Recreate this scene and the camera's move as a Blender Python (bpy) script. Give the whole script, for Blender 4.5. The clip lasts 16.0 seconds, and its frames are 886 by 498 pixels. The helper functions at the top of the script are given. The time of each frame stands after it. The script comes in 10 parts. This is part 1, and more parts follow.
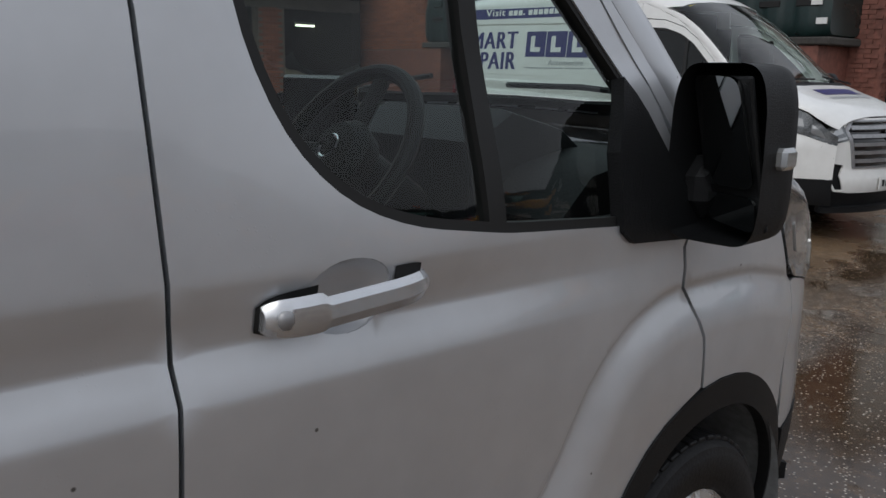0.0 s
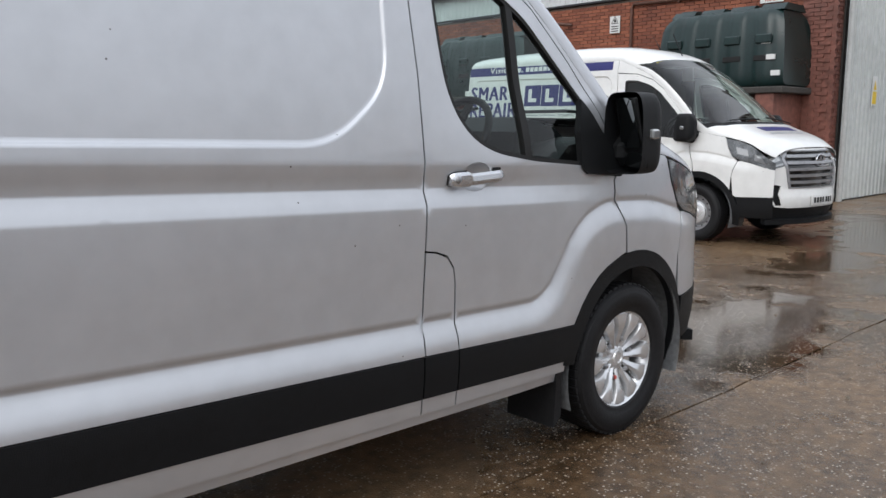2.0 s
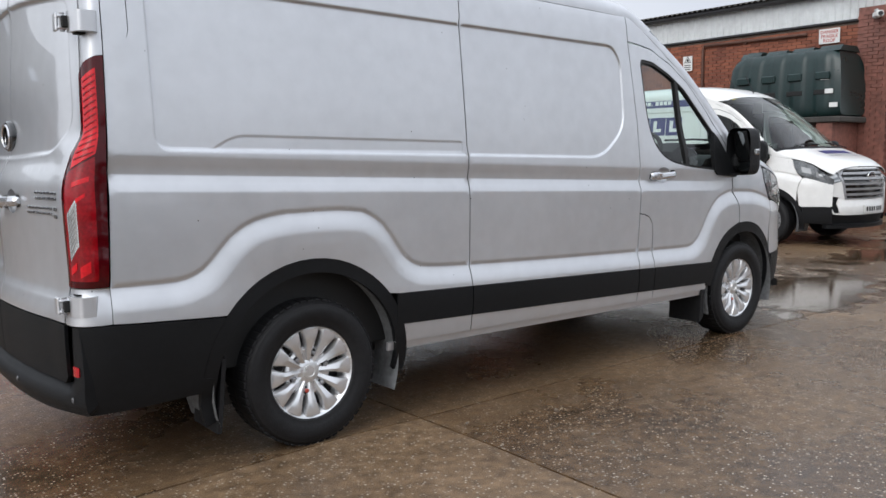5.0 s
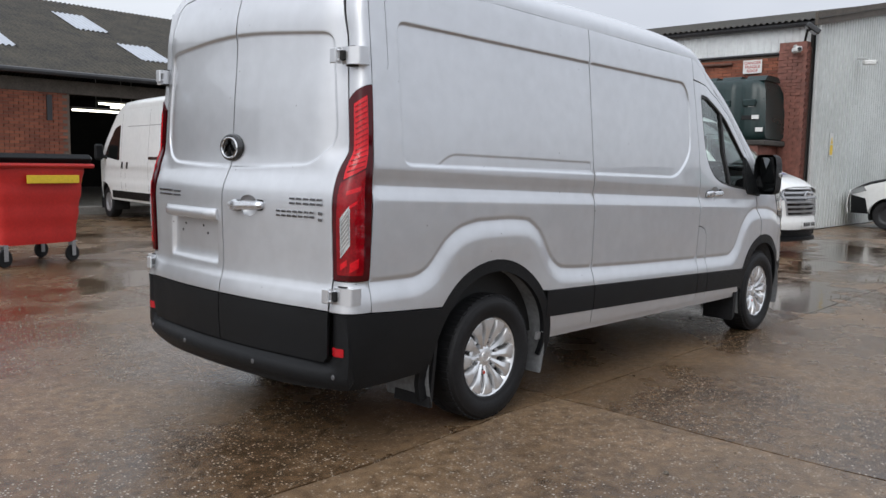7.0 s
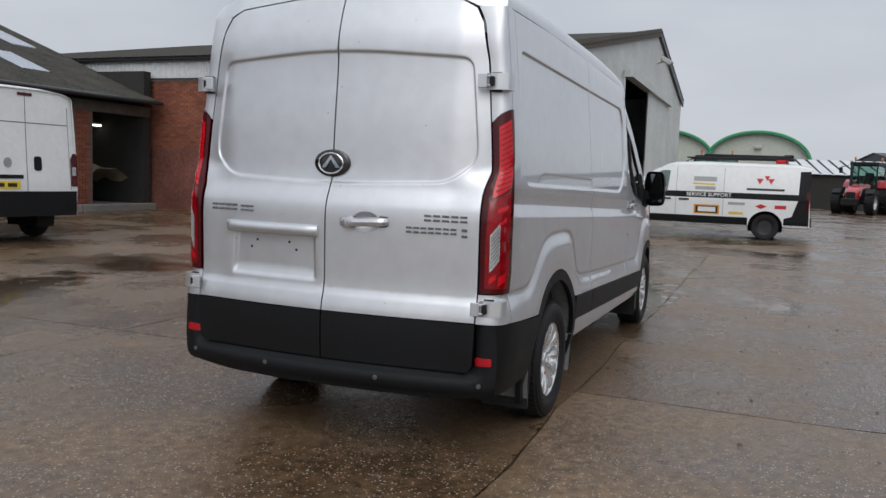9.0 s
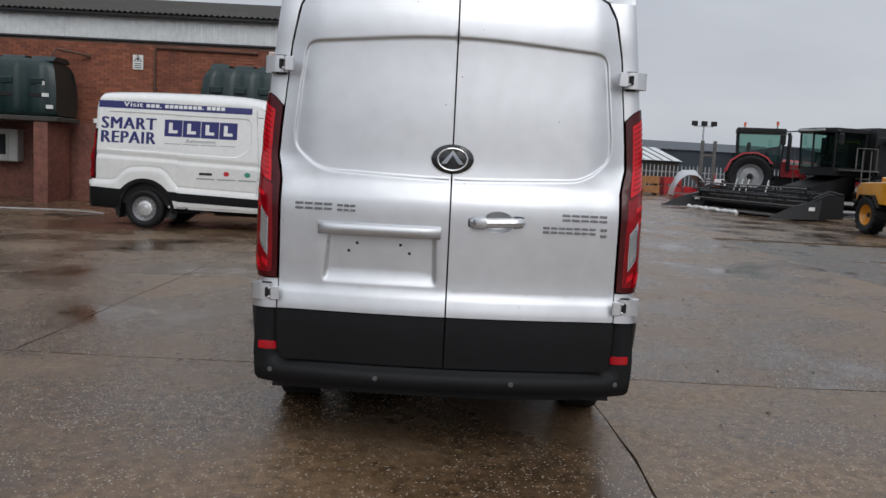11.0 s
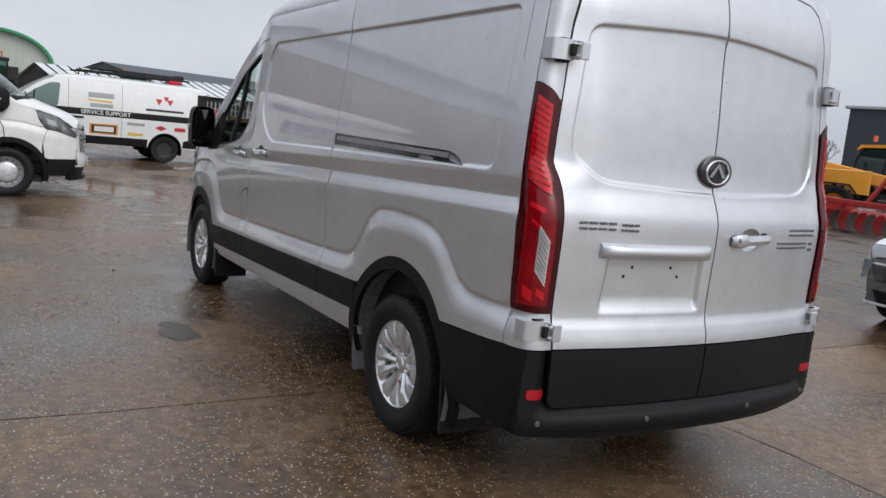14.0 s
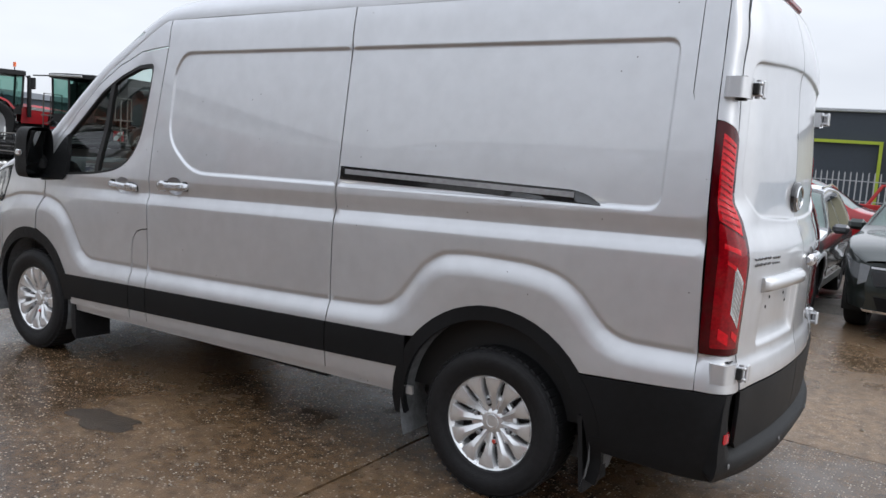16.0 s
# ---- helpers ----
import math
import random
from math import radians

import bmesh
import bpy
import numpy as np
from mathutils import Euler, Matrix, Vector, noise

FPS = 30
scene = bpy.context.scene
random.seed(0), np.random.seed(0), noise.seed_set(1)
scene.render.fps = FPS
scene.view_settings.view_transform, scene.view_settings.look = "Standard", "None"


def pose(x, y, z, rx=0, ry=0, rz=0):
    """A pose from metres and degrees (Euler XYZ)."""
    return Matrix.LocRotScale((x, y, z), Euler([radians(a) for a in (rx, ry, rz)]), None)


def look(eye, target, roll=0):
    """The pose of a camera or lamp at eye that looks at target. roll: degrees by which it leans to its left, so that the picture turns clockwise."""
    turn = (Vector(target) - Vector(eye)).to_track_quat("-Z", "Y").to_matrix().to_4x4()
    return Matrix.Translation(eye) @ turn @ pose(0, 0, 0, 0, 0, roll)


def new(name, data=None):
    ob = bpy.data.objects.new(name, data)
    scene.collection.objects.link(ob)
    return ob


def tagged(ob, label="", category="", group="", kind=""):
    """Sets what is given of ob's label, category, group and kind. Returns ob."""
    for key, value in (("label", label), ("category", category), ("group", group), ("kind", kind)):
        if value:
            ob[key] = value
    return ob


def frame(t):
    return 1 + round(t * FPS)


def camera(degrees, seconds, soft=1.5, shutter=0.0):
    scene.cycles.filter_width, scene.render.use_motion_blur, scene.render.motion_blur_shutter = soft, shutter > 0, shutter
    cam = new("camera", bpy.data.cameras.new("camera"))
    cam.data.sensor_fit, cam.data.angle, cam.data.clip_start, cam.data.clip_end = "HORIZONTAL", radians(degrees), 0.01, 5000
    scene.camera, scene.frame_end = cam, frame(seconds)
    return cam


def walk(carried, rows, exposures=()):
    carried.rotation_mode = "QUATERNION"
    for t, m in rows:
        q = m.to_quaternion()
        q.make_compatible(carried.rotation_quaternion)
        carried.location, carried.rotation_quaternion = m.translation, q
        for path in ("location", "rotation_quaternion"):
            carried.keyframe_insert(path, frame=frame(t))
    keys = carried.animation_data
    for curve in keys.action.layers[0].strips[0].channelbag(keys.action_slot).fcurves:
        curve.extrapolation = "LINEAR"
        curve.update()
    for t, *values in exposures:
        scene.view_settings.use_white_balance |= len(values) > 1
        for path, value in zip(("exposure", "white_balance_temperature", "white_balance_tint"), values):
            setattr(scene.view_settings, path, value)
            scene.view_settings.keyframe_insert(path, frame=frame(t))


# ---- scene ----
cam = camera(57.04, 16.0)
EXPOSURES = [(0.0, -0.15), (0.6, -0.05), (1.0, 0.1), (2.0, 0.55), (3.0, 0.65), (5.0, 0.66), (7.5, 0.42), (8.7, 0.12), (11.0, 0.02), (12.5, 0.0), (14.0, 0.3), (15.0, 0.52), (16.0, 0.74)]
PATH = [
    (0, (2.127, -1.836, 1.546), (3.462, -0.411, 1.114), 1.09),
    (0.5, (1.780, -2.176, 1.490), (3.131, -0.743, 1.141), -0.68),
    (1, (1.392, -2.491, 1.463), (2.762, -1.072, 1.132), -0.02),
    (1.5, (0.987, -2.773, 1.449), (2.358, -1.350, 1.138), -0.19),
    (2, (0.626, -3.065, 1.427), (1.981, -1.625, 1.127), 0.11),
    (2.5, (0.172, -3.333, 1.426), (1.525, -1.885, 1.156), 0.18),
    (3, (-0.243, -3.612, 1.411), (1.082, -2.134, 1.165), 0.83),
    (3.5, (-0.686, -3.818, 1.402), (0.623, -2.323, 1.175), 0.14),
    (4, (-1.081, -3.990, 1.392), (0.218, -2.484, 1.182), -0.90),
    (4.5, (-1.525, -4.175, 1.386), (-0.242, -2.657, 1.170), -1.09),
    (5, (-1.950, -4.326, 1.380), (-0.687, -2.791, 1.155), -0.60),
    (5.2, (-2.077, -4.404, 1.359), (-0.837, -2.852, 1.128), -0.08),
    (7.3, (-3.760, -3.643, 1.437), (-2.226, -2.375, 1.242), 1.19),
    (7.5, (-3.921, -3.509, 1.442), (-2.335, -2.305, 1.255), 1.19),
    (8, (-4.248, -3.094, 1.464), (-2.549, -2.053, 1.295), 1.62),
    (8.3, (-4.481, -2.849, 1.466), (-2.725, -1.906, 1.298), 1.86),
    (8.5, (-4.615, -2.648, 1.477), (-2.829, -1.763, 1.306), 2.04),
    (8.7, (-4.720, -2.464, 1.451), (-2.909, -1.633, 1.276), 2.06),
    (10.8, (-5.106, -0.168, 1.501), (-3.118, -0.095, 1.295), 2.75),
    (11, (-5.070, 0.050, 1.479), (-3.082, 0.038, 1.268), 2.78),
    (11.5, (-4.933, 0.593, 1.501), (-2.956, 0.374, 1.296), 3.05),
    (12, (-4.782, 1.130, 1.524), (-2.837, 0.714, 1.316), 3.08),
    (12.1, (-4.749, 1.210, 1.520), (-2.813, 0.755, 1.304), 2.95),
    (12.5, (-4.537, 1.600, 1.542), (-2.640, 1.002, 1.332), 3.54),
    (13, (-4.307, 2.116, 1.555), (-2.467, 1.363, 1.338), 4.72),
    (13.5, (-3.942, 2.524, 1.541), (-2.174, 1.626, 1.281), 5.55),
    (14, (-3.561, 2.960, 1.553), (-1.881, 1.912, 1.271), 5.71),
    (14.5, (-3.141, 3.342, 1.559), (-1.563, 2.147, 1.271), 5.03),
    (15, (-2.708, 3.669, 1.580), (-1.275, 2.300, 1.309), 3.80),
    (15.5, (-2.265, 3.981, 1.587), (-1.025, 2.431, 1.345), 3.61),
    (16, (-1.775, 4.208, 1.594), (-0.698, 2.539, 1.358), 4.05),
]
walk(cam, [(t, look(eye, target, roll)) for t, eye, target, roll in PATH], EXPOSURES)

# ---- light ----
world = bpy.data.worlds.new("overcast")
scene.world = world
world.use_nodes = True
wn = world.node_tree
wn.nodes.clear()
SUN_EL, SUN_ROT = 32.0, 258.0
w_out = wn.nodes.new("ShaderNodeOutputWorld")
w_bg = wn.nodes.new("ShaderNodeBackground")
w_sky = wn.nodes.new("ShaderNodeTexSky")
w_sky.sky_type = "NISHITA"
w_sky.sun_disc = False
w_sky.sun_elevation, w_sky.sun_rotation = radians(SUN_EL), radians(SUN_ROT)
w_sky.air_density, w_sky.dust_density = 1.0, 4.0
w_hsv = wn.nodes.new("ShaderNodeHueSaturation")
w_hsv.inputs["Saturation"].default_value = 0.12
w_hsv.inputs["Value"].default_value = 1.0
w_co = wn.nodes.new("ShaderNodeTexCoord")
w_map = wn.nodes.new("ShaderNodeMapping")
w_map.inputs["Scale"].default_value = (1.0, 1.0, 3.2)
w_no = wn.nodes.new("ShaderNodeTexNoise")
w_no.inputs["Scale"].default_value, w_no.inputs["Detail"].default_value = 1.6, 5.0
w_rmp = wn.nodes.new("ShaderNodeValToRGB")
w_rmp.color_ramp.elements[0].position, w_rmp.color_ramp.elements[0].color = 0.32, (3.85, 4.15, 4.80, 1)
w_rmp.color_ramp.elements[1].position, w_rmp.color_ramp.elements[1].color = 0.72, (5.65, 6.0, 6.55, 1)
w_mix = wn.nodes.new("ShaderNodeMix")
w_mix.data_type = "RGBA"
w_mix.inputs[0].default_value = 0.8
wn.links.new(w_co.outputs["Generated"], w_map.inputs[0])
wn.links.new(w_map.outputs[0], w_no.inputs["Vector"])
wn.links.new(w_no.outputs["Fac"], w_rmp.inputs[0])
wn.links.new(w_sky.outputs[0], w_hsv.inputs["Color"])
wn.links.new(w_hsv.outputs[0], w_mix.inputs[6])
wn.links.new(w_rmp.outputs[0], w_mix.inputs[7])
w_sep = wn.nodes.new("ShaderNodeSeparateXYZ")
wn.links.new(w_co.outputs["Generated"], w_sep.inputs[0])
w_up = wn.nodes.new("ShaderNodeMapRange")
w_up.inputs[1].default_value, w_up.inputs[2].default_value = 0.12, 0.9
w_up.inputs[3].default_value, w_up.inputs[4].default_value = 1.0, 1.75
wn.links.new(w_sep.outputs[2], w_up.inputs[0])
w_gain = wn.nodes.new("ShaderNodeVectorMath")
w_gain.operation = "SCALE"
wn.links.new(w_mix.outputs[2], w_gain.inputs[0])
wn.links.new(w_up.outputs[0], w_gain.inputs["Scale"])
wn.links.new(w_gain.outputs[0], w_bg.inputs[0])
w_bg.inputs[1].default_value = 0.108
wn.links.new(w_bg.outputs[0], w_out.inputs[0])

sun_data = bpy.data.lights.new("sun", "SUN")
sun_data.energy, sun_data.angle, sun_data.color = 0.55, radians(40), (1.0, 0.985, 0.96)
sun = new("sun", sun_data)
sun.matrix_world = look((0, 0, 30), (math.cos(radians(20)) * 20, math.sin(radians(12)) * 20, 30 - 20 * math.tan(radians(SUN_EL + 15))))

# ---- materials ----
MATS = {}


def mat(name, color, rough=0.5, metal=0.0, var=0.1, scale=4.0, bump=0.0, bscale=80.0, coat=0.0, spec=0.5, color2=None, emit=0.0, rvar=0.08, island=0.0, coat_rough=0.06):
    """A painted, plastic, stone or metal surface: colour and gloss vary at two scales, with fine relief."""
    if name in MATS:
        return MATS[name]
    m = bpy.data.materials.new(name)
    m.use_nodes = True
    nt = m.node_tree
    b = nt.nodes["Principled BSDF"]
    co = nt.nodes.new("ShaderNodeTexCoord")
    n1 = nt.nodes.new("ShaderNodeTexNoise")
    n1.inputs["Scale"].default_value, n1.inputs["Detail"].default_value = scale, 4.0
    n2 = nt.nodes.new("ShaderNodeTexNoise")
    n2.inputs["Scale"].default_value, n2.inputs["Detail"].default_value = scale * 9.0, 3.0
    nt.links.new(co.outputs["Object"], n1.inputs["Vector"])
    nt.links.new(co.outputs["Object"], n2.inputs["Vector"])
    add = nt.nodes.new("ShaderNodeMath")
    add.operation = "ADD"
    nt.links.new(n1.outputs["Fac"], add.inputs[0])
    nt.links.new(n2.outputs["Fac"], add.inputs[1])
    last = add
    if island:
        info = nt.nodes.new("ShaderNodeObjectInfo")
        mad = nt.nodes.new("ShaderNodeMath")
        mad.operation = "MULTIPLY_ADD"
        mad.inputs[1].default_value = island
        nt.links.new(info.outputs["Random"], mad.inputs[0])
        nt.links.new(add.outputs[0], mad.inputs[2])
        last = mad
    mr = nt.nodes.new("ShaderNodeMapRange")
    mr.inputs[1].default_value, mr.inputs[2].default_value = 0.7, 1.3 + island
    nt.links.new(last.outputs[0], mr.inputs[0])
    mix = nt.nodes.new("ShaderNodeMix")
    mix.data_type = "RGBA"
    c = color
    c2 = color2 or tuple(min(1.0, v * (1 + var)) for v in c)
    c1 = c if color2 else tuple(v * (1 - var) for v in c)
    mix.inputs[6].default_value, mix.inputs[7].default_value = (*c1, 1), (*c2, 1)
    nt.links.new(mr.outputs[0], mix.inputs[0])
    nt.links.new(mix.outputs[2], b.inputs["Base Color"])
    rr = nt.nodes.new("ShaderNodeMapRange")
    rr.inputs[3].default_value, rr.inputs[4].default_value = max(0.02, rough - rvar), min(1.0, rough + rvar)
    nt.links.new(n1.outputs["Fac"], rr.inputs[0])
    nt.links.new(rr.outputs[0], b.inputs["Roughness"])
    b.inputs["Metallic"].default_value = metal
    b.inputs["Coat Weight"].default_value = coat
    b.inputs["Coat Roughness"].default_value = coat_rough
    b.inputs["Specular IOR Level"].default_value = spec
    if bump:
        n3 = nt.nodes.new("ShaderNodeTexNoise")
        n3.inputs["Scale"].default_value, n3.inputs["Detail"].default_value = bscale, 4.0
        nt.links.new(co.outputs["Object"], n3.inputs["Vector"])
        bp = nt.nodes.new("ShaderNodeBump")
        bp.inputs["Strength"].default_value, bp.inputs["Distance"].default_value = bump, 0.01
        nt.links.new(n3.outputs["Fac"], bp.inputs["Height"])
        nt.links.new(bp.outputs[0], b.inputs["Normal"])
    if emit:
        b.inputs["Emission Color"].default_value = (*c, 1)
        b.inputs["Emission Strength"].default_value = emit
    MATS[name] = m
    return m


def paint(name, color, metal=0.0, rough=0.35, coat=1.0, drops=0.25):
    """Car paint under clear coat, beaded with fine rain drops."""
    if name in MATS:
        return MATS[name]
    m = mat(name, color, rough, metal, var=0.05, scale=1.2, coat=coat, rvar=0.03, coat_rough=0.015)
    nt = m.node_tree
    b = nt.nodes["Principled BSDF"]
    co = nt.nodes.new("ShaderNodeTexCoord")
    vo = nt.nodes.new("ShaderNodeTexVoronoi")
    vo.inputs["Scale"].default_value = 105.0
    nt.links.new(co.outputs["Object"], vo.inputs["Vector"])
    mr = nt.nodes.new("ShaderNodeMapRange")
    mr.inputs[1].default_value, mr.inputs[2].default_value = 0.10, 0.20
    mr.inputs[3].default_value, mr.inputs[4].default_value = 1.0, 0.0
    nt.links.new(vo.outputs["Distance"], mr.inputs[0])
    no = nt.nodes.new("ShaderNodeTexNoise")
    no.inputs["Scale"].default_value = 9.0
    nt.links.new(co.outputs["Object"], no.inputs["Vector"])
    th = nt.nodes.new("ShaderNodeMapRange")
    th.inputs[1].default_value, th.inputs[2].default_value = 0.56, 0.66
    nt.links.new(no.outputs["Fac"], th.inputs[0])
    mu = nt.nodes.new("ShaderNodeMath")
    mu.operation = "MULTIPLY"
    nt.links.new(mr.outputs[0], mu.inputs[0])
    nt.links.new(th.outputs[0], mu.inputs[1])
    bp = nt.nodes.new("ShaderNodeBump")
    bp.inputs["Strength"].default_value, bp.inputs["Distance"].default_value = drops, 0.002
    nt.links.new(mu.outputs[0], bp.inputs["Height"])
    nt.links.new(bp.outputs[0], b.inputs["Coat Normal"])
    # a few specks of dirt
    sp = nt.nodes.new("ShaderNodeTexVoronoi")
    sp.inputs["Scale"].default_value = 9.0
    nt.links.new(co.outputs["Object"], sp.inputs["Vector"])
    spr = nt.nodes.new("ShaderNodeMapRange")
    spr.inputs[1].default_value, spr.inputs[2].default_value, spr.inputs[3].default_value, spr.inputs[4].default_value = 0.022, 0.036, 0.85, 0.0
    nt.links.new(sp.outputs["Distance"], spr.inputs[0])
    old = b.inputs["Base Color"].links[0].from_socket
    dirt = nt.nodes.new("ShaderNodeMix")
    dirt.data_type = "RGBA"
    dirt.inputs[7].default_value = (0.05, 0.045, 0.04, 1)
    nt.links.new(spr.outputs[0], dirt.inputs[0])
    nt.links.new(old, dirt.inputs[6])
    nt.links.new(dirt.outputs[2], b.inputs["Base Color"])
    b2 = nt.nodes.new("ShaderNodeBump")
    b2.inputs["Strength"].default_value, b2.inputs["Distance"].default_value = drops * 0.3, 0.002
    nt.links.new(mu.outputs[0], b2.inputs["Height"])
    nt.links.new(b2.outputs[0], b.inputs["Normal"])
    return m


def glass(name, tint=(0.55, 0.62, 0.6), ior=1.0, rough=0.0):
    """A thin pane: tinted see-through with a mirror-like gloss that grows at a glancing angle."""
    if name in MATS:
        return MATS[name]
    m = bpy.data.materials.new(name)
    m.use_nodes = True
    nt = m.node_tree
    nt.nodes.clear()
    out = nt.nodes.new("ShaderNodeOutputMaterial")
    tr = nt.nodes.new("ShaderNodeBsdfTransparent")
    tr.inputs[0].default_value = (*tint, 1)
    gl = nt.nodes.new("ShaderNodeBsdfGlossy")
    gl.inputs["Roughness"].default_value = rough
    lw = nt.nodes.new("ShaderNodeLayerWeight")
    pw = nt.nodes.new("ShaderNodeMath")
    pw.operation = "POWER"
    pw.inputs[1].default_value = 4.0
    nt.links.new(lw.outputs["Facing"], pw.inputs[0])
    fr = nt.nodes.new("ShaderNodeMapRange")
    fr.inputs[3].default_value, fr.inputs[4].default_value = 0.045 * ior, 0.95
    nt.links.new(pw.outputs[0], fr.inputs[0])
    co = nt.nodes.new("ShaderNodeTexCoord")
    vo = nt.nodes.new("ShaderNodeTexVoronoi")
    vo.inputs["Scale"].default_value = 120.0
    nt.links.new(co.outputs["Object"], vo.inputs["Vector"])
    mr = nt.nodes.new("ShaderNodeMapRange")
    mr.inputs[1].default_value, mr.inputs[2].default_value = 0.03, 0.13
    mr.inputs[3].default_value, mr.inputs[4].default_value = 1.0, 0.0
    nt.links.new(vo.outputs["Distance"], mr.inputs[0])
    pn = nt.nodes.new("ShaderNodeTexNoise")
    pn.inputs["Scale"].default_value = 3.5
    nt.links.new(co.outputs["Object"], pn.inputs["Vector"])
    pt = nt.nodes.new("ShaderNodeMapRange")
    pt.inputs[1].default_value, pt.inputs[2].default_value = 0.52, 0.62
    nt.links.new(pn.outputs["Fac"], pt.inputs[0])
    bd = nt.nodes.new("ShaderNodeMath")
    bd.operation = "MULTIPLY"
    nt.links.new(mr.outputs[0], bd.inputs[0])
    nt.links.new(pt.outputs[0], bd.inputs[1])
    bp = nt.nodes.new("ShaderNodeBump")
    bp.inputs["Strength"].default_value, bp.inputs["Distance"].default_value = 0.35, 0.002
    nt.links.new(bd.outputs[0], bp.inputs["Height"])
    nt.links.new(bp.outputs[0], gl.inputs["Normal"])
    mx = nt.nodes.new("ShaderNodeMixShader")
    nt.links.new(fr.outputs[0], mx.inputs[0])
    nt.links.new(tr.outputs[0], mx.inputs[1])
    nt.links.new(gl.outputs[0], mx.inputs[2])
    nt.links.new(mx.outputs[0], out.inputs[0])
    MATS[name] = m
    return m


SILVER = paint("silver_paint", (0.645, 0.657, 0.68), metal=0.74, rough=0.43, coat=1.0, drops=0.35)
WHITE = paint("white_paint", (0.80, 0.80, 0.78), rough=0.4, coat=0.8)
BLACK = mat("black_textured_plastic", (0.0075, 0.008, 0.009), 0.5, spec=0.22, bump=0.25, bscale=300, var=0.2)
GLOSSBLACK = mat("gloss_black_plastic", (0.012, 0.012, 0.013), 0.12, coat=0.5)
RUBBER = mat("tyre_rubber", (0.011, 0.011, 0.012), 0.6, spec=0.3, var=0.3, bump=0.2, bscale=120)
SEAL = mat("black_rubber_seal", (0.008, 0.008, 0.008), 0.6)
DARK = mat("dark_underbody", (0.01, 0.01, 0.01), 0.8)
ALLOY = mat("silver_alloy", (0.74, 0.745, 0.75), 0.26, metal=0.7, var=0.08)
STEEL = mat("grey_steel_wheel", (0.35, 0.35, 0.36), 0.4, metal=0.6, var=0.2)
SATIN = mat("satin_silver_plastic", (0.60, 0.61, 0.63), 0.24, metal=0.75, coat=0.6, var=0.03)
CHROME = mat("chrome", (0.75, 0.75, 0.76), 0.08, metal=1.0, var=0.02)
MIRROR = mat("mirror_glass", (0.42, 0.45, 0.45), 0.03, metal=1.0, var=0.02, rvar=0.01)
REDLENS = mat("red_lamp_lens", (0.060, 0.001, 0.003), 0.08, coat=0.15, spec=0.3, var=0.25, scale=6)
REDBRIGHT = mat("bright_red_lens", (0.62, 0.006, 0.014), 0.12, coat=0.3, spec=0.3, var=0.2, scale=9)
REDFIELD = mat("deep_red_lens", (0.235, 0.002, 0.006), 0.10, coat=0.3, spec=0.3, var=0.35, scale=10)
BADGE = mat("dark_chrome_badge", (0.30, 0.30, 0.31), 0.14, metal=1.0, var=0.1)
CLEARLENS = mat("clear_lamp_lens", (0.45, 0.46, 0.46), 0.1, metal=0.6, coat=1.0)
GLASS = glass("side_glass", (0.86, 0.92, 0.90))
DARKGLASS = glass("dark_glass", (0.35, 0.38, 0.38))
TEALGLASS = glass("windscreen_glass", (0.76, 0.87, 0.84))
GREYFABRIC = mat("grey_seat_fabric", (0.045, 0.046, 0.05), 0.9, var=0.2, bump=0.3, bscale=200)
DASH = mat("dashboard_plastic", (0.006, 0.006, 0.007), 0.6, spec=0.25, bump=0.15, bscale=200)

# ---- geometry helpers ----
from mathutils.geometry import delaunay_2d_cdt


def sstep(a, b, x):
    t = np.clip((np.asarray(x, float) - a) / (b - a), 0.0, 1.0)
    return t * t * (3 - 2 * t)


class Curve:
    """A smooth curve through (x, y) pairs, without overshoot."""

    def __init__(self, pairs):
        p = np.array(pairs, float)
        self.x, self.y = p[:, 0], p[:, 1]
        d = np.diff(self.y) / np.diff(self.x)
        m = np.zeros(len(p))
        m[0], m[-1] = d[0], d[-1]
        for i in range(1, len(p) - 1):
            m[i] = 0.0 if d[i - 1] * d[i] <= 0 else 2 * d[i - 1] * d[i] / (d[i - 1] + d[i])
        self.m = m

    def __call__(self, x):
        x = np.clip(np.asarray(x, float), self.x[0], self.x[-1])
        i = np.clip(np.searchsorted(self.x, x) - 1, 0, len(self.x) - 2)
        h = self.x[i + 1] - self.x[i]
        t = (x - self.x[i]) / h
        a, b = self.y[i], self.y[i + 1]
        return a + (b - a) * (3 * t**2 - 2 * t**3) + h * (self.m[i] * (t**3 - 2 * t**2 + t) + self.m[i + 1] * (t**3 - t**2))


def rounded(poly, r, n=5):
    """The polygon with rounded corners; r is one radius or one for each corner."""
    out = []
    k = len(poly)
    for i in range(k):
        p, a, b = Vector(poly[i]), Vector(poly[i - 1]), Vector(poly[(i + 1) % k])
        ri = r[i] if isinstance(r, (list, tuple)) else r
        da, db = (a - p), (b - p)
        ri = min(ri, da.length * 0.49, db.length * 0.49)
        if ri <= 1e-5:
            out.append(tuple(p))
            continue
        s, e = p + da.normalized() * ri, p + db.normalized() * ri
        for j in range(n + 1):
            t = j / n
            q = s * (1 - t) ** 2 + p * 2 * t * (1 - t) + e * t * t
            out.append((q.x, q.y))
    return out


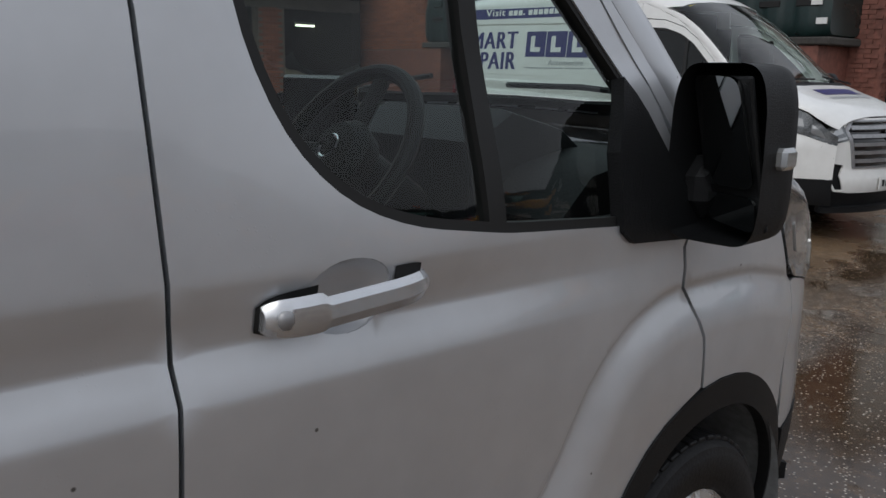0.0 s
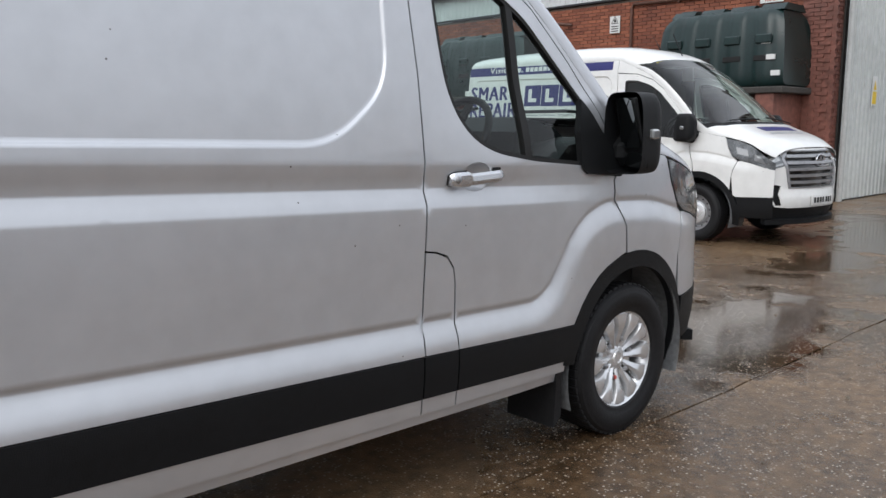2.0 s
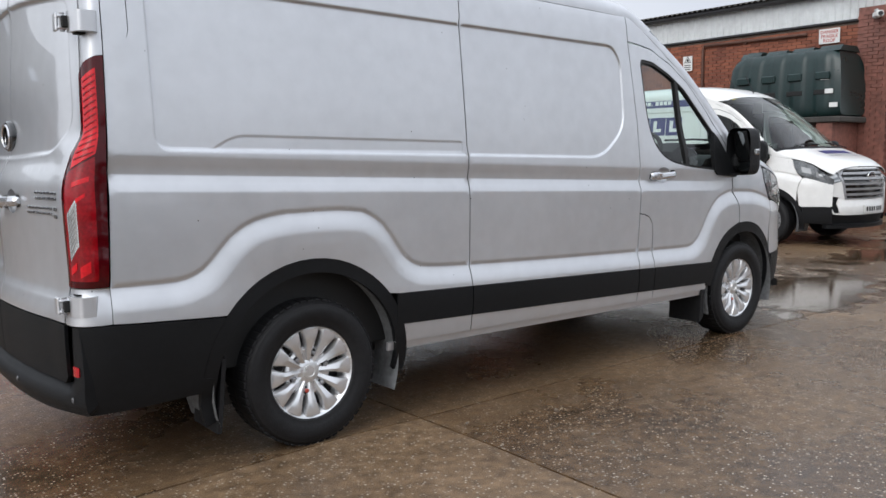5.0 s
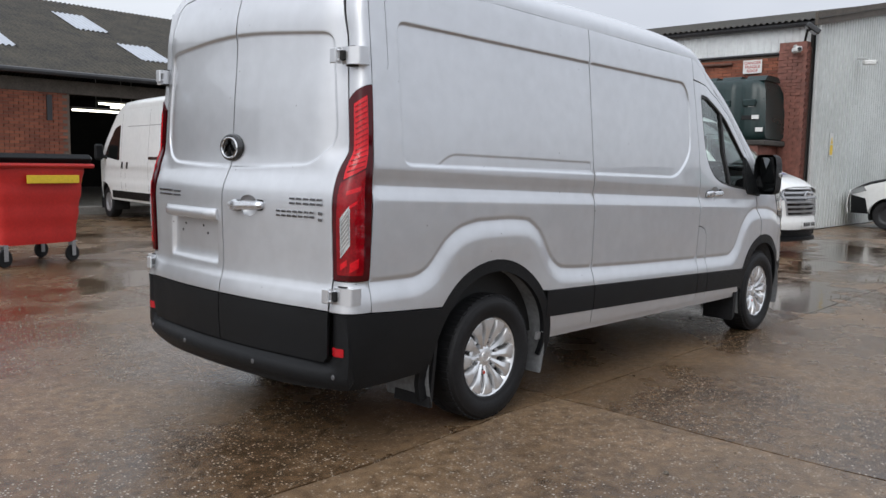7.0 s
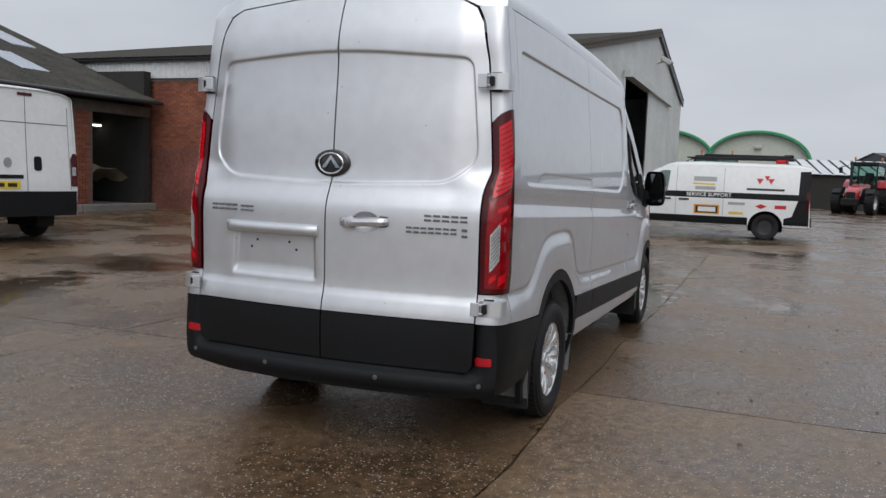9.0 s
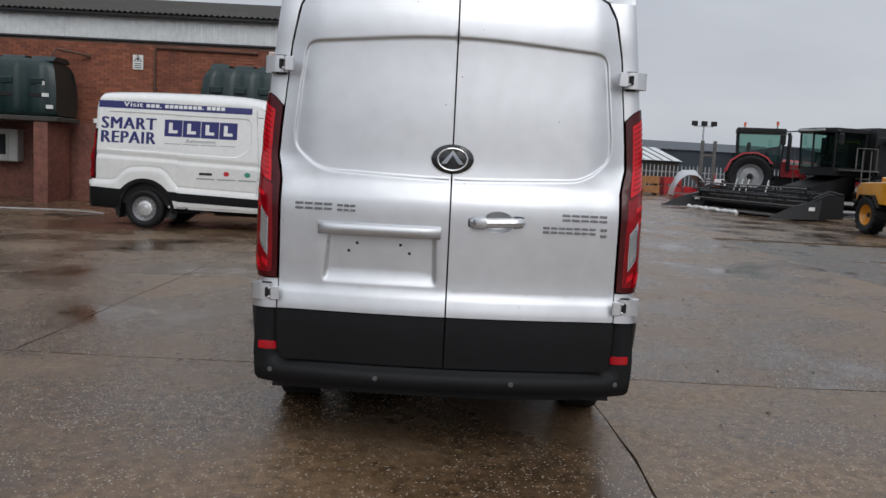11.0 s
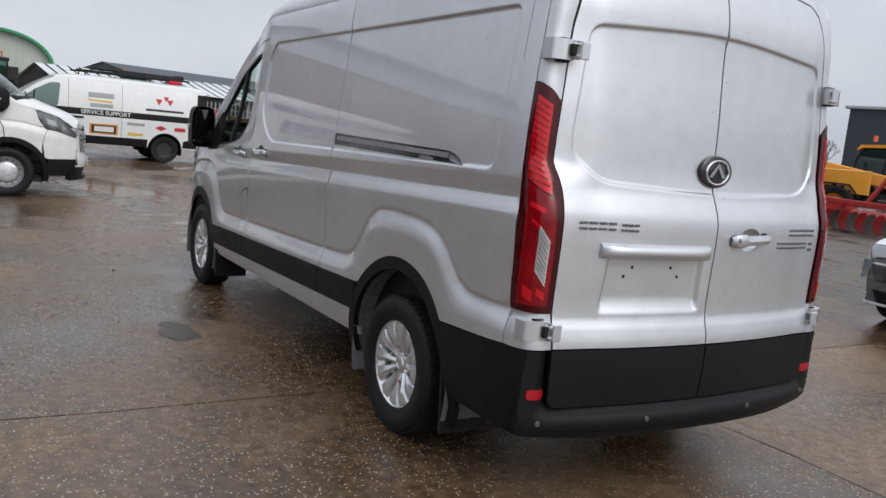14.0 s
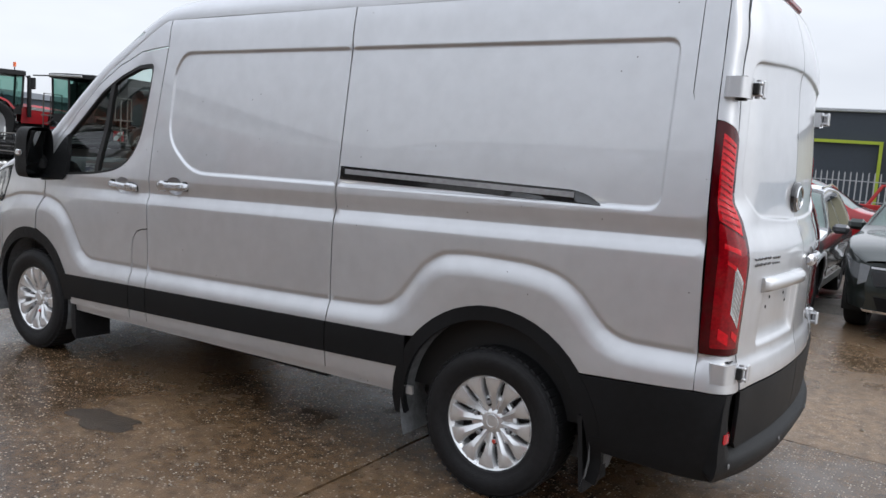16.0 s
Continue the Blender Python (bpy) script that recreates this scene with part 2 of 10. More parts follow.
def inside(poly, pts):
    p, q = np.array(poly), np.asarray(pts)
    x, y = q[:, 0], q[:, 1]
    c = np.zeros(len(q), bool)
    j = len(p) - 1
    for i in range(len(p)):
        if p[i, 1] != p[j, 1]:
            hit = ((p[i, 1] > y) != (p[j, 1] > y)) & (x < (p[j, 0] - p[i, 0]) * (y - p[i, 1]) / (p[j, 1] - p[i, 1]) + p[i, 0])
            c ^= hit
        j = i
    return c


def gap_to(poly, pts, closed=True):
    """Distance of points from a polyline."""
    p = np.array(poly, float)
    a = p if closed else p[:-1]
    b = np.roll(p, -1, 0) if closed else p[1:]
    q = np.asarray(pts, float)
    best = np.full(len(q), 1e9)
    for s, e in zip(a, b):
        d = e - s
        t = np.clip(((q - s) @ d) / max(d @ d, 1e-12), 0, 1)
        best = np.minimum(best, np.hypot(*(q - s - t[:, None] * d).T))
    return best


def depth_in(poly, u, v):
    """Distance inside a polygon: positive inside, negative outside."""
    pts = np.stack([np.ravel(u), np.ravel(v)], 1)
    d = gap_to(poly, pts)
    return np.where(inside(poly, pts), d, -d)


def dense(poly, h, closed=True):
    out = []
    n = len(poly)
    for i in range(n if closed else n - 1):
        a, b = np.array(poly[i], float), np.array(poly[(i + 1) % n], float)
        k = max(1, int(math.ceil(np.hypot(*(b - a)) / h)))
        out += [tuple(a + (b - a) * j / k) for j in range(k)]
    if not closed:
        out.append(tuple(poly[-1]))
    return out


def offset(poly, k, step=0.015):
    """The outline moved inwards by k, in short steps."""
    p = np.array(dense(poly, step))
    t = np.roll(p, -1, 0) - np.roll(p, 1, 0)
    n = np.stack([-t[:, 1], t[:, 0]], 1) / np.maximum(np.hypot(t[:, 0], t[:, 1]), 1e-9)[:, None]
    q = p + n * 0.004
    if inside(poly, q).mean() < 0.5:
        n = -n
    q = p + n * k
    return [tuple(v) for v in q] + [tuple(q[0])]


def mesh_of(name, verts, faces, normals=None, smooth=True):
    me = bpy.data.meshes.new(name)
    me.from_pydata([tuple(v) for v in verts], [], faces)
    if smooth:
        me.polygons.foreach_set("use_smooth", np.ones(len(me.polygons), bool))
    if normals is not None:
        me.normals_split_custom_set_from_vertices([tuple(n) for n in normals])
    return me


SHEETS = {}


def panel(name, poly, fn, holes=(), lines=(), h=0.06, rim=0.012, flip=False, skin=0.0, keep_as=None):
    """panel_mesh, remembered where two vehicles of one type need the same sheet."""
    if keep_as is None:
        return panel_mesh(name, poly, fn, holes, lines, h, rim, flip, skin)
    key = (keep_as, name, tuple(map(tuple, poly)), h, rim, flip, skin)
    if key in SHEETS:
        return SHEETS[key].copy()
    SHEETS[key] = panel_mesh(name, poly, fn, holes, lines, h, rim, flip, skin)
    return SHEETS[key]


def panel_mesh(name, poly, fn, holes=(), lines=(), h=0.06, rim=0.012, flip=False, skin=0.0):
    """A sheet over a polygon in (u, v), laid on the surface fn(u, v) -> (n, 3), with edges turned inwards by rim."""
    loops = [dense(poly, h)] + [dense(q, h) for q in holes]
    pts, edges = [], []
    for lp in loops:
        s = len(pts)
        pts += lp
        edges += [(s + i, s + (i + 1) % len(lp)) for i in range(len(lp))]
    nb = len(pts)
    b = np.array(pts)
    lo, hi = b.min(0), b.max(0)
    gu, gv = np.meshgrid(np.arange(lo[0] + h * 0.37, hi[0], h), np.arange(lo[1] + h * 0.41, hi[1], h))
    grid = np.stack([gu.ravel(), gv.ravel()], 1)
    extra = [np.array(dense(q, h * 0.6, closed=False)) for q in lines]
    near = np.concatenate(extra) if extra else np.zeros((0, 2))

    def keep(q, room):
        ok = inside(poly, q)
        for hole in holes:
            ok &= ~inside(hole, q)
        for lp in loops:
            ok &= gap_to(lp, q) > room
        return q[ok]

    near = keep(near, h * 0.15) if len(near) else near
    grid = keep(grid, h * 0.45)
    if len(near) and len(grid):
        d = np.full(len(grid), 1e9)
        for i in range(0, len(near), 400):
            c = near[i : i + 400]
            d = np.minimum(d, np.sqrt(((grid[:, None] - c[None]) ** 2).sum(-1)).min(1))
        grid = grid[d > h * 0.3]
    allp = np.concatenate([b, near, grid])
    vs, _, fs, *_ = delaunay_2d_cdt([Vector(p) for p in allp], edges, [], 0, 1e-5)
    uv = np.array([tuple(v) for v in vs])
    tri = np.array([list(f) for f in fs])
    mid = uv[tri].mean(1)
    ok = inside(poly, mid)
    for hole in holes:
        ok &= ~inside(hole, mid)
    tri = tri[ok]
    P = fn(uv[:, 0], uv[:, 1])
    e = 0.004
    n = np.cross(fn(uv[:, 0] + e, uv[:, 1]) - fn(uv[:, 0] - e, uv[:, 1]), fn(uv[:, 0], uv[:, 1] + e) - fn(uv[:, 0], uv[:, 1] - e))
    n /= np.maximum(np.linalg.norm(n, axis=1), 1e-12)[:, None]
    if flip:
        n = -n
    P = P + n * skin
    a = uv[tri]
    area = (a[:, 1, 0] - a[:, 0, 0]) * (a[:, 2, 1] - a[:, 0, 1]) - (a[:, 2, 0] - a[:, 0, 0]) * (a[:, 1, 1] - a[:, 0, 1])
    faces = [tuple(f) if (s > 0) != flip else tuple(f[::-1]) for f, s in zip(tri.tolist(), area)]
    verts, norms = P.tolist(), n.tolist()
    if rim:
        count = {}
        for f in faces:
            for i in range(3):
                x, y = f[i], f[(i + 1) % 3]
                if (y, x) in count:
                    del count[(y, x)]
                else:
                    count[(x, y)] = 1
        for x, y in count:
            s = len(verts)
            verts += [P[x].tolist(), P[y].tolist(), (P[y] - n[y] * rim).tolist(), (P[x] - n[x] * rim).tolist()]
            side = np.cross(P[y] - P[x], n[x])
            side = (side / max(np.linalg.norm(side), 1e-9)).tolist()
            norms += [side] * 4
            faces.append((s + 3, s + 2, s + 1, s))
    return mesh_of(name, verts, faces, norms)


def part(name, data, material, parent=None, label="", place=None):
    """One mesh object, under a thing or a part."""
    if isinstance(data, Shape):
        data = data.mesh(name)
    data.materials.clear()
    data.materials.append(material)
    ob = new(name, data)
    if parent is not None:
        ob.parent = parent
    if place is not None:
        ob.matrix_basis = place
    if label:
        ob["label"] = label
    return ob


def thing(name, label, category, place=None, group="", kind=""):
    ob = new(name)
    ob.empty_display_size = 0.2
    if place is not None:
        ob.matrix_basis = place
    return tagged(ob, label, category, group, kind)


class Shape:
    """Collects simple solids into one mesh."""

    def __init__(self):
        self.v, self.f, self.flat = [], [], []

    def add(self, verts, faces, m=None):
        s = len(self.v)
        self.v += [tuple(m @ Vector(p)) for p in verts] if m is not None else [tuple(p) for p in verts]
        self.f += [tuple(i + s for i in f) for f in faces]
        return self

    def box(self, cx, cy, cz, sx, sy, sz, bevel=0.0, m=None):
        """A block with chamfered edges about its centre."""
        x, y, z = sx / 2, sy / 2, sz / 2
        b = min(bevel, x * 0.9, y * 0.9, z * 0.9)
        if b <= 0:
            vs = [(cx + i * x, cy + j * y, cz + k * z) for i in (-1, 1) for j in (-1, 1) for k in (-1, 1)]
            return self.add(vs, [(0, 1, 3, 2), (4, 6, 7, 5), (0, 4, 5, 1), (2, 3, 7, 6), (0, 2, 6, 4), (1, 5, 7, 3)], m)
        vs, ix = [], {}
        for i in (-1, 1):
            for j in (-1, 1):
                for k in (-1, 1):
                    for ax, p in enumerate(((i * x, j * (y - b), k * (z - b)), (i * (x - b), j * y, k * (z - b)), (i * (x - b), j * (y - b), k * z))):
                        ix[i, j, k, ax] = len(vs)
                        vs.append((cx + p[0], cy + p[1], cz + p[2]))
        fs = []

        def quad(q, n):
            a, bb, c = (Vector(vs[t]) for t in q[:3])
            fs.append(tuple(q) if (bb - a).cross(c - a).dot(Vector(n)) > 0 else tuple(q[::-1]))

        for s in (-1, 1):
            quad([ix[s, -1, -1, 0], ix[s, 1, -1, 0], ix[s, 1, 1, 0], ix[s, -1, 1, 0]], (s, 0, 0))
            quad([ix[-1, s, -1, 1], ix[1, s, -1, 1], ix[1, s, 1, 1], ix[-1, s, 1, 1]], (0, s, 0))
            quad([ix[-1, -1, s, 2], ix[1, -1, s, 2], ix[1, 1, s, 2], ix[-1, 1, s, 2]], (0, 0, s))
            for t in (-1, 1):
                quad([ix[s, t, -1, 0], ix[s, t, 1, 0], ix[s, t, 1, 1], ix[s, t, -1, 1]], (s, t, 0))
                quad([ix[s, -1, t, 0], ix[s, 1, t, 0], ix[s, 1, t, 2], ix[s, -1, t, 2]], (s, 0, t))
                quad([ix[-1, s, t, 1], ix[1, s, t, 1], ix[1, s, t, 2], ix[-1, s, t, 2]], (0, s, t))
                for w in (-1, 1):
                    quad([ix[s, t, w, 0], ix[s, t, w, 1], ix[s, t, w, 2]], (s, t, w))
        return self.add(vs, fs, m)

    def lathe(self, profile, n=32, axis="y", centre=(0, 0, 0), m=None, close=False):
        """A turned form: (radius, along) pairs round an axis."""
        vs, fs = [], []
        k = len(profile)
        for i in range(n):
            a = 2 * math.pi * i / n
            c, s = math.cos(a), math.sin(a)
            for r, w in profile:
                p = {"x": (w, r * c, r * s), "y": (r * s, w, r * c), "z": (r * c, r * s, w)}[axis]
                vs.append((centre[0] + p[0], centre[1] + p[1], centre[2] + p[2]))
        for i in range(n):
            j = (i + 1) % n
            for q in range(k - 1):
                fs.append((i * k + q, j * k + q, j * k + q + 1, i * k + q + 1))
        return self.add(vs, fs, m)

    def cyl(self, a, b, r, n=12, r2=None, m=None):
        a, b = Vector(a), Vector(b)
        return self.tube([a, b], [r, r if r2 is None else r2], n, m)

    def tube(self, path, r, n=10, m=None, caps=True):
        """A round bar along points; r is one radius or one for each point."""
        p = [Vector(q) for q in path]
        rs = r if isinstance(r, (list, tuple)) else [r] * len(p)
        vs, fs = [], []
        side = None
        for i, q in enumerate(p):
            d = (p[min(i + 1, len(p) - 1)] - p[max(i - 1, 0)]).normalized()
            if side is None:
                side = d.orthogonal().normalized()
            side = (side - d * side.dot(d)).normalized()
            up = d.cross(side)
            for j in range(n):
                a = 2 * math.pi * j / n
                vs.append(tuple(q + (side * math.cos(a) + up * math.sin(a)) * rs[i]))
        for i in range(len(p) - 1):
            for j in range(n):
                k = (j + 1) % n
                fs.append((i * n + j, i * n + k, (i + 1) * n + k, (i + 1) * n + j))
        if caps:
            fs.append(tuple(range(n))[::-1])
            fs.append(tuple(range((len(p) - 1) * n, len(p) * n)))
        return self.add(vs, fs, m)

    def prism(self, poly, a, b, axis="y", m=None, inset=0.0):
        """A polygon drawn along an axis from a to b. The polygon is (x, z) for y, (y, z) for x, (x, y) for z."""
        n = len(poly)

        def at(p, w):
            return {"y": (p[0], w, p[1]), "x": (w, p[0], p[1]), "z": (p[0], p[1], w)}[axis]

        c = (sum(p[0] for p in poly) / n, sum(p[1] for p in poly) / n)
        if inset:
            ins = [(p[0] + (c[0] - p[0]) * inset, p[1] + (c[1] - p[1]) * inset) for p in poly]
            e = min(abs(b - a) * 0.3, 0.03) * (1 if b > a else -1)
            rings = [[at(p, a) for p in ins], [at(p, a + e) for p in poly], [at(p, b - e) for p in poly], [at(p, b) for p in ins]]
        else:
            rings = [[at(p, a) for p in poly], [at(p, b) for p in poly]]
        vs = [q for ring in rings for q in ring]
        fs = [tuple(range(n)), tuple(range((len(rings) - 1) * n, len(rings) * n))[::-1]]
        for k in range(len(rings) - 1):
            fs += [(k * n + i, (k + 1) * n + i, (k + 1) * n + (i + 1) % n, k * n + (i + 1) % n) for i in range(n)]
        area = sum(poly[i][0] * poly[(i + 1) % n][1] - poly[(i + 1) % n][0] * poly[i][1] for i in range(n))
        good = (area > 0) == (b > a)
        if axis == "y":
            good = not good
        if good:
            fs = [f[::-1] for f in fs]
        return self.add(vs, fs, m)

    def grid(self, fn, us, vs_, m=None, flip=False):
        nu, nv = len(us), len(vs_)
        vs = [fn(u, v) for u in us for v in vs_]
        fs = []
        for i in range(nu - 1):
            for j in range(nv - 1):
                q = (i * nv + j, (i + 1) * nv + j, (i + 1) * nv + j + 1, i * nv + j + 1)
                fs.append(q[::-1] if flip else q)
        return self.add(vs, fs, m)

    def ball(self, c, rx, ry=None, rz=None, n=12, m=None):
        ry, rz = ry or rx, rz or rx
        prof = [(math.sin(math.pi * i / (n // 2)), -math.cos(math.pi * i / (n // 2))) for i in range(n // 2 + 1)]
        s = len(self.v)
        self.lathe(prof, n, "z", m=None)
        mm = Matrix.Translation(c) @ Matrix.Diagonal((rx, ry, rz, 1))
        if m is not None:
            mm = m @ mm
        self.v[s:] = [tuple(mm @ Vector(p)) for p in self.v[s:]]
        return self

    def mesh(self, name, smooth_angle=35.0):
        me = bpy.data.meshes.new(name)
        me.from_pydata(self.v, [], self.f)
        me.update()
        if smooth_angle and len(self.f) > 6:
            me.polygons.foreach_set("use_smooth", np.ones(len(me.polygons), bool))
            me.set_sharp_from_angle(angle=radians(smooth_angle))
        return me


def lettering(text, size, fn=None, depth=0.0, bold=0.0, spread=1.0, align="LEFT"):
    """Letters of the built-in font as a mesh in the plane z = 0, or laid on a surface fn(x, y) -> point."""
    cu = bpy.data.curves.new("letters", "FONT")
    cu.body, cu.size, cu.extrude, cu.offset, cu.space_character, cu.align_x = text, size, depth, bold, spread, align
    cu.resolution_u = 3
    ob = bpy.data.objects.new("letters", cu)
    scene.collection.objects.link(ob)
    dg = bpy.context.evaluated_depsgraph_get()
    me = bpy.data.meshes.new_from_object(ob.evaluated_get(dg))
    bpy.data.objects.remove(ob)
    bpy.data.curves.remove(cu)
    if fn is not None:
        for v in me.vertices:
            v.co = fn(v.co.x, v.co.y)
    return me

# ---- ground ----
def rise(x, y):
    """The yard lifts a little towards the buildings."""
    return 0.04 * float(sstep(5.5, 18.0, math.hypot(x - 2.0, y))) * float(sstep(-9.0, -3.0, y))


def wet(name, c_dry, c_wet, scale, lo, hi, r_dry, r_wet, bump=0.35, grit=0.0, pools=()):
    """Wet ground: soaked darker glossy patches in a rougher, lighter surface, with stone grit."""
    m = bpy.data.materials.new(name)
    m.use_nodes = True
    nt = m.node_tree
    b = nt.nodes["Principled BSDF"]
    co = nt.nodes.new("ShaderNodeTexCoord")
    n1 = nt.nodes.new("ShaderNodeTexNoise")
    n1.inputs["Scale"].default_value, n1.inputs["Detail"].default_value, n1.inputs["Roughness"].default_value = scale, 6.0, 0.6
    n2 = nt.nodes.new("ShaderNodeTexNoise")
    n2.inputs["Scale"].default_value, n2.inputs["Detail"].default_value = 14.0, 5.0
    n3 = nt.nodes.new("ShaderNodeTexNoise")
    n3.inputs["Scale"].default_value, n3.inputs["Detail"].default_value = 130.0, 3.0
    vo = nt.nodes.new("ShaderNodeTexVoronoi")
    vo.inputs["Scale"].default_value = 62.0
    for n in (n1, n2, n3, vo):
        nt.links.new(co.outputs["Object"], n.inputs["Vector"])
    mr = nt.nodes.new("ShaderNodeMapRange")
    mr.inputs[1].default_value, mr.inputs[2].default_value = lo, hi
    nt.links.new(n1.outputs["Fac"], mr.inputs[0])
    # standing water: hollows with ragged rims, flat and mirror-smooth
    pool = None
    for x, y, rx, ry, turn in pools:
        mp = nt.nodes.new("ShaderNodeMapping")
        mp.vector_type = "TEXTURE"
        mp.inputs["Location"].default_value, mp.inputs["Rotation"].default_value, mp.inputs["Scale"].default_value = (x, y, 0), (0, 0, turn), (rx, ry, 50)
        ln = nt.nodes.new("ShaderNodeVectorMath")
        ln.operation = "LENGTH"
        nt.links.new(co.outputs["Object"], mp.inputs[0])
        nt.links.new(mp.outputs[0], ln.inputs[0])
        nxt = ln.outputs["Value"]
        if pool is not None:
            mn = nt.nodes.new("ShaderNodeMath")
            mn.operation = "MINIMUM"
            nt.links.new(pool, mn.inputs[0])
            nt.links.new(nxt, mn.inputs[1])
            nxt = mn.outputs[0]
        pool = nxt
    dry = mr.outputs[0]
    if pool is not None:
        rag = nt.nodes.new("ShaderNodeTexNoise")
        rag.inputs["Scale"].default_value, rag.inputs["Detail"].default_value = 2.6, 6.0
        nt.links.new(co.outputs["Object"], rag.inputs["Vector"])
        sm = nt.nodes.new("ShaderNodeMath")
        sm.operation = "MULTIPLY_ADD"
        sm.inputs[1].default_value = 2.4
        nt.links.new(rag.outputs["Fac"], sm.inputs[0])
        nt.links.new(pool, sm.inputs[2])
        edge = nt.nodes.new("ShaderNodeMapRange")
        edge.inputs[1].default_value, edge.inputs[2].default_value = 2.0, 2.35
        nt.links.new(sm.outputs[0], edge.inputs[0])
        pm = nt.nodes.new("ShaderNodeMath")
        pm.operation = "MULTIPLY"
        nt.links.new(mr.outputs[0], pm.inputs[0])
        nt.links.new(edge.outputs[0], pm.inputs[1])
        dry = pm.outputs[0]
    mx = nt.nodes.new("ShaderNodeMix")
    mx.data_type = "RGBA"
    mx.inputs[6].default_value, mx.inputs[7].default_value = (*c_wet, 1), (*c_dry, 1)
    nt.links.new(dry, mx.inputs[0])
    m2 = nt.nodes.new("ShaderNodeMix")
    m2.data_type, m2.blend_type = "RGBA", "MULTIPLY"
    m2.inputs[0].default_value = 0.75
    rp = nt.nodes.new("ShaderNodeValToRGB")
    rp.color_ramp.elements[0].position, rp.color_ramp.elements[0].color = 0.32, (0.34, 0.31, 0.28, 1)
    rp.color_ramp.elements[1].position, rp.color_ramp.elements[1].color = 0.75, (1.3, 1.28, 1.22, 1)
    nt.links.new(n2.outputs["Fac"], rp.inputs[0])
    nt.links.new(mx.outputs[2], m2.inputs[6])
    nt.links.new(rp.outputs[0], m2.inputs[7])
    st = nt.nodes.new("ShaderNodeMapRange")
    st.inputs[1].default_value, st.inputs[2].default_value = 0.62, 0.9
    sep = nt.nodes.new("ShaderNodeSeparateColor")
    nt.links.new(vo.outputs["Color"], sep.inputs[0])
    nt.links.new(sep.outputs[0], st.inputs[0])
    dd = nt.nodes.new("ShaderNodeMapRange")
    dd.inputs[1].default_value, dd.inputs[2].default_value, dd.inputs[3].default_value, dd.inputs[4].default_value = 0.2, 0.4, 1.0, 0.0
    nt.links.new(vo.outputs["Distance"], dd.inputs[0])
    mm = nt.nodes.new("ShaderNodeMath")
    mm.operation = "MULTIPLY"
    nt.links.new(st.outputs[0], mm.inputs[0])
    nt.links.new(dd.outputs[0], mm.inputs[1])
    m4 = nt.nodes.new("ShaderNodeMath")
    m4.operation = "MULTIPLY"
    m4.inputs[1].default_value = grit
    nt.links.new(mm.outputs[0], m4.inputs[0])
    m3 = nt.nodes.new("ShaderNodeMix")
    m3.data_type = "RGBA"
    m3.inputs[7].default_value = (0.50, 0.45, 0.38, 1)
    nt.links.new(m4.outputs[0], m3.inputs[0])
    nt.links.new(m2.outputs[2], m3.inputs[6])
    nt.links.new(m3.outputs[2], b.inputs["Base Color"])
    rr = nt.nodes.new("ShaderNodeMapRange")
    rr.inputs[3].default_value, rr.inputs[4].default_value = r_wet, r_dry
    nt.links.new(dry, rr.inputs[0])
    gloss = rr.outputs[0]
    if pool is not None:
        flat = nt.nodes.new("ShaderNodeMix")
        flat.inputs[2].default_value = 0.025
        nt.links.new(edge.outputs[0], flat.inputs[0])
        nt.links.new(gloss, flat.inputs[3])
        gloss = flat.outputs[0]
    nt.links.new(gloss, b.inputs["Roughness"])
    b.inputs["Specular IOR Level"].default_value = 0.5
    ad = nt.nodes.new("ShaderNodeMath")
    ad.operation = "MULTIPLY"
    nt.links.new(n3.outputs["Fac"], ad.inputs[0])
    fl = nt.nodes.new("ShaderNodeMapRange")
    fl.inputs[3].default_value, fl.inputs[4].default_value = 0.04, 1.0
    nt.links.new(dry, fl.inputs[0])
    nt.links.new(fl.outputs[0], ad.inputs[1])
    bp = nt.nodes.new("ShaderNodeBump")
    bp.inputs["Strength"].default_value, bp.inputs["Distance"].default_value = bump, 0.012
    nt.links.new(ad.outputs[0], bp.inputs["Height"])
    nt.links.new(bp.outputs[0], b.inputs["Normal"])
    MATS[name] = m
    return m


POOLS = [(6.0, -0.32, 1.55, 0.75, 0.12), (9.4, 0.4, 1.0, 0.4, 0.1), (1.6, 5.6, 1.8, 0.5, 0.4), (-5.5, 4.6, 1.5, 0.6, 0.3), (12.0, 0.6, 2.0, 0.7, 0.3)]
CONCRETE = wet("wet_brown_concrete", (0.215, 0.138, 0.077), (0.074, 0.045, 0.025), 0.55, 0.36, 0.66, 0.43, 0.10, 0.45, 1.0, POOLS)
# lighter copy of the brown concrete, used for slabs behind and right of the van
PALE = wet("pale_brown_concrete", (0.246, 0.164, 0.097), (0.092, 0.058, 0.033), 0.55, 0.27, 0.60, 0.45, 0.12, 0.45, 1.0, POOLS)
MUD = wet("wet_grey_mud", (0.165, 0.142, 0.118), (0.062, 0.053, 0.044), 0.9, 0.35, 0.6, 0.55, 0.15, 1.0, 0.4)
SUMP = mat("dark_joint_filler", (0.052, 0.038, 0.026), 0.38, var=0.4, scale=10, bump=0.4)

SLAB_X = [-26.6, -19.8, -13.0, -6.2, 0.62, 7.4, 14.2, 21.0, 27.8, 34.6, 41.4]
SLAB_Y = [-6.4, -1.0, 3.05, 7.1, 11.15, 16.45]


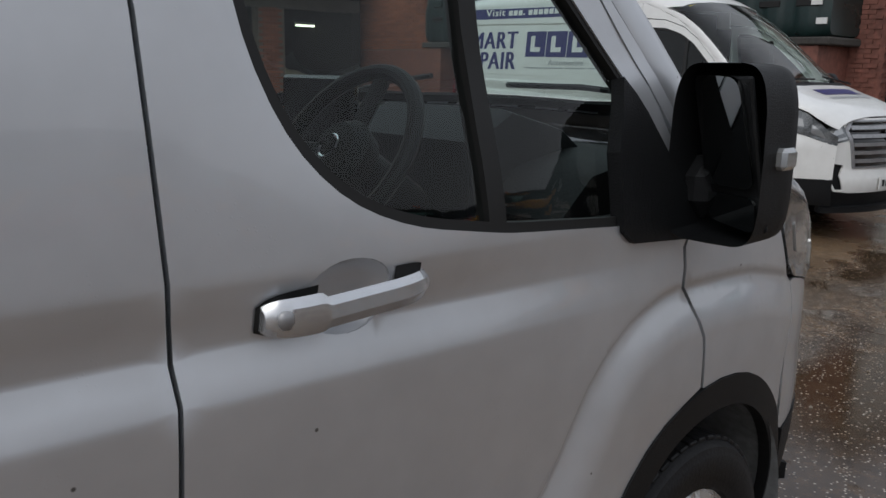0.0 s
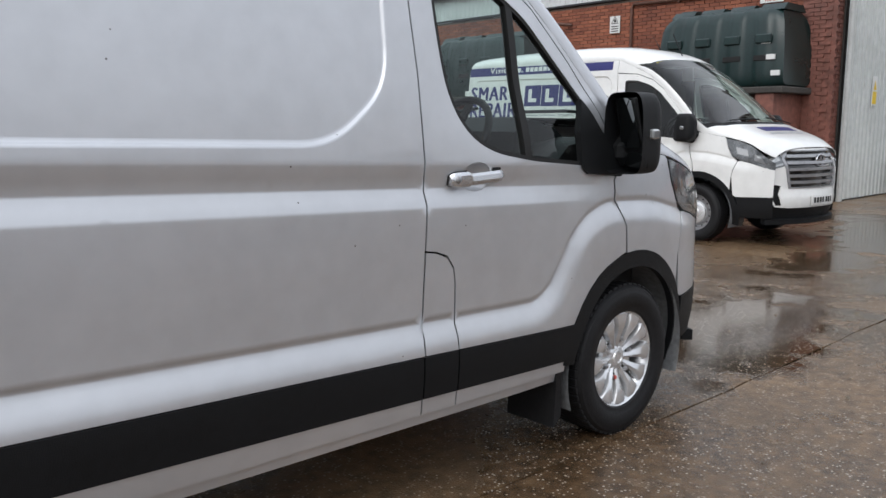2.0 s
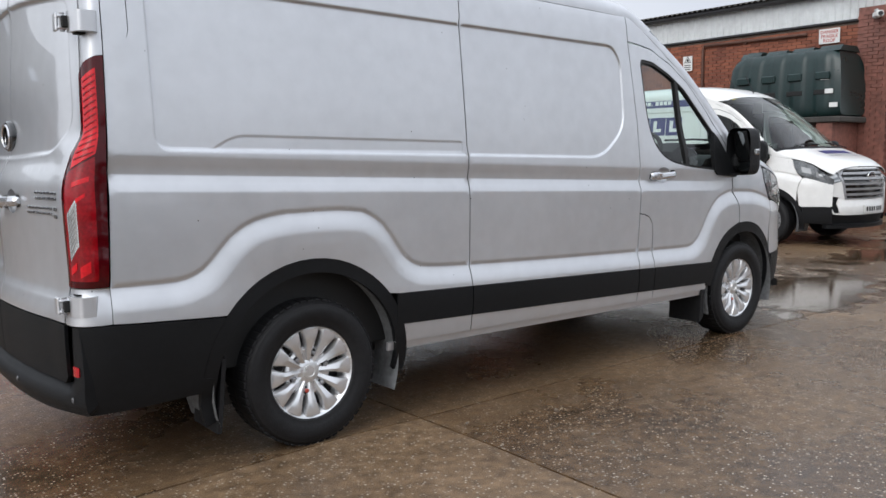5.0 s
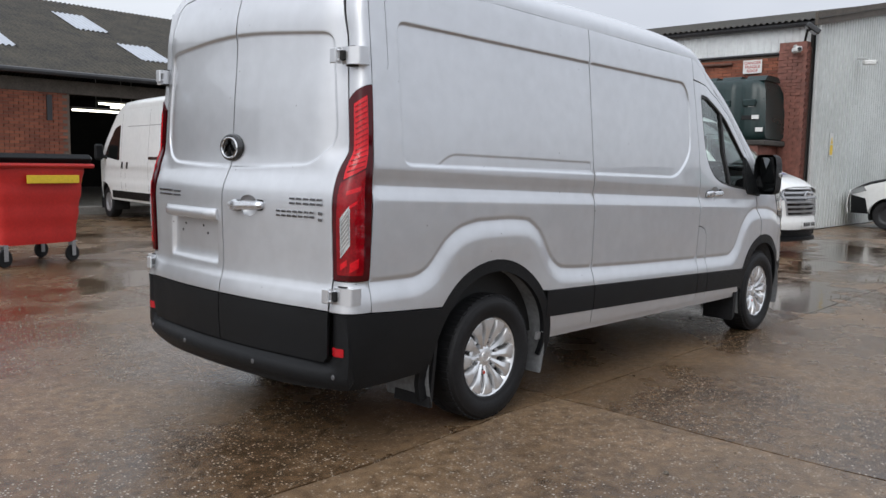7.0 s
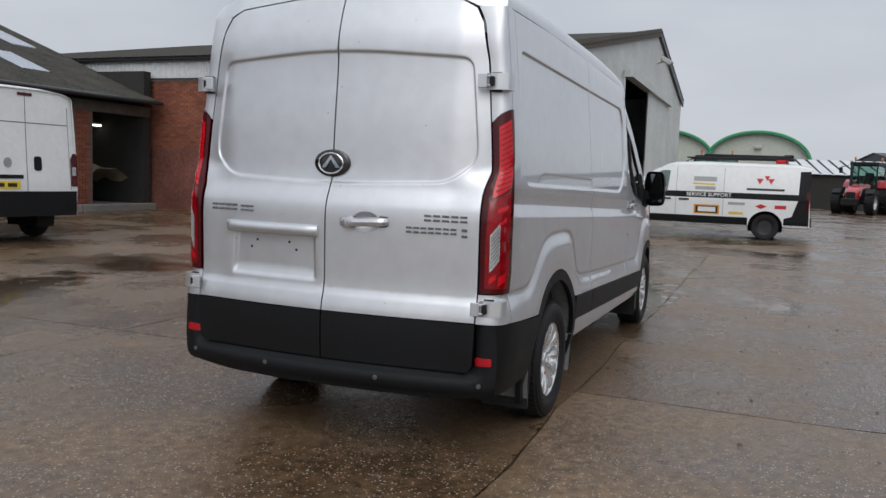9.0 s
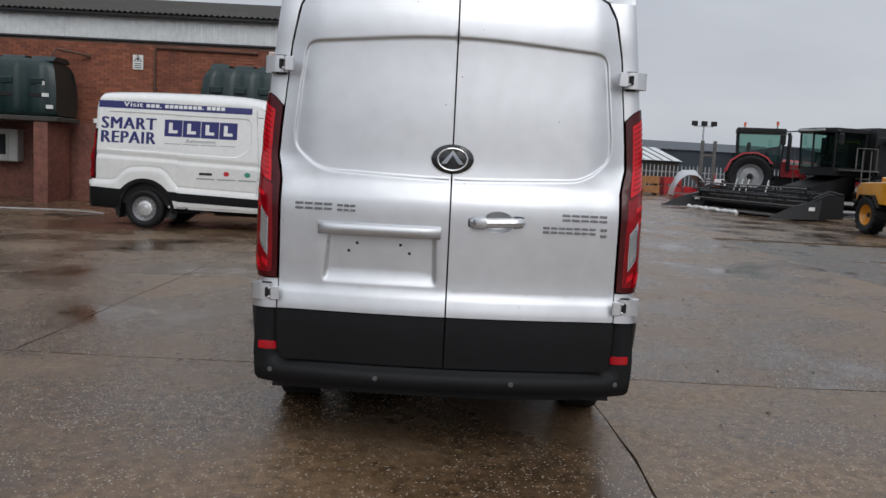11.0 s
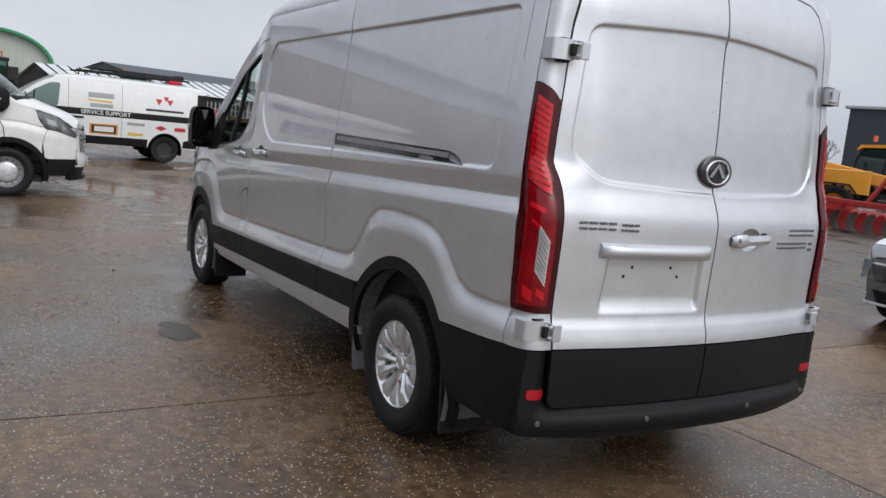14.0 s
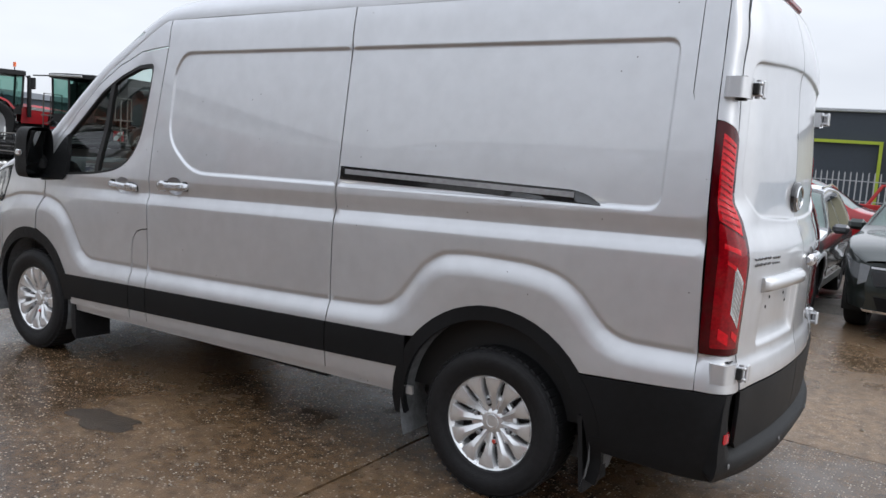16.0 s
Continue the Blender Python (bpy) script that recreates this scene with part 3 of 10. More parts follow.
def ground_sheet():
    xs = [-400, -120, -50] + list(np.arange(-30, 62, 4.0)) + [80, 140, 400]
    ys = [-400, -120, -70] + list(np.arange(-50, 42, 4.0)) + [60, 140, 400]
    s = Shape().grid(lambda u, v: (u, v, rise(u, v) - 0.035), xs, ys)
    g = part("ground", s, MUD)
    tagged(g, "wet grey muddy ground with gravel and puddles", "ground", kind="structure")
    return g


def wander(edge, along):
    """How far a joint strays from a straight line."""
    return 0.035 * noise.noise(Vector((edge * 1.3, along * 0.8, 1.7))) + 0.018 * noise.noise(Vector((edge * 1.3, along * 3.1, 4.7)))


def slab(parent, x0, x1, y0, y1, rng, h=1.1):
    """One cast slab with slightly worn, wandering edges."""
    g = 0.006
    nx, ny = max(2, int((x1 - x0) / h)), max(2, int((y1 - y0) / h))
    xs, ys = np.linspace(x0 + g, x1 - g, nx * 5 + 1), np.linspace(y0 + g, y1 - g, ny * 5 + 1)
    off = rng.uniform(-0.004, 0.004)
    bm = []
    for i, x in enumerate(xs):
        for j, y in enumerate(ys):
            px, py = x, y
            if i in (0, len(xs) - 1):
                px += wander(x0 if i == 0 else x1, y) + rng.uniform(-0.004, 0.004)
            if j in (0, len(ys) - 1):
                py += wander((y0 if j == 0 else y1) + 50, x) + rng.uniform(-0.004, 0.004)
            z = rise(px, py) + off * 0.3 + noise.noise(Vector((x * 0.35, y * 0.35, 0))) * 0.004
            bm.append((px, py, z))
    n = len(ys)
    fs = [(i * n + j, (i + 1) * n + j, (i + 1) * n + j + 1, i * n + j + 1) for i in range(len(xs) - 1) for j in range(n - 1)]
    ring = [i * n for i in range(len(xs))] + [(len(xs) - 1) * n + j for j in range(1, n)] + [i * n + n - 1 for i in range(len(xs) - 2, -1, -1)] + [j for j in range(n - 2, 0, -1)]
    base = len(bm)
    for r in ring:
        p = bm[r]
        bm.append((p[0], p[1], p[2] - 0.03))
    k = len(ring)
    fs += [(ring[q], base + q, base + (q + 1) % k, ring[(q + 1) % k]) for q in range(k)]
    me = mesh_of("slab", bm, fs, smooth=False)
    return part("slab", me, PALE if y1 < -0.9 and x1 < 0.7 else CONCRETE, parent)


def yard():
    rng = random.Random(4)
    y = thing("pavement", "wet brown concrete yard slabs with dark joints", "pavement", kind="structure")
    for i in range(len(SLAB_X) - 1):
        for j in range(len(SLAB_Y) - 1):
            if SLAB_Y[j] > 11 and SLAB_X[i] > 15:
                continue
            slab(y, SLAB_X[i], SLAB_X[i + 1], SLAB_Y[j], SLAB_Y[j + 1], rng)
    for i in range(6, len(SLAB_X) - 1):
        for a, b in ((-11.8, -6.4), (-17.2, -11.8), (-22.6, -17.2), (-28.0, -22.6)):
            slab(y, SLAB_X[i], SLAB_X[i + 1], a, b, rng, 1.8)
    for i in range(3):
        slab(y, 41.4 + 10 * i, 51.4 + 10 * i, -28.0, 3.0, rng, 3.0)
    return y


def hollow(x, y, rx, ry, turn, seed):
    """A dark patch where the concrete has been made good."""
    rng = random.Random(seed)
    n = 40
    ph = [rng.uniform(0, 6.28) for _ in range(5)]
    pts = [(x, y, rise(x, y) + 0.005)]
    for i in range(n):
        a = 2 * math.pi * i / n
        r = 1 + 0.18 * math.sin(2 * a + ph[0]) + 0.12 * math.sin(3 * a + ph[1]) + 0.09 * math.sin(5 * a + ph[2]) + 0.05 * math.sin(9 * a + ph[3])
        px, py = rx * r * math.cos(a), ry * r * math.sin(a)
        c, s = math.cos(turn), math.sin(turn)
        px, py = x + px * c - py * s, y + px * s + py * c
        pts.append((px, py, rise(px, py) + 0.004))
    me = mesh_of("patch", pts, [(0, 1 + i, 1 + (i + 1) % n) for i in range(n)], smooth=False)
    return tagged(part("patch", me, SUMP), "small dark tar patch set in the concrete", "patch")


ground_sheet()
yard()
hollow(2.08, 1.55, 0.23, 0.13, 0.2, 9)

# ---- buildings ----
BRICK = mat("red_brick", (0.27, 0.084, 0.045), 0.8, color2=(0.42, 0.150, 0.080), scale=1.5, island=1.2, bump=0.4, bscale=90)
MORTAR = mat("grey_mortar", (0.16, 0.125, 0.10), 0.9, var=0.25, scale=5, bump=0.3)
PAINTEDBRICK = mat("red_painted_brick", (0.19, 0.075, 0.055), 0.6, var=0.4, scale=1.2, bump=0.4, bscale=50)
CLAD = mat("pale_grey_cladding", (0.64, 0.66, 0.66), 0.45, var=0.12, scale=0.8)
CLADOLD = mat("weathered_white_cladding", (0.50, 0.52, 0.50), 0.5, color2=(0.66, 0.68, 0.66), scale=0.6)
ASBESTOS = mat("dark_mossy_cement_sheet", (0.016, 0.015, 0.014), 0.85, color2=(0.070, 0.062, 0.046), scale=1.6, bump=0.6, bscale=30)
SKYLIGHT = mat("cloudy_rooflight_sheet", (0.42, 0.45, 0.50), 0.35, var=0.12)
GUTTER = mat("dark_gutter", (0.03, 0.03, 0.032), 0.4)
TIMBER = mat("weathered_barge_board", (0.10, 0.085, 0.07), 0.85, var=0.3, scale=3)
# near-black colour that stands in for the shade inside buildings and vehicles
INSIDE = mat("shade_dark_interior", (0.03, 0.028, 0.026), 0.9, var=0.3)
TANKGREEN = mat("dark_green_plastic", (0.006, 0.022, 0.021), 0.30, var=0.25, scale=2)
WHITEBOARD = mat("white_sign_board", (0.72, 0.72, 0.70), 0.5, var=0.05)
REDINK = mat("red_print", (0.45, 0.05, 0.03), 0.6)
BLACKINK = mat("black_print", (0.015, 0.015, 0.015), 0.6)
YELLOWINK = mat("yellow_print", (0.75, 0.52, 0.03), 0.6)
CONC = mat("old_concrete", (0.22, 0.21, 0.19), 0.85, var=0.25, scale=3, bump=0.4)
TUBE = mat("lit_fluorescent_tube", (1.0, 0.95, 0.80), 0.5, emit=3.0, var=0.01)
PIPE = mat("brown_pipe", (0.10, 0.045, 0.03), 0.6, var=0.3)
GREYBOX = mat("grey_cabinet_paint", (0.45, 0.46, 0.45), 0.5, var=0.12)

WX, GY = 16.35, 2.95


def corrugated(name, length, height, pitch, depth, material, parent, place, label=""):
    """A ribbed metal sheet in the local x-z plane, ribs upright."""
    pts = []
    n = int(length / pitch)
    for i in range(n):
        x = i * pitch
        pts += [(x, 0), (x + pitch * 0.55, 0), (x + pitch * 0.65, -depth), (x + pitch * 0.9, -depth)]
    pts.append((length, 0))
    vs = [(x, y, 0) for x, y in pts] + [(x, y, height) for x, y in pts] + [(0, 0.04, 0), (length, 0.04, 0), (0, 0.04, height), (length, 0.04, height)]
    k = len(pts)
    fs = [(i, i + 1, k + i + 1, k + i) for i in range(k - 1)] + [(2 * k + 1, 2 * k, 2 * k + 2, 2 * k + 3)]
    return part(name, mesh_of(name, vs, fs, smooth=False), material, parent, label, place)


def wavy_roof(name, length, slope_vec, origin, along, material, parent, pitch=0.146, depth=0.05, steps=1, skip=None, label=""):
    """Corrugated roofing: waves run along the slope."""
    o, s, a = Vector(origin), Vector(slope_vec), Vector(along).normalized()
    nrm = a.cross(s).normalized()
    if nrm.z < 0:
        nrm = -nrm
    vs, fs = [], []
    n = int(length / pitch * 4)
    for i in range(n + 1):
        w = depth / 2 * math.sin(i * math.pi / 2)
        for k in range(steps + 1):
            vs.append(tuple(o + a * (i * pitch / 4) + s * (k / steps) + nrm * w))
    m = steps + 1
    for i in range(n):
        for k in range(steps):
            fs.append((i * m + k, (i + 1) * m + k, (i + 1) * m + k + 1, i * m + k + 1))
    return part(name, mesh_of(name, vs, fs), material, parent, label)


def brick_run(parent, origin, ux, length, z0, z1, share, rng, bl=0.225, bh=0.075, joint=0.011):
    """Single bricks in stretcher bond, proud of the mortar; near ones as parts, sharing three meshes."""
    o, u = Vector(origin), Vector(ux).normalized()
    nout = Vector((u.y, -u.x, 0))
    rows = int((z1 - z0) / bh)
    cols = int(length / bl)
    for r in range(rows):
        for c in range(cols):
            off = bl / 2 if r % 2 else 0.0
            x = c * bl + off
            if x + bl > length + 0.02:
                continue
            yield o + u * (x + bl / 2) + Vector((0, 0, z0 + r * bh + bh / 2)), nout, u


def brick_joined(name, bricks, parent, material, label=""):
    s = Shape()
    rng = random.Random(7)
    for p, n, u in bricks:
        m = Matrix(((u.x, n.x, 0, p.x), (u.y, n.y, 0, p.y), (0, 0, 1, p.z), (0, 0, 0, 1)))
        s.box(0, rng.uniform(-0.002, 0.002), 0, 0.213, 0.024, 0.064, 0.0, m)
    me = bpy.data.meshes.new(name)
    me.from_pydata(s.v, [], s.f)
    ob = part(name, me, material, parent, label)
    ob["kind"] = "stuff"
    return ob


def island_brick():
    """Brick whose shade differs from one to the next."""
    m = bpy.data.materials.new("red_brick_courses")
    m.use_nodes = True
    nt = m.node_tree
    b = nt.nodes["Principled BSDF"]
    g = nt.nodes.new("ShaderNodeNewGeometry")
    rp = nt.nodes.new("ShaderNodeValToRGB")
    rp.color_ramp.elements[0].color = (0.135, 0.042, 0.027, 1)
    rp.color_ramp.elements[1].color = (0.36, 0.125, 0.068, 1)
    co = nt.nodes.new("ShaderNodeTexCoord")
    no = nt.nodes.new("ShaderNodeTexNoise")
    no.inputs["Scale"].default_value, no.inputs["Detail"].default_value = 0.9, 6
    nt.links.new(co.outputs["Object"], no.inputs["Vector"])
    mx = nt.nodes.new("ShaderNodeMath")
    mx.operation = "MULTIPLY_ADD"
    mx.inputs[1].default_value = 0.55
    mx.inputs[2].default_value = 0.0
    ad = nt.nodes.new("ShaderNodeMath")
    ad.operation = "ADD"
    mr = nt.nodes.new("ShaderNodeMapRange")
    mr.inputs[1].default_value, mr.inputs[2].default_value, mr.inputs[4].default_value = 0.3, 0.7, 0.45
    nt.links.new(no.outputs["Fac"], mr.inputs[0])
    nt.links.new(g.outputs["Random Per Island"], mx.inputs[0])
    nt.links.new(mx.outputs[0], ad.inputs[0])
    nt.links.new(mr.outputs[0], ad.inputs[1])
    nt.links.new(ad.outputs[0], rp.inputs[0])
    nt.links.new(rp.outputs[0], b.inputs["Base Color"])
    b.inputs["Roughness"].default_value = 0.8
    return m


BRICKS = island_brick()


def workshop():
    """Brick and clad workshop with a gable end and a tall sliding door."""
    w = thing("workshop_building", "red brick workshop with pale ribbed cladding and a dark sheet roof", "building", kind="structure")
    zb, zc = 4.17, 4.80
    part("wall", Shape().box(WX + 0.14, GY + 12.6, zb / 2, 0.26, 24.6, zb), MORTAR, w)
    plinth = Shape().box(WX - 0.012, GY + 12.6, 1.0, 0.04, 24.6, 2.0, 0.01)
    part("plinth", plinth, PAINTEDBRICK, w, "lower brickwork painted dull red")
    near = list(brick_run(w, (WX, GY + 24.6, 0), (0, -1, 0), 24.6, 2.02, zb, None, None))
    brick_joined("brickwork", near, w, BRICKS, "red brick courses")
    part("coping", Shape().box(WX - 0.02, GY + 12.6, zb + 0.03, 0.1, 24.6, 0.05, 0.01), GUTTER, w)
    corrugated("cladding", 24.6, zc - zb - 0.05, 0.16, 0.02, CLAD, w, Matrix.Translation((WX - 0.02, GY + 24.7, zb + 0.055)) @ pose(0, 0, 0, 0, 0, -90), "pale grey ribbed cladding")
    # corner pier
    part("pier", Shape().box(WX - 0.04, GY + 0.42, 2.2, 0.5, 0.62, 4.4), PAINTEDBRICK, w)
    pb = list(brick_run(w, (WX - 0.30, GY + 0.74, 0), (0, -1, 0), 0.66, 0.1, 4.35, None, None)) + list(brick_run(w, (WX - 0.30, GY + 0.1, 0), (1, 0, 0), 0.46, 0.1, 4.35, None, None))
    brick_joined("pier_brickwork", pb, w, PAINTEDBRICK)
    # gutter and roof
    part("gutter", Shape().tube([(WX - 0.16, GY - 0.1, zc + 0.02), (WX - 0.16, GY + 24.7, zc + 0.02)], 0.07, 10), GUTTER, w)
    apex, right = (32.0, 7.92), (42.0, 5.98)
    wavy_roof("roof", 24.8, (apex[0] - WX + 0.35, 0, apex[1] - zc), (WX - 0.3, GY - 0.15, zc + 0.08), (0, 1, 0), ASBESTOS, w, label="dark corrugated sheet roof")
    wavy_roof("roof", 24.8, (right[0] + 0.3 - apex[0], 0, right[1] - apex[1] - 0.05), (apex[0], GY - 0.15, apex[1] + 0.08), (0, 1, 0), ASBESTOS, w)
    # gable wall, open where the tall door is
    dx0, dx1, dz = 24.0, 33.0, 5.15
    poly = [(WX - 0.05, 0), (WX - 0.05, zc), apex, right, (right[0], 0), (dx1, 0), (dx1, dz), (dx0, dz), (dx0, 0)]
    ribs = Shape()

    def top(x):
        return zc + (apex[1] - zc) * (x - WX + 0.05) / (apex[0] - WX + 0.05) if x < apex[0] else apex[1] + (right[1] - apex[1]) * (x - apex[0]) / (right[0] - apex[0])

    x = WX - 0.05
    p = 0.20
    while x < right[0] - p:
        low = dz if dx0 - 0.02 < x < dx1 - p else 0.0
        ribs.add([(x, GY, low), (x + p * 0.6, GY, low), (x + p * 0.7, GY + 0.03, low), (x + p * 0.9, GY + 0.03, low), (x + p, GY, low),
                  (x, GY, top(x)), (x + p * 0.6, GY, top(x + p * 0.6)), (x + p * 0.7, GY + 0.03, top(x + p * 0.7)), (x + p * 0.9, GY + 0.03, top(x + p * 0.9)), (x + p, GY, top(x + p))],
                 [(i, i + 1, i + 6, i + 5) for i in range(4)])
        x += p
    me = bpy.data.meshes.new("gable_cladding")
    me.from_pydata(ribs.v, [], ribs.f)
    part("gable_cladding", me, CLADOLD, w, "weathered white ribbed gable cladding")
    # backing in the shade colour, so the inside reads as unlit
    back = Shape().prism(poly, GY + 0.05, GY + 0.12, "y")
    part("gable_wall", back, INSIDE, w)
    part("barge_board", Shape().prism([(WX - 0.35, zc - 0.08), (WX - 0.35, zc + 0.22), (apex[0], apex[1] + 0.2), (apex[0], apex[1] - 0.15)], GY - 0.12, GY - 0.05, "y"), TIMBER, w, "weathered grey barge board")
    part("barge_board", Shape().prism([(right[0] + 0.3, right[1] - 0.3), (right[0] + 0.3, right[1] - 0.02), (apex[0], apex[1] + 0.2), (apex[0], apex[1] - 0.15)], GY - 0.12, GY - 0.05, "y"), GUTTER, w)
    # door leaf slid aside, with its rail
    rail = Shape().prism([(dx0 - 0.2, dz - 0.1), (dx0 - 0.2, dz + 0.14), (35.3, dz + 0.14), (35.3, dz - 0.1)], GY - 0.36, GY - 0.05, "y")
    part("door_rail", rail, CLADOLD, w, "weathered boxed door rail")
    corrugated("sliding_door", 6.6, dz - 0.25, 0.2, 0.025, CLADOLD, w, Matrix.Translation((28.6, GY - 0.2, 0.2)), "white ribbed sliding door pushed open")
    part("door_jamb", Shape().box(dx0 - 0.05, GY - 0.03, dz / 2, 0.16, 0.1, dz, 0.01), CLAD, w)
    # interior shell, its dimness put into the near-black colour
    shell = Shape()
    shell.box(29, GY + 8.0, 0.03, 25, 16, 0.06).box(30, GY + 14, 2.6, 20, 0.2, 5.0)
    part("interior", shell, INSIDE, w, "workshop interior coloured dark for shade")
    part("far_wall", Shape().box(right[0] + 0.05, GY + 12.2, 3.2, 0.15, 24.4, 6.4), CLADOLD, w)
    # small door in the gable
    part("side_door", Shape().box(23.2, GY - 0.04, 1.1, 0.9, 0.06, 2.05, 0.01), mat("dark_grey_door", (0.06, 0.062, 0.065), 0.5), w, "dark grey steel door")
    return w


workshop()


def signboard(name, label, y, z, w, h, x, rows):
    t = thing(name, label, "sign", pose(x, y, z, 90, 0, -90))
    part("board", Shape().box(0, 0, 0, w, h, 0.012, 0.002), WHITEBOARD, t)
    for me, material, n in rows:
        part(n, me, material, t, place=Matrix.Translation((0, 0, 0.008)))
    return t


fl = Shape().add([(-0.1, 0.02, 0), (0.1, 0.02, 0), (0, 0.19, 0), (-0.075, 0.035, 0.0), (0.075, 0.035, 0), (0, 0.163, 0)], [(0, 1, 4, 3), (1, 2, 5, 4), (2, 0, 3, 5)])
fl.add([(-0.03, 0.05, 0), (0.03, 0.05, 0), (0.035, 0.08, 0), (0.0, 0.135, 0), (-0.035, 0.08, 0)], [(0, 1, 2, 3, 4)])
bars = Shape()
for i in range(3):
    bars.add([(-0.09, -0.05 - i * 0.05, 0), (0.09, -0.05 - i * 0.05, 0), (0.09, -0.03 - i * 0.05, 0), (-0.09, -0.03 - i * 0.05, 0)], [(0, 1, 2, 3)])
signboard("warning_sign", "white flammable warning sign with black triangle on brick", 7.99, 3.66, 0.27, 0.37, WX - 0.05, [(fl, BLACKINK, "triangle"), (bars, BLACKINK, "small_print")])
dang = [(lettering(t, 0.10, lambda x, y, k=k: Vector((x, y + 0.058 - 0.094 * k, 0)), bold=0.002, align="CENTER"), REDINK, "line_of_words") for k, t in enumerate(("DANGER", "FRAGILE", "ROOF"))]
signboard("danger_sign", "white sign with red words on the brick wall", 4.40, 3.93, 0.46, 0.32, WX - 0.05, dang)


def oil_tank(y, label, L=3.1):
    """A long moulded oil tank with deep ribs, on brick piers."""
    t = thing("oil_tank", label, "tank", pose(WX - 0.85, y, 0, 0, 0, 0), "oil tanks by the workshop wall")
    W, z0, z1 = 1.3, 2.08, 3.53

    def body(u, v):
        a = v * 2 * math.pi
        c, s = math.cos(a), math.sin(a)
        e = 0.22
        yy = W / 2 * abs(c) ** e * (1 if c > 0 else -1)
        zz = (z1 - z0) / 2 * abs(s) ** e * (1 if s > 0 else -1)
        end = 1 - 0.05 * abs(u * 2 - 1) ** 14 * 2
        rib = 0.025 * (0.5 + 0.5 * math.tanh(6 * math.sin(u * 2 * math.pi * 5)))
        slope = 0.20 * max(0.0, zz / 0.68) ** 2.5
        return (yy * (1 - slope) * (end) - rib * (1 if yy > 0 else -1), (u - 0.5) * L * (1 - 0.5 * slope), (z0 + z1) / 2 + zz * end - (0.02 if zz > 0.3 and rib < 0.012 else 0))

    s = Shape().grid(body, np.linspace(0, 1, 61), np.linspace(0, 1, 49), flip=True)
    s.add([body(0, v) for v in np.linspace(0, 1, 48, endpoint=False)], [tuple(range(48))[::-1]])
    s.add([body(1, v) for v in np.linspace(0, 1, 48, endpoint=False)], [tuple(range(48))])
    part("tank_body", s, TANKGREEN, t)
    for i in range(4):
        part("moulded_lug", Shape().box(-W / 2, (-0.36 + i * 0.235) * L, 2.95, 0.07, 0.30, 0.16, 0.02), TANKGREEN, t)
        part("roof_panel", Shape().prism([(-0.46, 3.46), (-0.32, 3.58), (0.32, 3.58), (0.46, 3.46)], (-0.46 + i * 0.235) * L, (-0.28 + i * 0.235) * L, "y", inset=0.02), TANKGREEN, t)
        # dark block gives the shade of a moulded hollow; nothing is cut in
        part("side_hollow", Shape().box(-W / 2 + 0.01, (-0.36 + i * 0.235) * L, 2.62, 0.04, 0.34, 0.10, 0.01), DARK, t)
    part("inspection_cap", Shape().lathe([(0.0, 3.62), (0.2, 3.62), (0.22, 3.59), (0.22, 3.50)], 20, "z", (0, 0.9, 0)), TANKGREEN, t)
    for i, yy in enumerate((-0.38 * L, 0.38 * L)):
        part("pier", Shape().box(0, yy, 1.0, 1.2, 0.35, 2.0, 0.01), PAINTEDBRICK, t)
    # slab in a much darker concrete than the other old concrete
    part("support_slab", Shape().box(0, 0, 2.06, 1.3, L + 0.1, 0.12, 0.02), mat("dark_slab_concrete", (0.055, 0.05, 0.045), 0.85, var=0.3, scale=3, bump=0.4), t, "dark concrete slab under the tank")
    for i in range(3):
        part("label_plate", Shape().box(-W / 2 + 0.0, -0.46 * L + 0.1 * i, 2.35 + 0.28 * i, 0.03, 0.16, 0.09), WHITEBOARD, t)
    return t


oil_tank(4.72, "dark green moulded plastic oil tank on brick piers", 2.5)
oil_tank(11.0, "dark green plastic oil tank with white labels on piers")


def meter_box(y):
    t = thing("meter_cabinet", "pale grey wall cabinet with a glazed door", "cabinet", pose(WX - 0.2, y, 1.36))
    part("body", Shape().box(0, 0, 0, 0.32, 0.72, 0.78, 0.02), GREYBOX, t)
    d = part("door", Shape().box(-0.17, 0.1, 0, 0.03, 0.46, 0.68, 0.01), GREYBOX, t)
    part("pane", Shape().box(-0.19, 0.1, 0.04, 0.012, 0.34, 0.52), mat("dark_pane", (0.03, 0.035, 0.04), 0.1), d)
    part("roof_lip", Shape().box(-0.02, 0, 0.41, 0.4, 0.78, 0.04, 0.01), GREYBOX, t)
    return t


meter_box(11.3)
b = thing("control_box", "small grey metal box on the wall under the tank", "cabinet", pose(WX - 0.55, 3.95, 1.80))
part("body", Shape().box(0, 0, 0, 0.4, 0.52, 0.5, 0.02), mat("weathered_grey_metal", (0.20, 0.21, 0.21), 0.5, var=0.2), b)
# flat panel in the shade colour for the box's open front
part("opening", Shape().box(-0.205, -0.02, 0, 0.02, 0.32, 0.3), INSIDE, b)
part("bracket", Shape().box(0.2, 0, -0.8, 0.1, 0.1, 1.2, 0.01).box(0.2, 0, -1.35, 0.3, 0.3, 0.06), GREYBOX, b)


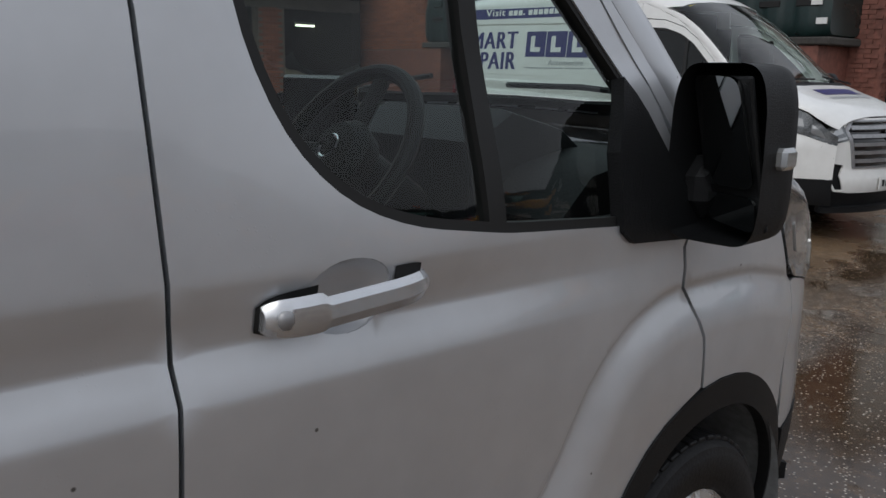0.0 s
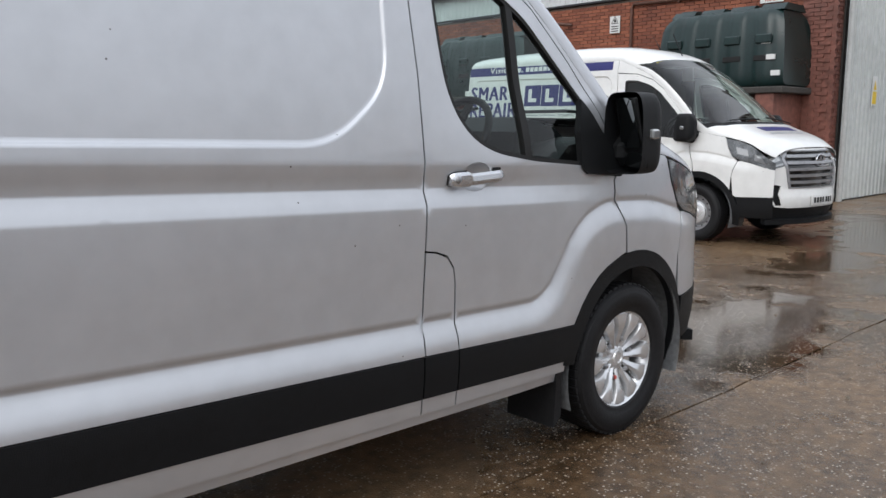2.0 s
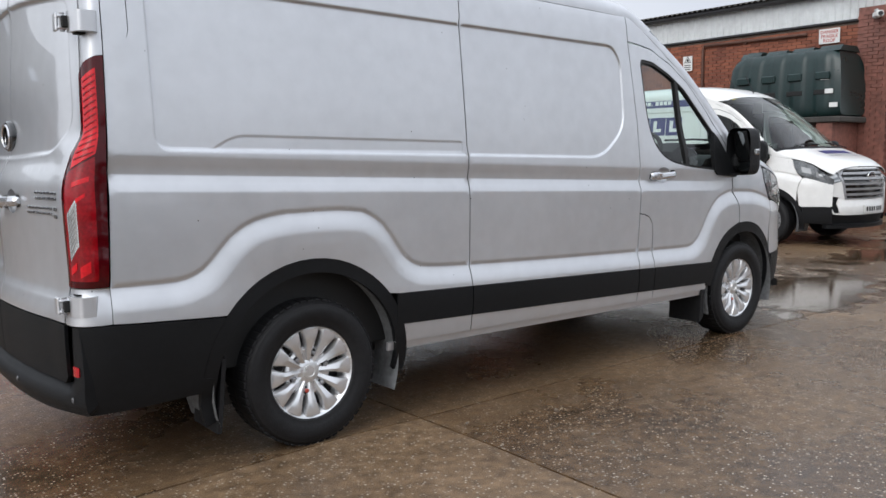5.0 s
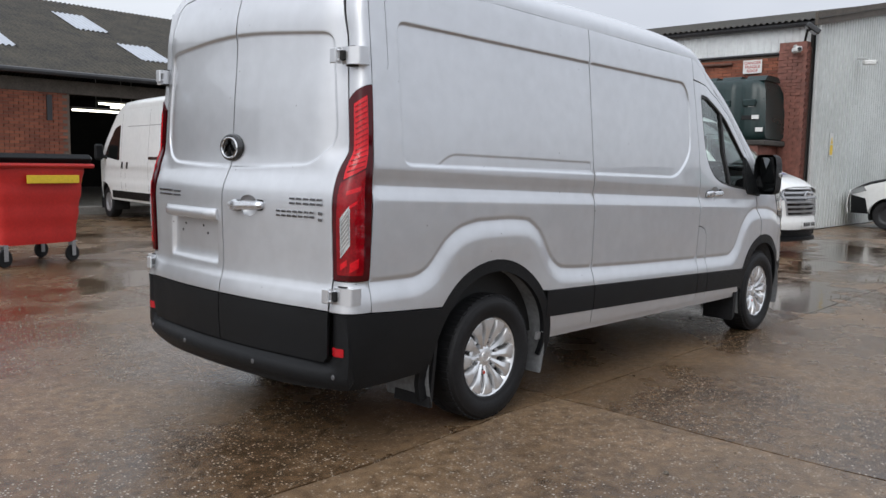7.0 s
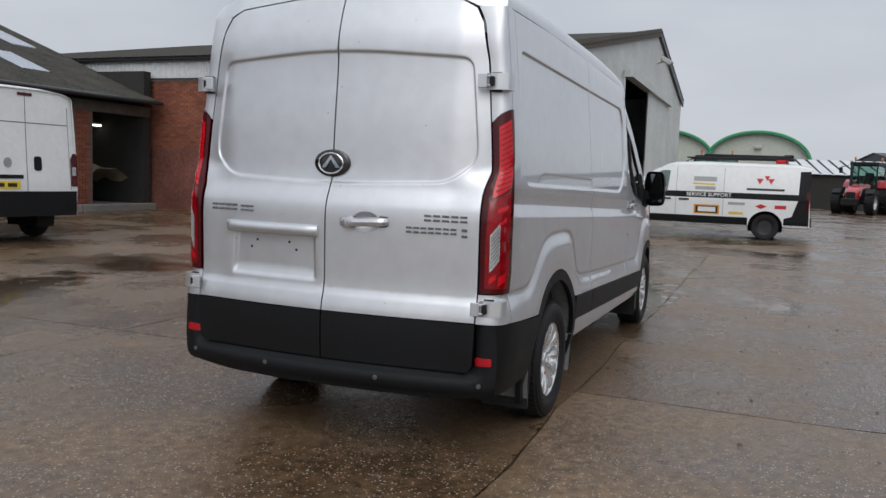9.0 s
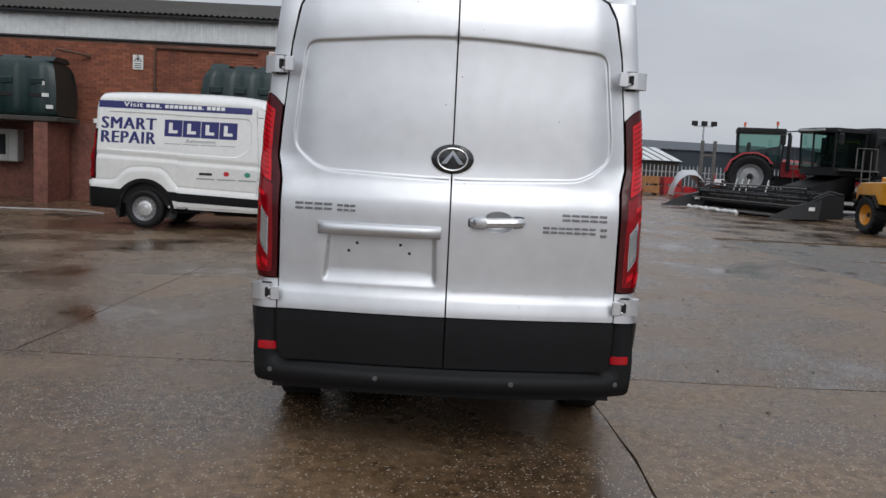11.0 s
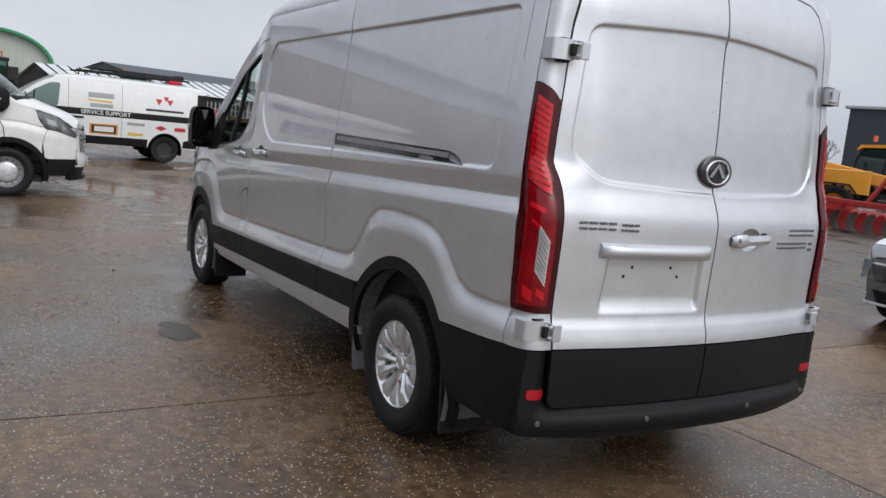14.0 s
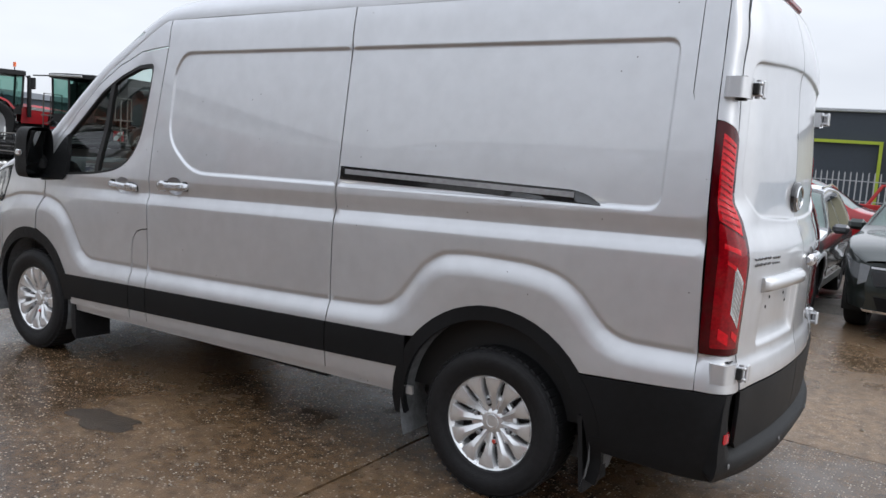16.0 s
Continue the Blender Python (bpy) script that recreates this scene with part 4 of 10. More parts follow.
def wall_pipes():
    t = thing("wall_pipe", "rusty brown pipe run fixed on the brick wall", "pipe")
    part("pipe", Shape().tube([(WX - 0.06, 7.55, 2.0), (WX - 0.06, 7.55, 3.98), (WX - 0.06, 7.5, 4.05), (WX - 0.06, 4.9, 4.02)], 0.035, 8), PIPE, t)
    part("clip", Shape().box(WX - 0.04, 6.4, 4.03, 0.08, 0.05, 0.1), PIPE, t)
    part("clip", Shape().box(WX - 0.04, 7.55, 3.0, 0.08, 0.1, 0.05), PIPE, t)
    u = thing("wall_pipe", "brown upright pipe beside the green tank", "pipe")
    part("pipe", Shape().tube([(WX - 0.5, 9.95, 2.1), (WX - 0.5, 9.95, 3.75), (WX - 0.45, 9.9, 3.85), (WX - 0.06, 9.2, 3.75)], 0.035, 8), PIPE, u)
    v = thing("downpipe", "grey rain downpipe at the corner of the workshop", "pipe")
    part("pipe", Shape().tube([(WX - 0.12, GY - 0.09, 0.05), (WX - 0.12, GY - 0.09, 4.75)], 0.05, 8), GREYBOX, v)


wall_pipes()


def camera_fixture(x, y, z, turn, label, long=0.32):
    t = thing("security_camera", label, "camera", pose(x, y, z, 0, 0, turn))
    part("bracket", Shape().tube([(0, 0.28, 0.0), (0, 0.05, 0.0), (0, 0, -0.05)], 0.03, 8), GREYBOX, t)
    part("housing", Shape().box(0, -0.02, -0.1, 0.14, long, 0.13, 0.03), WHITEBOARD, t)
    part("lens", Shape().lathe([(0.0, -0.19), (0.045, -0.19), (0.05, -0.17)], 14, "y", (0, 0, -0.1)), GLOSSBLACK, t)
    return t


camera_fixture(19.3, GY - 0.3, 4.32, 30, "white security camera on the gable wall")
camera_fixture(WX - 0.4, GY + 0.3, 4.3, -50, "white security camera on the corner pier")
fl_t = thing("floodlight", "black floodlight on a bracket at the workshop corner", "lamp", pose(WX - 0.35, GY + 0.1, 4.7))
part("housing", Shape().box(-0.1, -0.1, 0, 0.3, 0.34, 0.12, 0.02, pose(0, 0, 0, 35, 0, 30)), GLOSSBLACK, fl_t)
part("arm", Shape().tube([(0, 0, -0.05), (0.1, 0.08, -0.3), (0.3, 0.15, -0.35)], 0.03, 8), GLOSSBLACK, fl_t)
fl2 = thing("floodlight", "grey floodlight high on the gable", "lamp", pose(31.5, GY - 0.3, 6.75))
part("housing", Shape().box(0, -0.2, 0, 0.5, 0.5, 0.2, 0.03, pose(0, 0, 0, 30, 0, 0)), GREYBOX, fl2)
part("arm", Shape().tube([(0, 0.25, -0.2), (0, -0.1, -0.1)], 0.04, 8), GREYBOX, fl2)
ys = thing("warning_sign", "small white and yellow warning sign on the cladding", "sign", pose(17.75, GY - 0.02, 2.1, 90, 0, 0))
part("board", Shape().box(0, 0, 0, 0.22, 0.56, 0.012), WHITEBOARD, ys)
part("yellow_panel", Shape().box(0, -0.13, 0.008, 0.19, 0.24, 0.006), YELLOWINK, ys)
part("triangle", Shape().add([(-0.08, 0.02, 0.012), (0.08, 0.02, 0.012), (0, 0.2, 0.012)], [(0, 1, 2)]), YELLOWINK, ys)


def barn():
    """Low open-fronted brick store with a mossy cement roof and rooflights."""
    t = thing("barn", "open-fronted brick store with a mossy dark sheet roof", "building", kind="structure")
    x0, x1, y0, yr, ze, zr = -14.0, 16.1, 16.6, 24.0, 3.45, 6.45
    slope = (0, yr - y0 + 0.5, zr - ze)
    wavy_roof("roof", x1 - x0, slope, (x0, y0 - 0.45, ze), (1, 0, 0), ASBESTOS, t, steps=8, label="mossy corrugated cement roof")
    wavy_roof("roof", x1 - x0, (0, yr - y0 + 0.5, ze - zr), (x0, yr, zr), (1, 0, 0), ASBESTOS, t)
    k = (zr - ze) / (yr - y0 + 0.5)
    rng = random.Random(2)
    for x, ya, yb in ((-5.0, 20.8, 22.8), (-0.6, 17.8, 19.6), (2.4, 20.6, 22.6), (3.4, 17.9, 19.3), (7.0, 20.6, 22.4), (7.6, 17.9, 19.4), (11.2, 20.5, 22.3), (12.2, 17.6, 19.2), (-8, 17.8, 19.6), (14.2, 20.4, 22.0)):
        w = wavy_roof("rooflight", 1.0, (0, yb - ya, k * (yb - ya)), (x, ya, ze + k * (ya - y0 + 0.45) + 0.025), (1, 0, 0), SKYLIGHT, t, label="cloudy white rooflight sheet")
    part("gutter", Shape().tube([(x0, y0 - 0.5, ze - 0.06), (x1, y0 - 0.5, ze - 0.06)], 0.07, 8), GUTTER, t)
    part("lintel", Shape().box((x0 + x1) / 2, y0 + 0.1, 3.12, x1 - x0, 0.25, 0.32, 0.01), TIMBER, t)
    # inner walls carry the barn's shade in their colour
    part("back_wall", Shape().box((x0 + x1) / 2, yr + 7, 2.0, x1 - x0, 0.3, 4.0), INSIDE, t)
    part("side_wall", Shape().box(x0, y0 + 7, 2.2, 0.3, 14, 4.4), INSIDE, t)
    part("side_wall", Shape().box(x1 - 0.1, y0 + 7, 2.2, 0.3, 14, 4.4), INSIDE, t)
    floor = Shape().box((x0 + x1) / 2, y0 + 7.2, 0.14, x1 - x0, 14.4, 0.12, 0.01)
    part("floor_slab", floor, CONC, t)
    for a, bb in ((-9.0, -8.3), (-1.2, 5.05), (13.0, 13.75)):
        part("pier", Shape().box((a + bb) / 2, y0 + 0.17, 1.5, bb - a, 0.3, 3.0), MORTAR, t)
        bs = list(brick_run(t, (a, y0, 0), (1, 0, 0), bb - a + 0.01, 0.15, 3.0, None, None))
        brick_joined("pier_brickwork", bs, t, BRICKS)
    part("strap", Shape().box(4.55, y0 - 0.03, 2.6, 0.12, 0.05, 0.6), GUTTER, t)
    return t


barn()
for x, y, z in ((7.6, 19.2, 2.95), (8.6, 20.6, 2.95), (15.9, 18.4, 2.66), (6.6, 18.6, 2.7)):
    s = thing("strip_light", "lit fluorescent strip light under the barn roof", "lamp", pose(x, y, z), "strip lights in the barn")
    part("tube", Shape().box(0, 0, 0, 1.3, 0.09, 0.05, 0.01), TUBE, s)
    part("housing", Shape().box(0, 0, 0.06, 1.35, 0.12, 0.06, 0.01), GREYBOX, s)
    part("drop_rod", Shape().cyl((0, 0, 0.08), (0, 0, 1.6), 0.008, 6), GREYBOX, s)

# ---- the large panel van ----
# local axes: x forward from the rear axle, y to its left, z up
SIDE_EVEN = Curve([(0.26, 0.925), (0.36, 0.955), (0.50, 0.972), (0.64, 0.977), (0.80, 0.972), (1.00, 0.976), (1.10, 0.978), (1.20, 0.979), (1.30, 0.975), (1.40, 0.969), (1.50, 0.962), (1.80, 0.934), (2.10, 0.903), (2.29, 0.880), (2.36, 0.855), (2.46, 0.79)])


def SIDE(z):
    """The section of the load bay: an even curve with a sharp-edged groove along the waist."""
    return SIDE_EVEN(z) - np.interp(z, [1.186, 1.194, 1.256, 1.264, 1.336, 1.344], [0.0, 0.0008, 0.0205, 0.0205, 0.0008, 0.0])



SIDE_PLAIN = Curve([(0.26, 0.925), (0.36, 0.955), (0.50, 0.972), (0.64, 0.977), (0.80, 0.972), (1.00, 0.972), (1.25, 0.955), (1.40, 0.935), (1.60, 0.905), (1.80, 0.880), (2.00, 0.850), (2.29, 0.80)])
PLAN = Curve([(-1.12, -0.110), (-1.07, -0.075), (-1.00, -0.036), (-0.92, -0.012), (-0.80, 0.0), (0.5, 0.0), (3.6, 0.0), (3.9, -0.006), (4.15, -0.030), (4.30, -0.058), (4.45, -0.105), (4.56, -0.165), (4.62, -0.21)])
SWELL = Curve([(-1.1, 0.865), (-0.66, 0.862), (-0.56, 0.885), (-0.38, 1.050), (-0.28, 1.10), (-0.12, 1.125), (0.10, 1.128), (0.28, 1.115), (0.40, 1.055), (0.58, 0.845), (0.68, 0.805), (1.0, 0.785), (2.5, 0.735), (3.08, 0.722), (3.18, 0.76), (3.36, 0.99), (3.48, 1.065), (3.62, 1.095), (3.90, 1.085), (4.2, 1.03), (4.45, 0.97), (4.62, 0.93)])
TOPLINE = Curve([(-1.1, 2.30), (0.0, 2.315), (1.0, 2.30), (2.45, 2.275), (2.66, 2.20), (2.88, 2.10), (3.10, 1.96), (3.30, 1.79), (3.50, 1.60), (3.66, 1.43), (3.76, 1.345), (3.95, 1.308), (4.10, 1.287), (4.28, 1.24), (4.39, 1.19), (4.48, 1.11), (4.55, 1.03), (4.62, 0.97)])
CROWN = Curve([(-1.06, 2.40), (-0.98, 2.47), (-0.7, 2.51), (0.2, 2.535), (1.4, 2.54), (2.1, 2.515), (2.5, 2.46), (2.8, 2.37), (3.1, 2.20), (3.4, 1.97), (3.7, 1.725), (3.92, 1.55), (4.08, 1.455), (4.35, 1.345), (4.52, 1.27), (4.62, 1.20), (4.68, 1.12)])
RECESS = rounded([(-0.715, 2.115), (2.30, 2.078), (2.368, 1.97), (2.368, 1.55), (2.13, 1.362), (-0.715, 1.418)], [0.06, 0.12, 0.05, 0.12, 0.12, 0.07])
STEPUP = rounded([(-0.47, 1.42), (-0.36, 1.485), (0.97, 1.462), (0.97, 1.40)], [0.02, 0.08, 0.02, 0.02])
SWELL_LINE = [(x, float(SWELL(x))) for x in np.linspace(-1.1, 4.6, 140)]
AW_R, AW_F, ARCH_R, ARCH_F = 0.0, 3.795, 0.56, 0.515


def nose(x):
    """The front overhang, drawn out a little ahead of the wheels."""
    return x + 0.22 * np.maximum(0.0, x - 4.25)


def van_side(sign, blank):
    """The outer skin of one side. blank: the side without a sliding door rail."""

    def fn(x, z):
        x, z = np.asarray(x, float), np.asarray(z, float)
        zz = z + 0.033 * (x - 1.03)
        cab = sstep(2.9, 3.7, x)
        up = sstep(2.45, 3.0, x) * sstep(1.25, 1.6, z)
        mixed = np.maximum(cab, up)
        y = SIDE(zz) * (1 - mixed) + SIDE_PLAIN(z) * mixed
        y = y + PLAN(x)
        d = SWELL(x) - z
        pts = np.stack([x.ravel(), z.ravel()], 1)
        near = gap_to(SWELL_LINE, pts, closed=False).reshape(x.shape) * np.sign(d)
        fade = 1 - sstep(4.2, 4.55, x) * 0.8
        y = y + fade * (np.interp(near, [-0.020, -0.004, 0.003, 0.066, 0.10, 0.15, 0.4], [0.0, -0.007, -0.007, 0.0145, 0.0205, 0.021, 0.010]))
        r = depth_in(RECESS, x, z).reshape(x.shape)
        y = y - 0.011 * sstep(0.0, 0.009, r)
        if blank:
            y = y - 0.0025 * sstep(0.0, 0.006, depth_in(STEPUP, x, z).reshape(x.shape))
        return np.stack([nose(x), sign * y, z], -1)

    return fn


def van_top(x, s):
    """The roof, screen and bonnet: s runs from -1 (right edge) over 0 (centre) to 1 (left edge)."""
    x, s = np.asarray(x, float), np.asarray(s, float)
    h, c = TOPLINE(x), CROWN(x)
    zz = h + 0.033 * (x - 1.03)
    cab = np.maximum(sstep(2.9, 3.7, x), sstep(2.45, 3.0, x) * sstep(1.25, 1.6, h))
    y0 = SIDE(zz) * (1 - cab) + SIDE_PLAIN(h) * cab + PLAN(x)
    n = 2.6
    a = np.clip(np.abs(s), 0, 1)
    k = a * math.pi / 2
    yy = np.abs(np.sin(k)) ** (2 / n) * y0 * np.sign(s)
    zt = h + (c - h) * np.abs(np.cos(k)) ** (2 / n)
    return np.stack([nose(x), yy, zt], -1)


REAR_Z = Curve([(0.30, -1.085), (0.45, -1.100), (0.66, -1.112), (0.735, -1.110), (0.80, -1.098), (0.845, -1.082), (0.90, -1.080), (1.05, -1.084), (1.22, -1.088), (1.27, -1.085), (1.32, -1.072), (1.38, -1.052), (1.46, -1.046), (1.70, -1.035), (2.02, -1.012), (2.10, -1.010), (2.16, -1.004), (2.24, -0.985), (2.34, -0.950), (2.40, -0.920), (2.45, -0.875), (2.48, -0.835), (2.51, -0.77)])
REAR_RECESS = rounded([(0.745, 2.045), (0.0, 2.10), (-0.745, 2.045), (-0.792, 1.60), (-0.785, 1.52), (-0.66, 1.412), (0.0, 1.385), (0.66, 1.412), (0.785, 1.52), (0.792, 1.60)], [0.06, 0.3, 0.06, 0.1, 0.08, 0.12, 0.3, 0.12, 0.08, 0.1])
PLATE_DIP = rounded([(0.600, 1.13), (0.055, 1.13), (0.045, 0.86), (0.625, 0.86)], 0.03)


def van_rear(y, z):
    y, z = np.asarray(y, float), np.asarray(z, float)
    x = REAR_Z(z) - 0.027 + 0.018 * sstep(1.25, 1.5, z) + (0.100 - 0.030 * sstep(1.25, 1.5, z)) * np.abs(y / 0.95) ** 2.1
    x = x + sstep(0.66, 0.85, np.abs(y)) * (0.030 * sstep(1.37, 1.50, z) - 0.010 * (1 - sstep(1.37, 1.50, z)))
    r = depth_in(REAR_RECESS, y, z).reshape(y.shape)
    x = x + 0.010 * sstep(0.0, 0.010, r)
    p = depth_in(PLATE_DIP, y, z).reshape(y.shape)
    x = x + 0.022 * sstep(0.0, 0.03, p) * sstep(0.84, 0.93, z)
    return np.stack([x, y, z], -1)


DOOR_EDGE = Curve([(0.70, 0.842), (1.36, 0.840), (1.42, 0.852), (1.48, 0.868), (1.60, 0.860), (1.74, 0.848), (1.80, 0.842), (2.02, 0.824), (2.12, 0.806), (2.22, 0.788), (2.30, 0.748), (2.31, 0.744)])


def roof_edge(q):
    x = -0.93
    for _ in range(6):
        p = van_top(np.array([x]), np.array([q]))[0]
        x = 0.5 * x + 0.5 * float(van_rear(p[1:2], p[2:3])[0][0])
    return x, float(p[1]), float(p[2])

ROOF_EDGE = [(q, *roof_edge(q)) for q in np.linspace(-1, 1, 41)]


def van_front(y, z):
    y, z = np.asarray(y, float), np.asarray(z, float)
    x = 4.775 - 0.215 * (np.abs(y) / 0.82) ** 2.4
    x = x - 0.09 * sstep(0.90, 1.18, z) ** 1.3 - 0.05 * (1 - sstep(0.30, 0.50, z)) - 0.02 * sstep(0.55, 0.7, z)
    return np.stack([nose(x), y, z], -1)


def arc(cx, cz, r, a0, a1, n=14):
    return [(cx + r * math.cos(radians(a0 + (a1 - a0) * i / n)), cz + r * math.sin(radians(a0 + (a1 - a0) * i / n))) for i in range(n + 1)]


def trim_top(x):
    return 0.705 - 0.0335 * x


def trim_low(x):
    return 0.537 - 0.0300 * x


def sill_low(x):
    return 0.398 - 0.0120 * x


LAMP_X = Curve([(0.70, -0.928), (0.84, -0.922), (1.30, -0.908), (1.79, -0.892), (2.31, -0.886)])
ARR = [p for p in arc(AW_R, 0.35, ARCH_R, 142, 38)]
AFR = [p for p in arc(AW_F, 0.35, ARCH_F, 150, 28)]
G = 0.0035
WINDOW = rounded([(2.575, 2.015), (2.76, 2.005), (2.95, 1.945), (3.12, 1.845), (3.44, 1.545), (3.60, 1.36), (3.66, 1.262), (3.40, 1.262), (3.09, 1.288), (2.88, 1.322), (2.77, 1.368), (2.69, 1.445), (2.635, 1.56), (2.60, 1.75)], [0.05, 0.03, 0.05, 0.05, 0.1, 0.05, 0.02, 0.02, 0.05, 0.08, 0.08, 0.08, 0.08, 0.1], 3)
DOOR_TOP = [(2.452, 2.11), (2.75, 2.085), (2.98, 2.005), (3.17, 1.88), (3.38, 1.68), (3.56, 1.48), (3.70, 1.32)]


def swell_lines():
    out = []
    p = np.array([(x, float(SWELL(x))) for x in np.linspace(-1.1, 4.6, 230)])
    t = np.gradient(p, axis=0)
    n = np.stack([t[:, 1], -t[:, 0]], 1) / np.hypot(t[:, 0], t[:, 1])[:, None]
    for d in (-0.030, -0.021, -0.012, -0.004, 0.004, 0.022, 0.045, 0.066, 0.085, 0.105, 0.14):
        out.append([tuple(q) for q in p + n * d])
    for k in (-0.006, 0.0, 0.006, 0.012):
        out.append(offset(STEPUP, k))
    for z in (1.10, 1.176, 1.186, 1.196, 1.225, 1.254, 1.264, 1.30, 1.334, 1.344, 1.356):
        out.append([(x, z - 0.033 * (x - 1.03)) for x in (-1.1, 1.0, 4.0)])
    for k in (-0.009, -0.001, 0.0, 0.003, 0.006, 0.009, 0.010, 0.020):
        out.append(offset(RECESS, k))
    return out


LINES = swell_lines()
Y_SIDE_PANELS = {}


def outline_side(kind):
    if kind == "quarter_panel":
        return [(-0.924, 0.722), *[(p[0], p[1]) for p in ARR], (0.50, trim_top(0.5)), (1.0 - G, trim_top(1.0)), (1.0 - G, float(TOPLINE(1.0))), (0.0, float(TOPLINE(0.0))), (-0.785, 2.30), (-0.785, 1.90), (-0.796, 1.868), (-0.818, 1.845), (-0.862, 1.820), (-0.888, 1.800), (-0.891, 1.70), (-0.919, 0.86), (-0.922, 0.80)]
    if kind == "load_side_panel":
        return [(1.0 + G, trim_top(1.0)), (2.490 - G, trim_top(2.478)), (2.515 - G, 1.15), (2.498 - G, 1.6), (2.452 - G, 2.11), (2.452 - G, float(TOPLINE(2.45))), (1.0 + G, float(TOPLINE(1.0)))]
    if kind == "front_door":
        return [(2.655 + G, trim_top(2.65)), (3.34, trim_top(3.34)), *[p for p in AFR if 3.345 < p[0] < 3.70], (3.715 - G, 0.865), (3.70 - G, 0.985), (3.645 - G, 1.10), (3.64 - G, 1.19), (3.70, 1.262), *DOOR_TOP[::-1][1:-1], (2.452 + G, 2.105), (2.498 + G, 1.6), (2.515 + G, 1.15), (2.508 + G, 0.992), (2.56, 0.985), (2.615, 0.965), (2.648, 0.92), (2.655 + G, 0.86)]
    if kind == "fuel_flap_panel":
        return [(2.490 + G, trim_top(2.48)), (2.655 - G, trim_top(2.65)), (2.655 - G, 0.86), (2.643, 0.913), (2.612, 0.957), (2.56, 0.978), (2.508 + G, 0.985)]
    if kind == "front_wing":
        return [*[p for p in AFR if 3.725 < p[0] < 4.215], (4.215, 0.80), (4.24 - G, 0.90), (4.275 - G, 1.0), (4.212, 1.055), (4.152, 1.16), (4.122, 1.262), (4.10, 1.284), (3.95, 1.306), (3.76, 1.34), (3.70 + G, 1.33), (3.70 + G, 1.26), (3.645 + G, 1.19), (3.65 + G, 1.10), (3.705 + G, 0.985), (3.72 + G, 0.87)]
    if kind == "roof_rail_panel":
        return [(2.452 + G, 2.118), *[(x, z + 0.008) for x, z in DOOR_TOP[1:]], (3.70 - G, 1.345), *[(x, float(TOPLINE(x))) for x in (3.66, 3.5, 3.3, 3.1, 2.88, 2.66, 2.5)], (2.452 + G, float(TOPLINE(2.45)))]
    raise KeyError(kind)


def van_wheel(alloy, sign):
    """One wheel about its own centre, its face towards sign * y."""
    t = Shape()
    w = 0.235
    prof = [(0.205, -0.09), (0.225, -0.108), (0.29, -0.118), (0.335, -0.112), (0.352, -0.09), (0.356, -0.03), (0.356, 0.03), (0.352, 0.09), (0.335, 0.112), (0.318, 0.1165), (0.314, 0.119), (0.29, 0.118), (0.262, 0.115), (0.258, 0.112), (0.232, 0.106), (0.219, 0.088), (0.209, 0.06)]
    t.lathe([(r, a * sign) for r, a in prof][:: sign], 56, "y")
    tread = Shape()
    for i in range(56):
        for k, off in ((-1, 0), (1, 0.5)):
            a = 2 * math.pi * (i + off) / 56
            m = Matrix.Rotation(a, 4, "Y")
            tread.box(0, k * 0.062, 0.3515, 0.030, 0.072, 0.012, 0.003, m)
    rim = Shape()
    rim.lathe([(r, a * sign) for r, a in [(0.192, -0.08), (0.197, 0.02), (0.202, 0.07), (0.217, 0.090), (0.224, 0.097), (0.226, 0.090), (0.215, 0.08)]][:: sign], 48, "y")
    back = Shape().lathe([(r, a * sign) for r, a in [(0.0, -0.01), (0.08, 0.0), (0.13, 0.03), (0.195, 0.015)]][:: sign], 32, "y")
    return t, rim, back, tread


def spoke_shape(sign):
    """One broad, creased spoke, standing up from the hub."""
    ys = [(0.045, 0.056, 0.012), (0.085, 0.066, 0.017), (0.112, 0.074, 0.021), (0.140, 0.083, 0.025), (0.166, 0.089, 0.033), (0.190, 0.091, 0.043), (0.213, 0.088, 0.051), (0.221, 0.078, 0.051)]
    vs, fs = [], []
    for r, y, w in ys:
        vs += [(-w, (y - 0.012) * sign, r), (-w * 0.82, y * sign, r), (w * 0.2, (y + 0.009) * sign, r), (w * 0.82, y * sign, r), (w, (y - 0.012) * sign, r), (w * 0.9, (y - 0.045) * sign, r), (-w * 0.9, (y - 0.045) * sign, r)]
    for k in range(len(ys) - 1):
        for j in range(7):
            q = (k * 7 + j, k * 7 + (j + 1) % 7, (k + 1) * 7 + (j + 1) % 7, (k + 1) * 7 + j)
            fs.append(q if sign > 0 else q[::-1])
    e = tuple(range(7 * len(ys) - 7, 7 * len(ys)))
    fs.append(e if sign > 0 else e[::-1])
    return Shape().add(vs, fs).mesh("spoke")


def hub_shape(sign):
    return Shape().lathe([(r, a * sign) for r, a in [(0.062, 0.02), (0.060, 0.058), (0.050, 0.066), (0.038, 0.068), (0.035, 0.074), (0.024, 0.076), (0.022, 0.072), (0.0, 0.073)]][:: sign], 32, "y")


def steel_face(sign):
    s = Shape()
    s.lathe([(r, a * sign) for r, a in [(0.205, 0.07), (0.198, 0.045), (0.165, 0.04), (0.15, 0.06), (0.135, 0.062)]][:: sign], 40, "y")
    return s


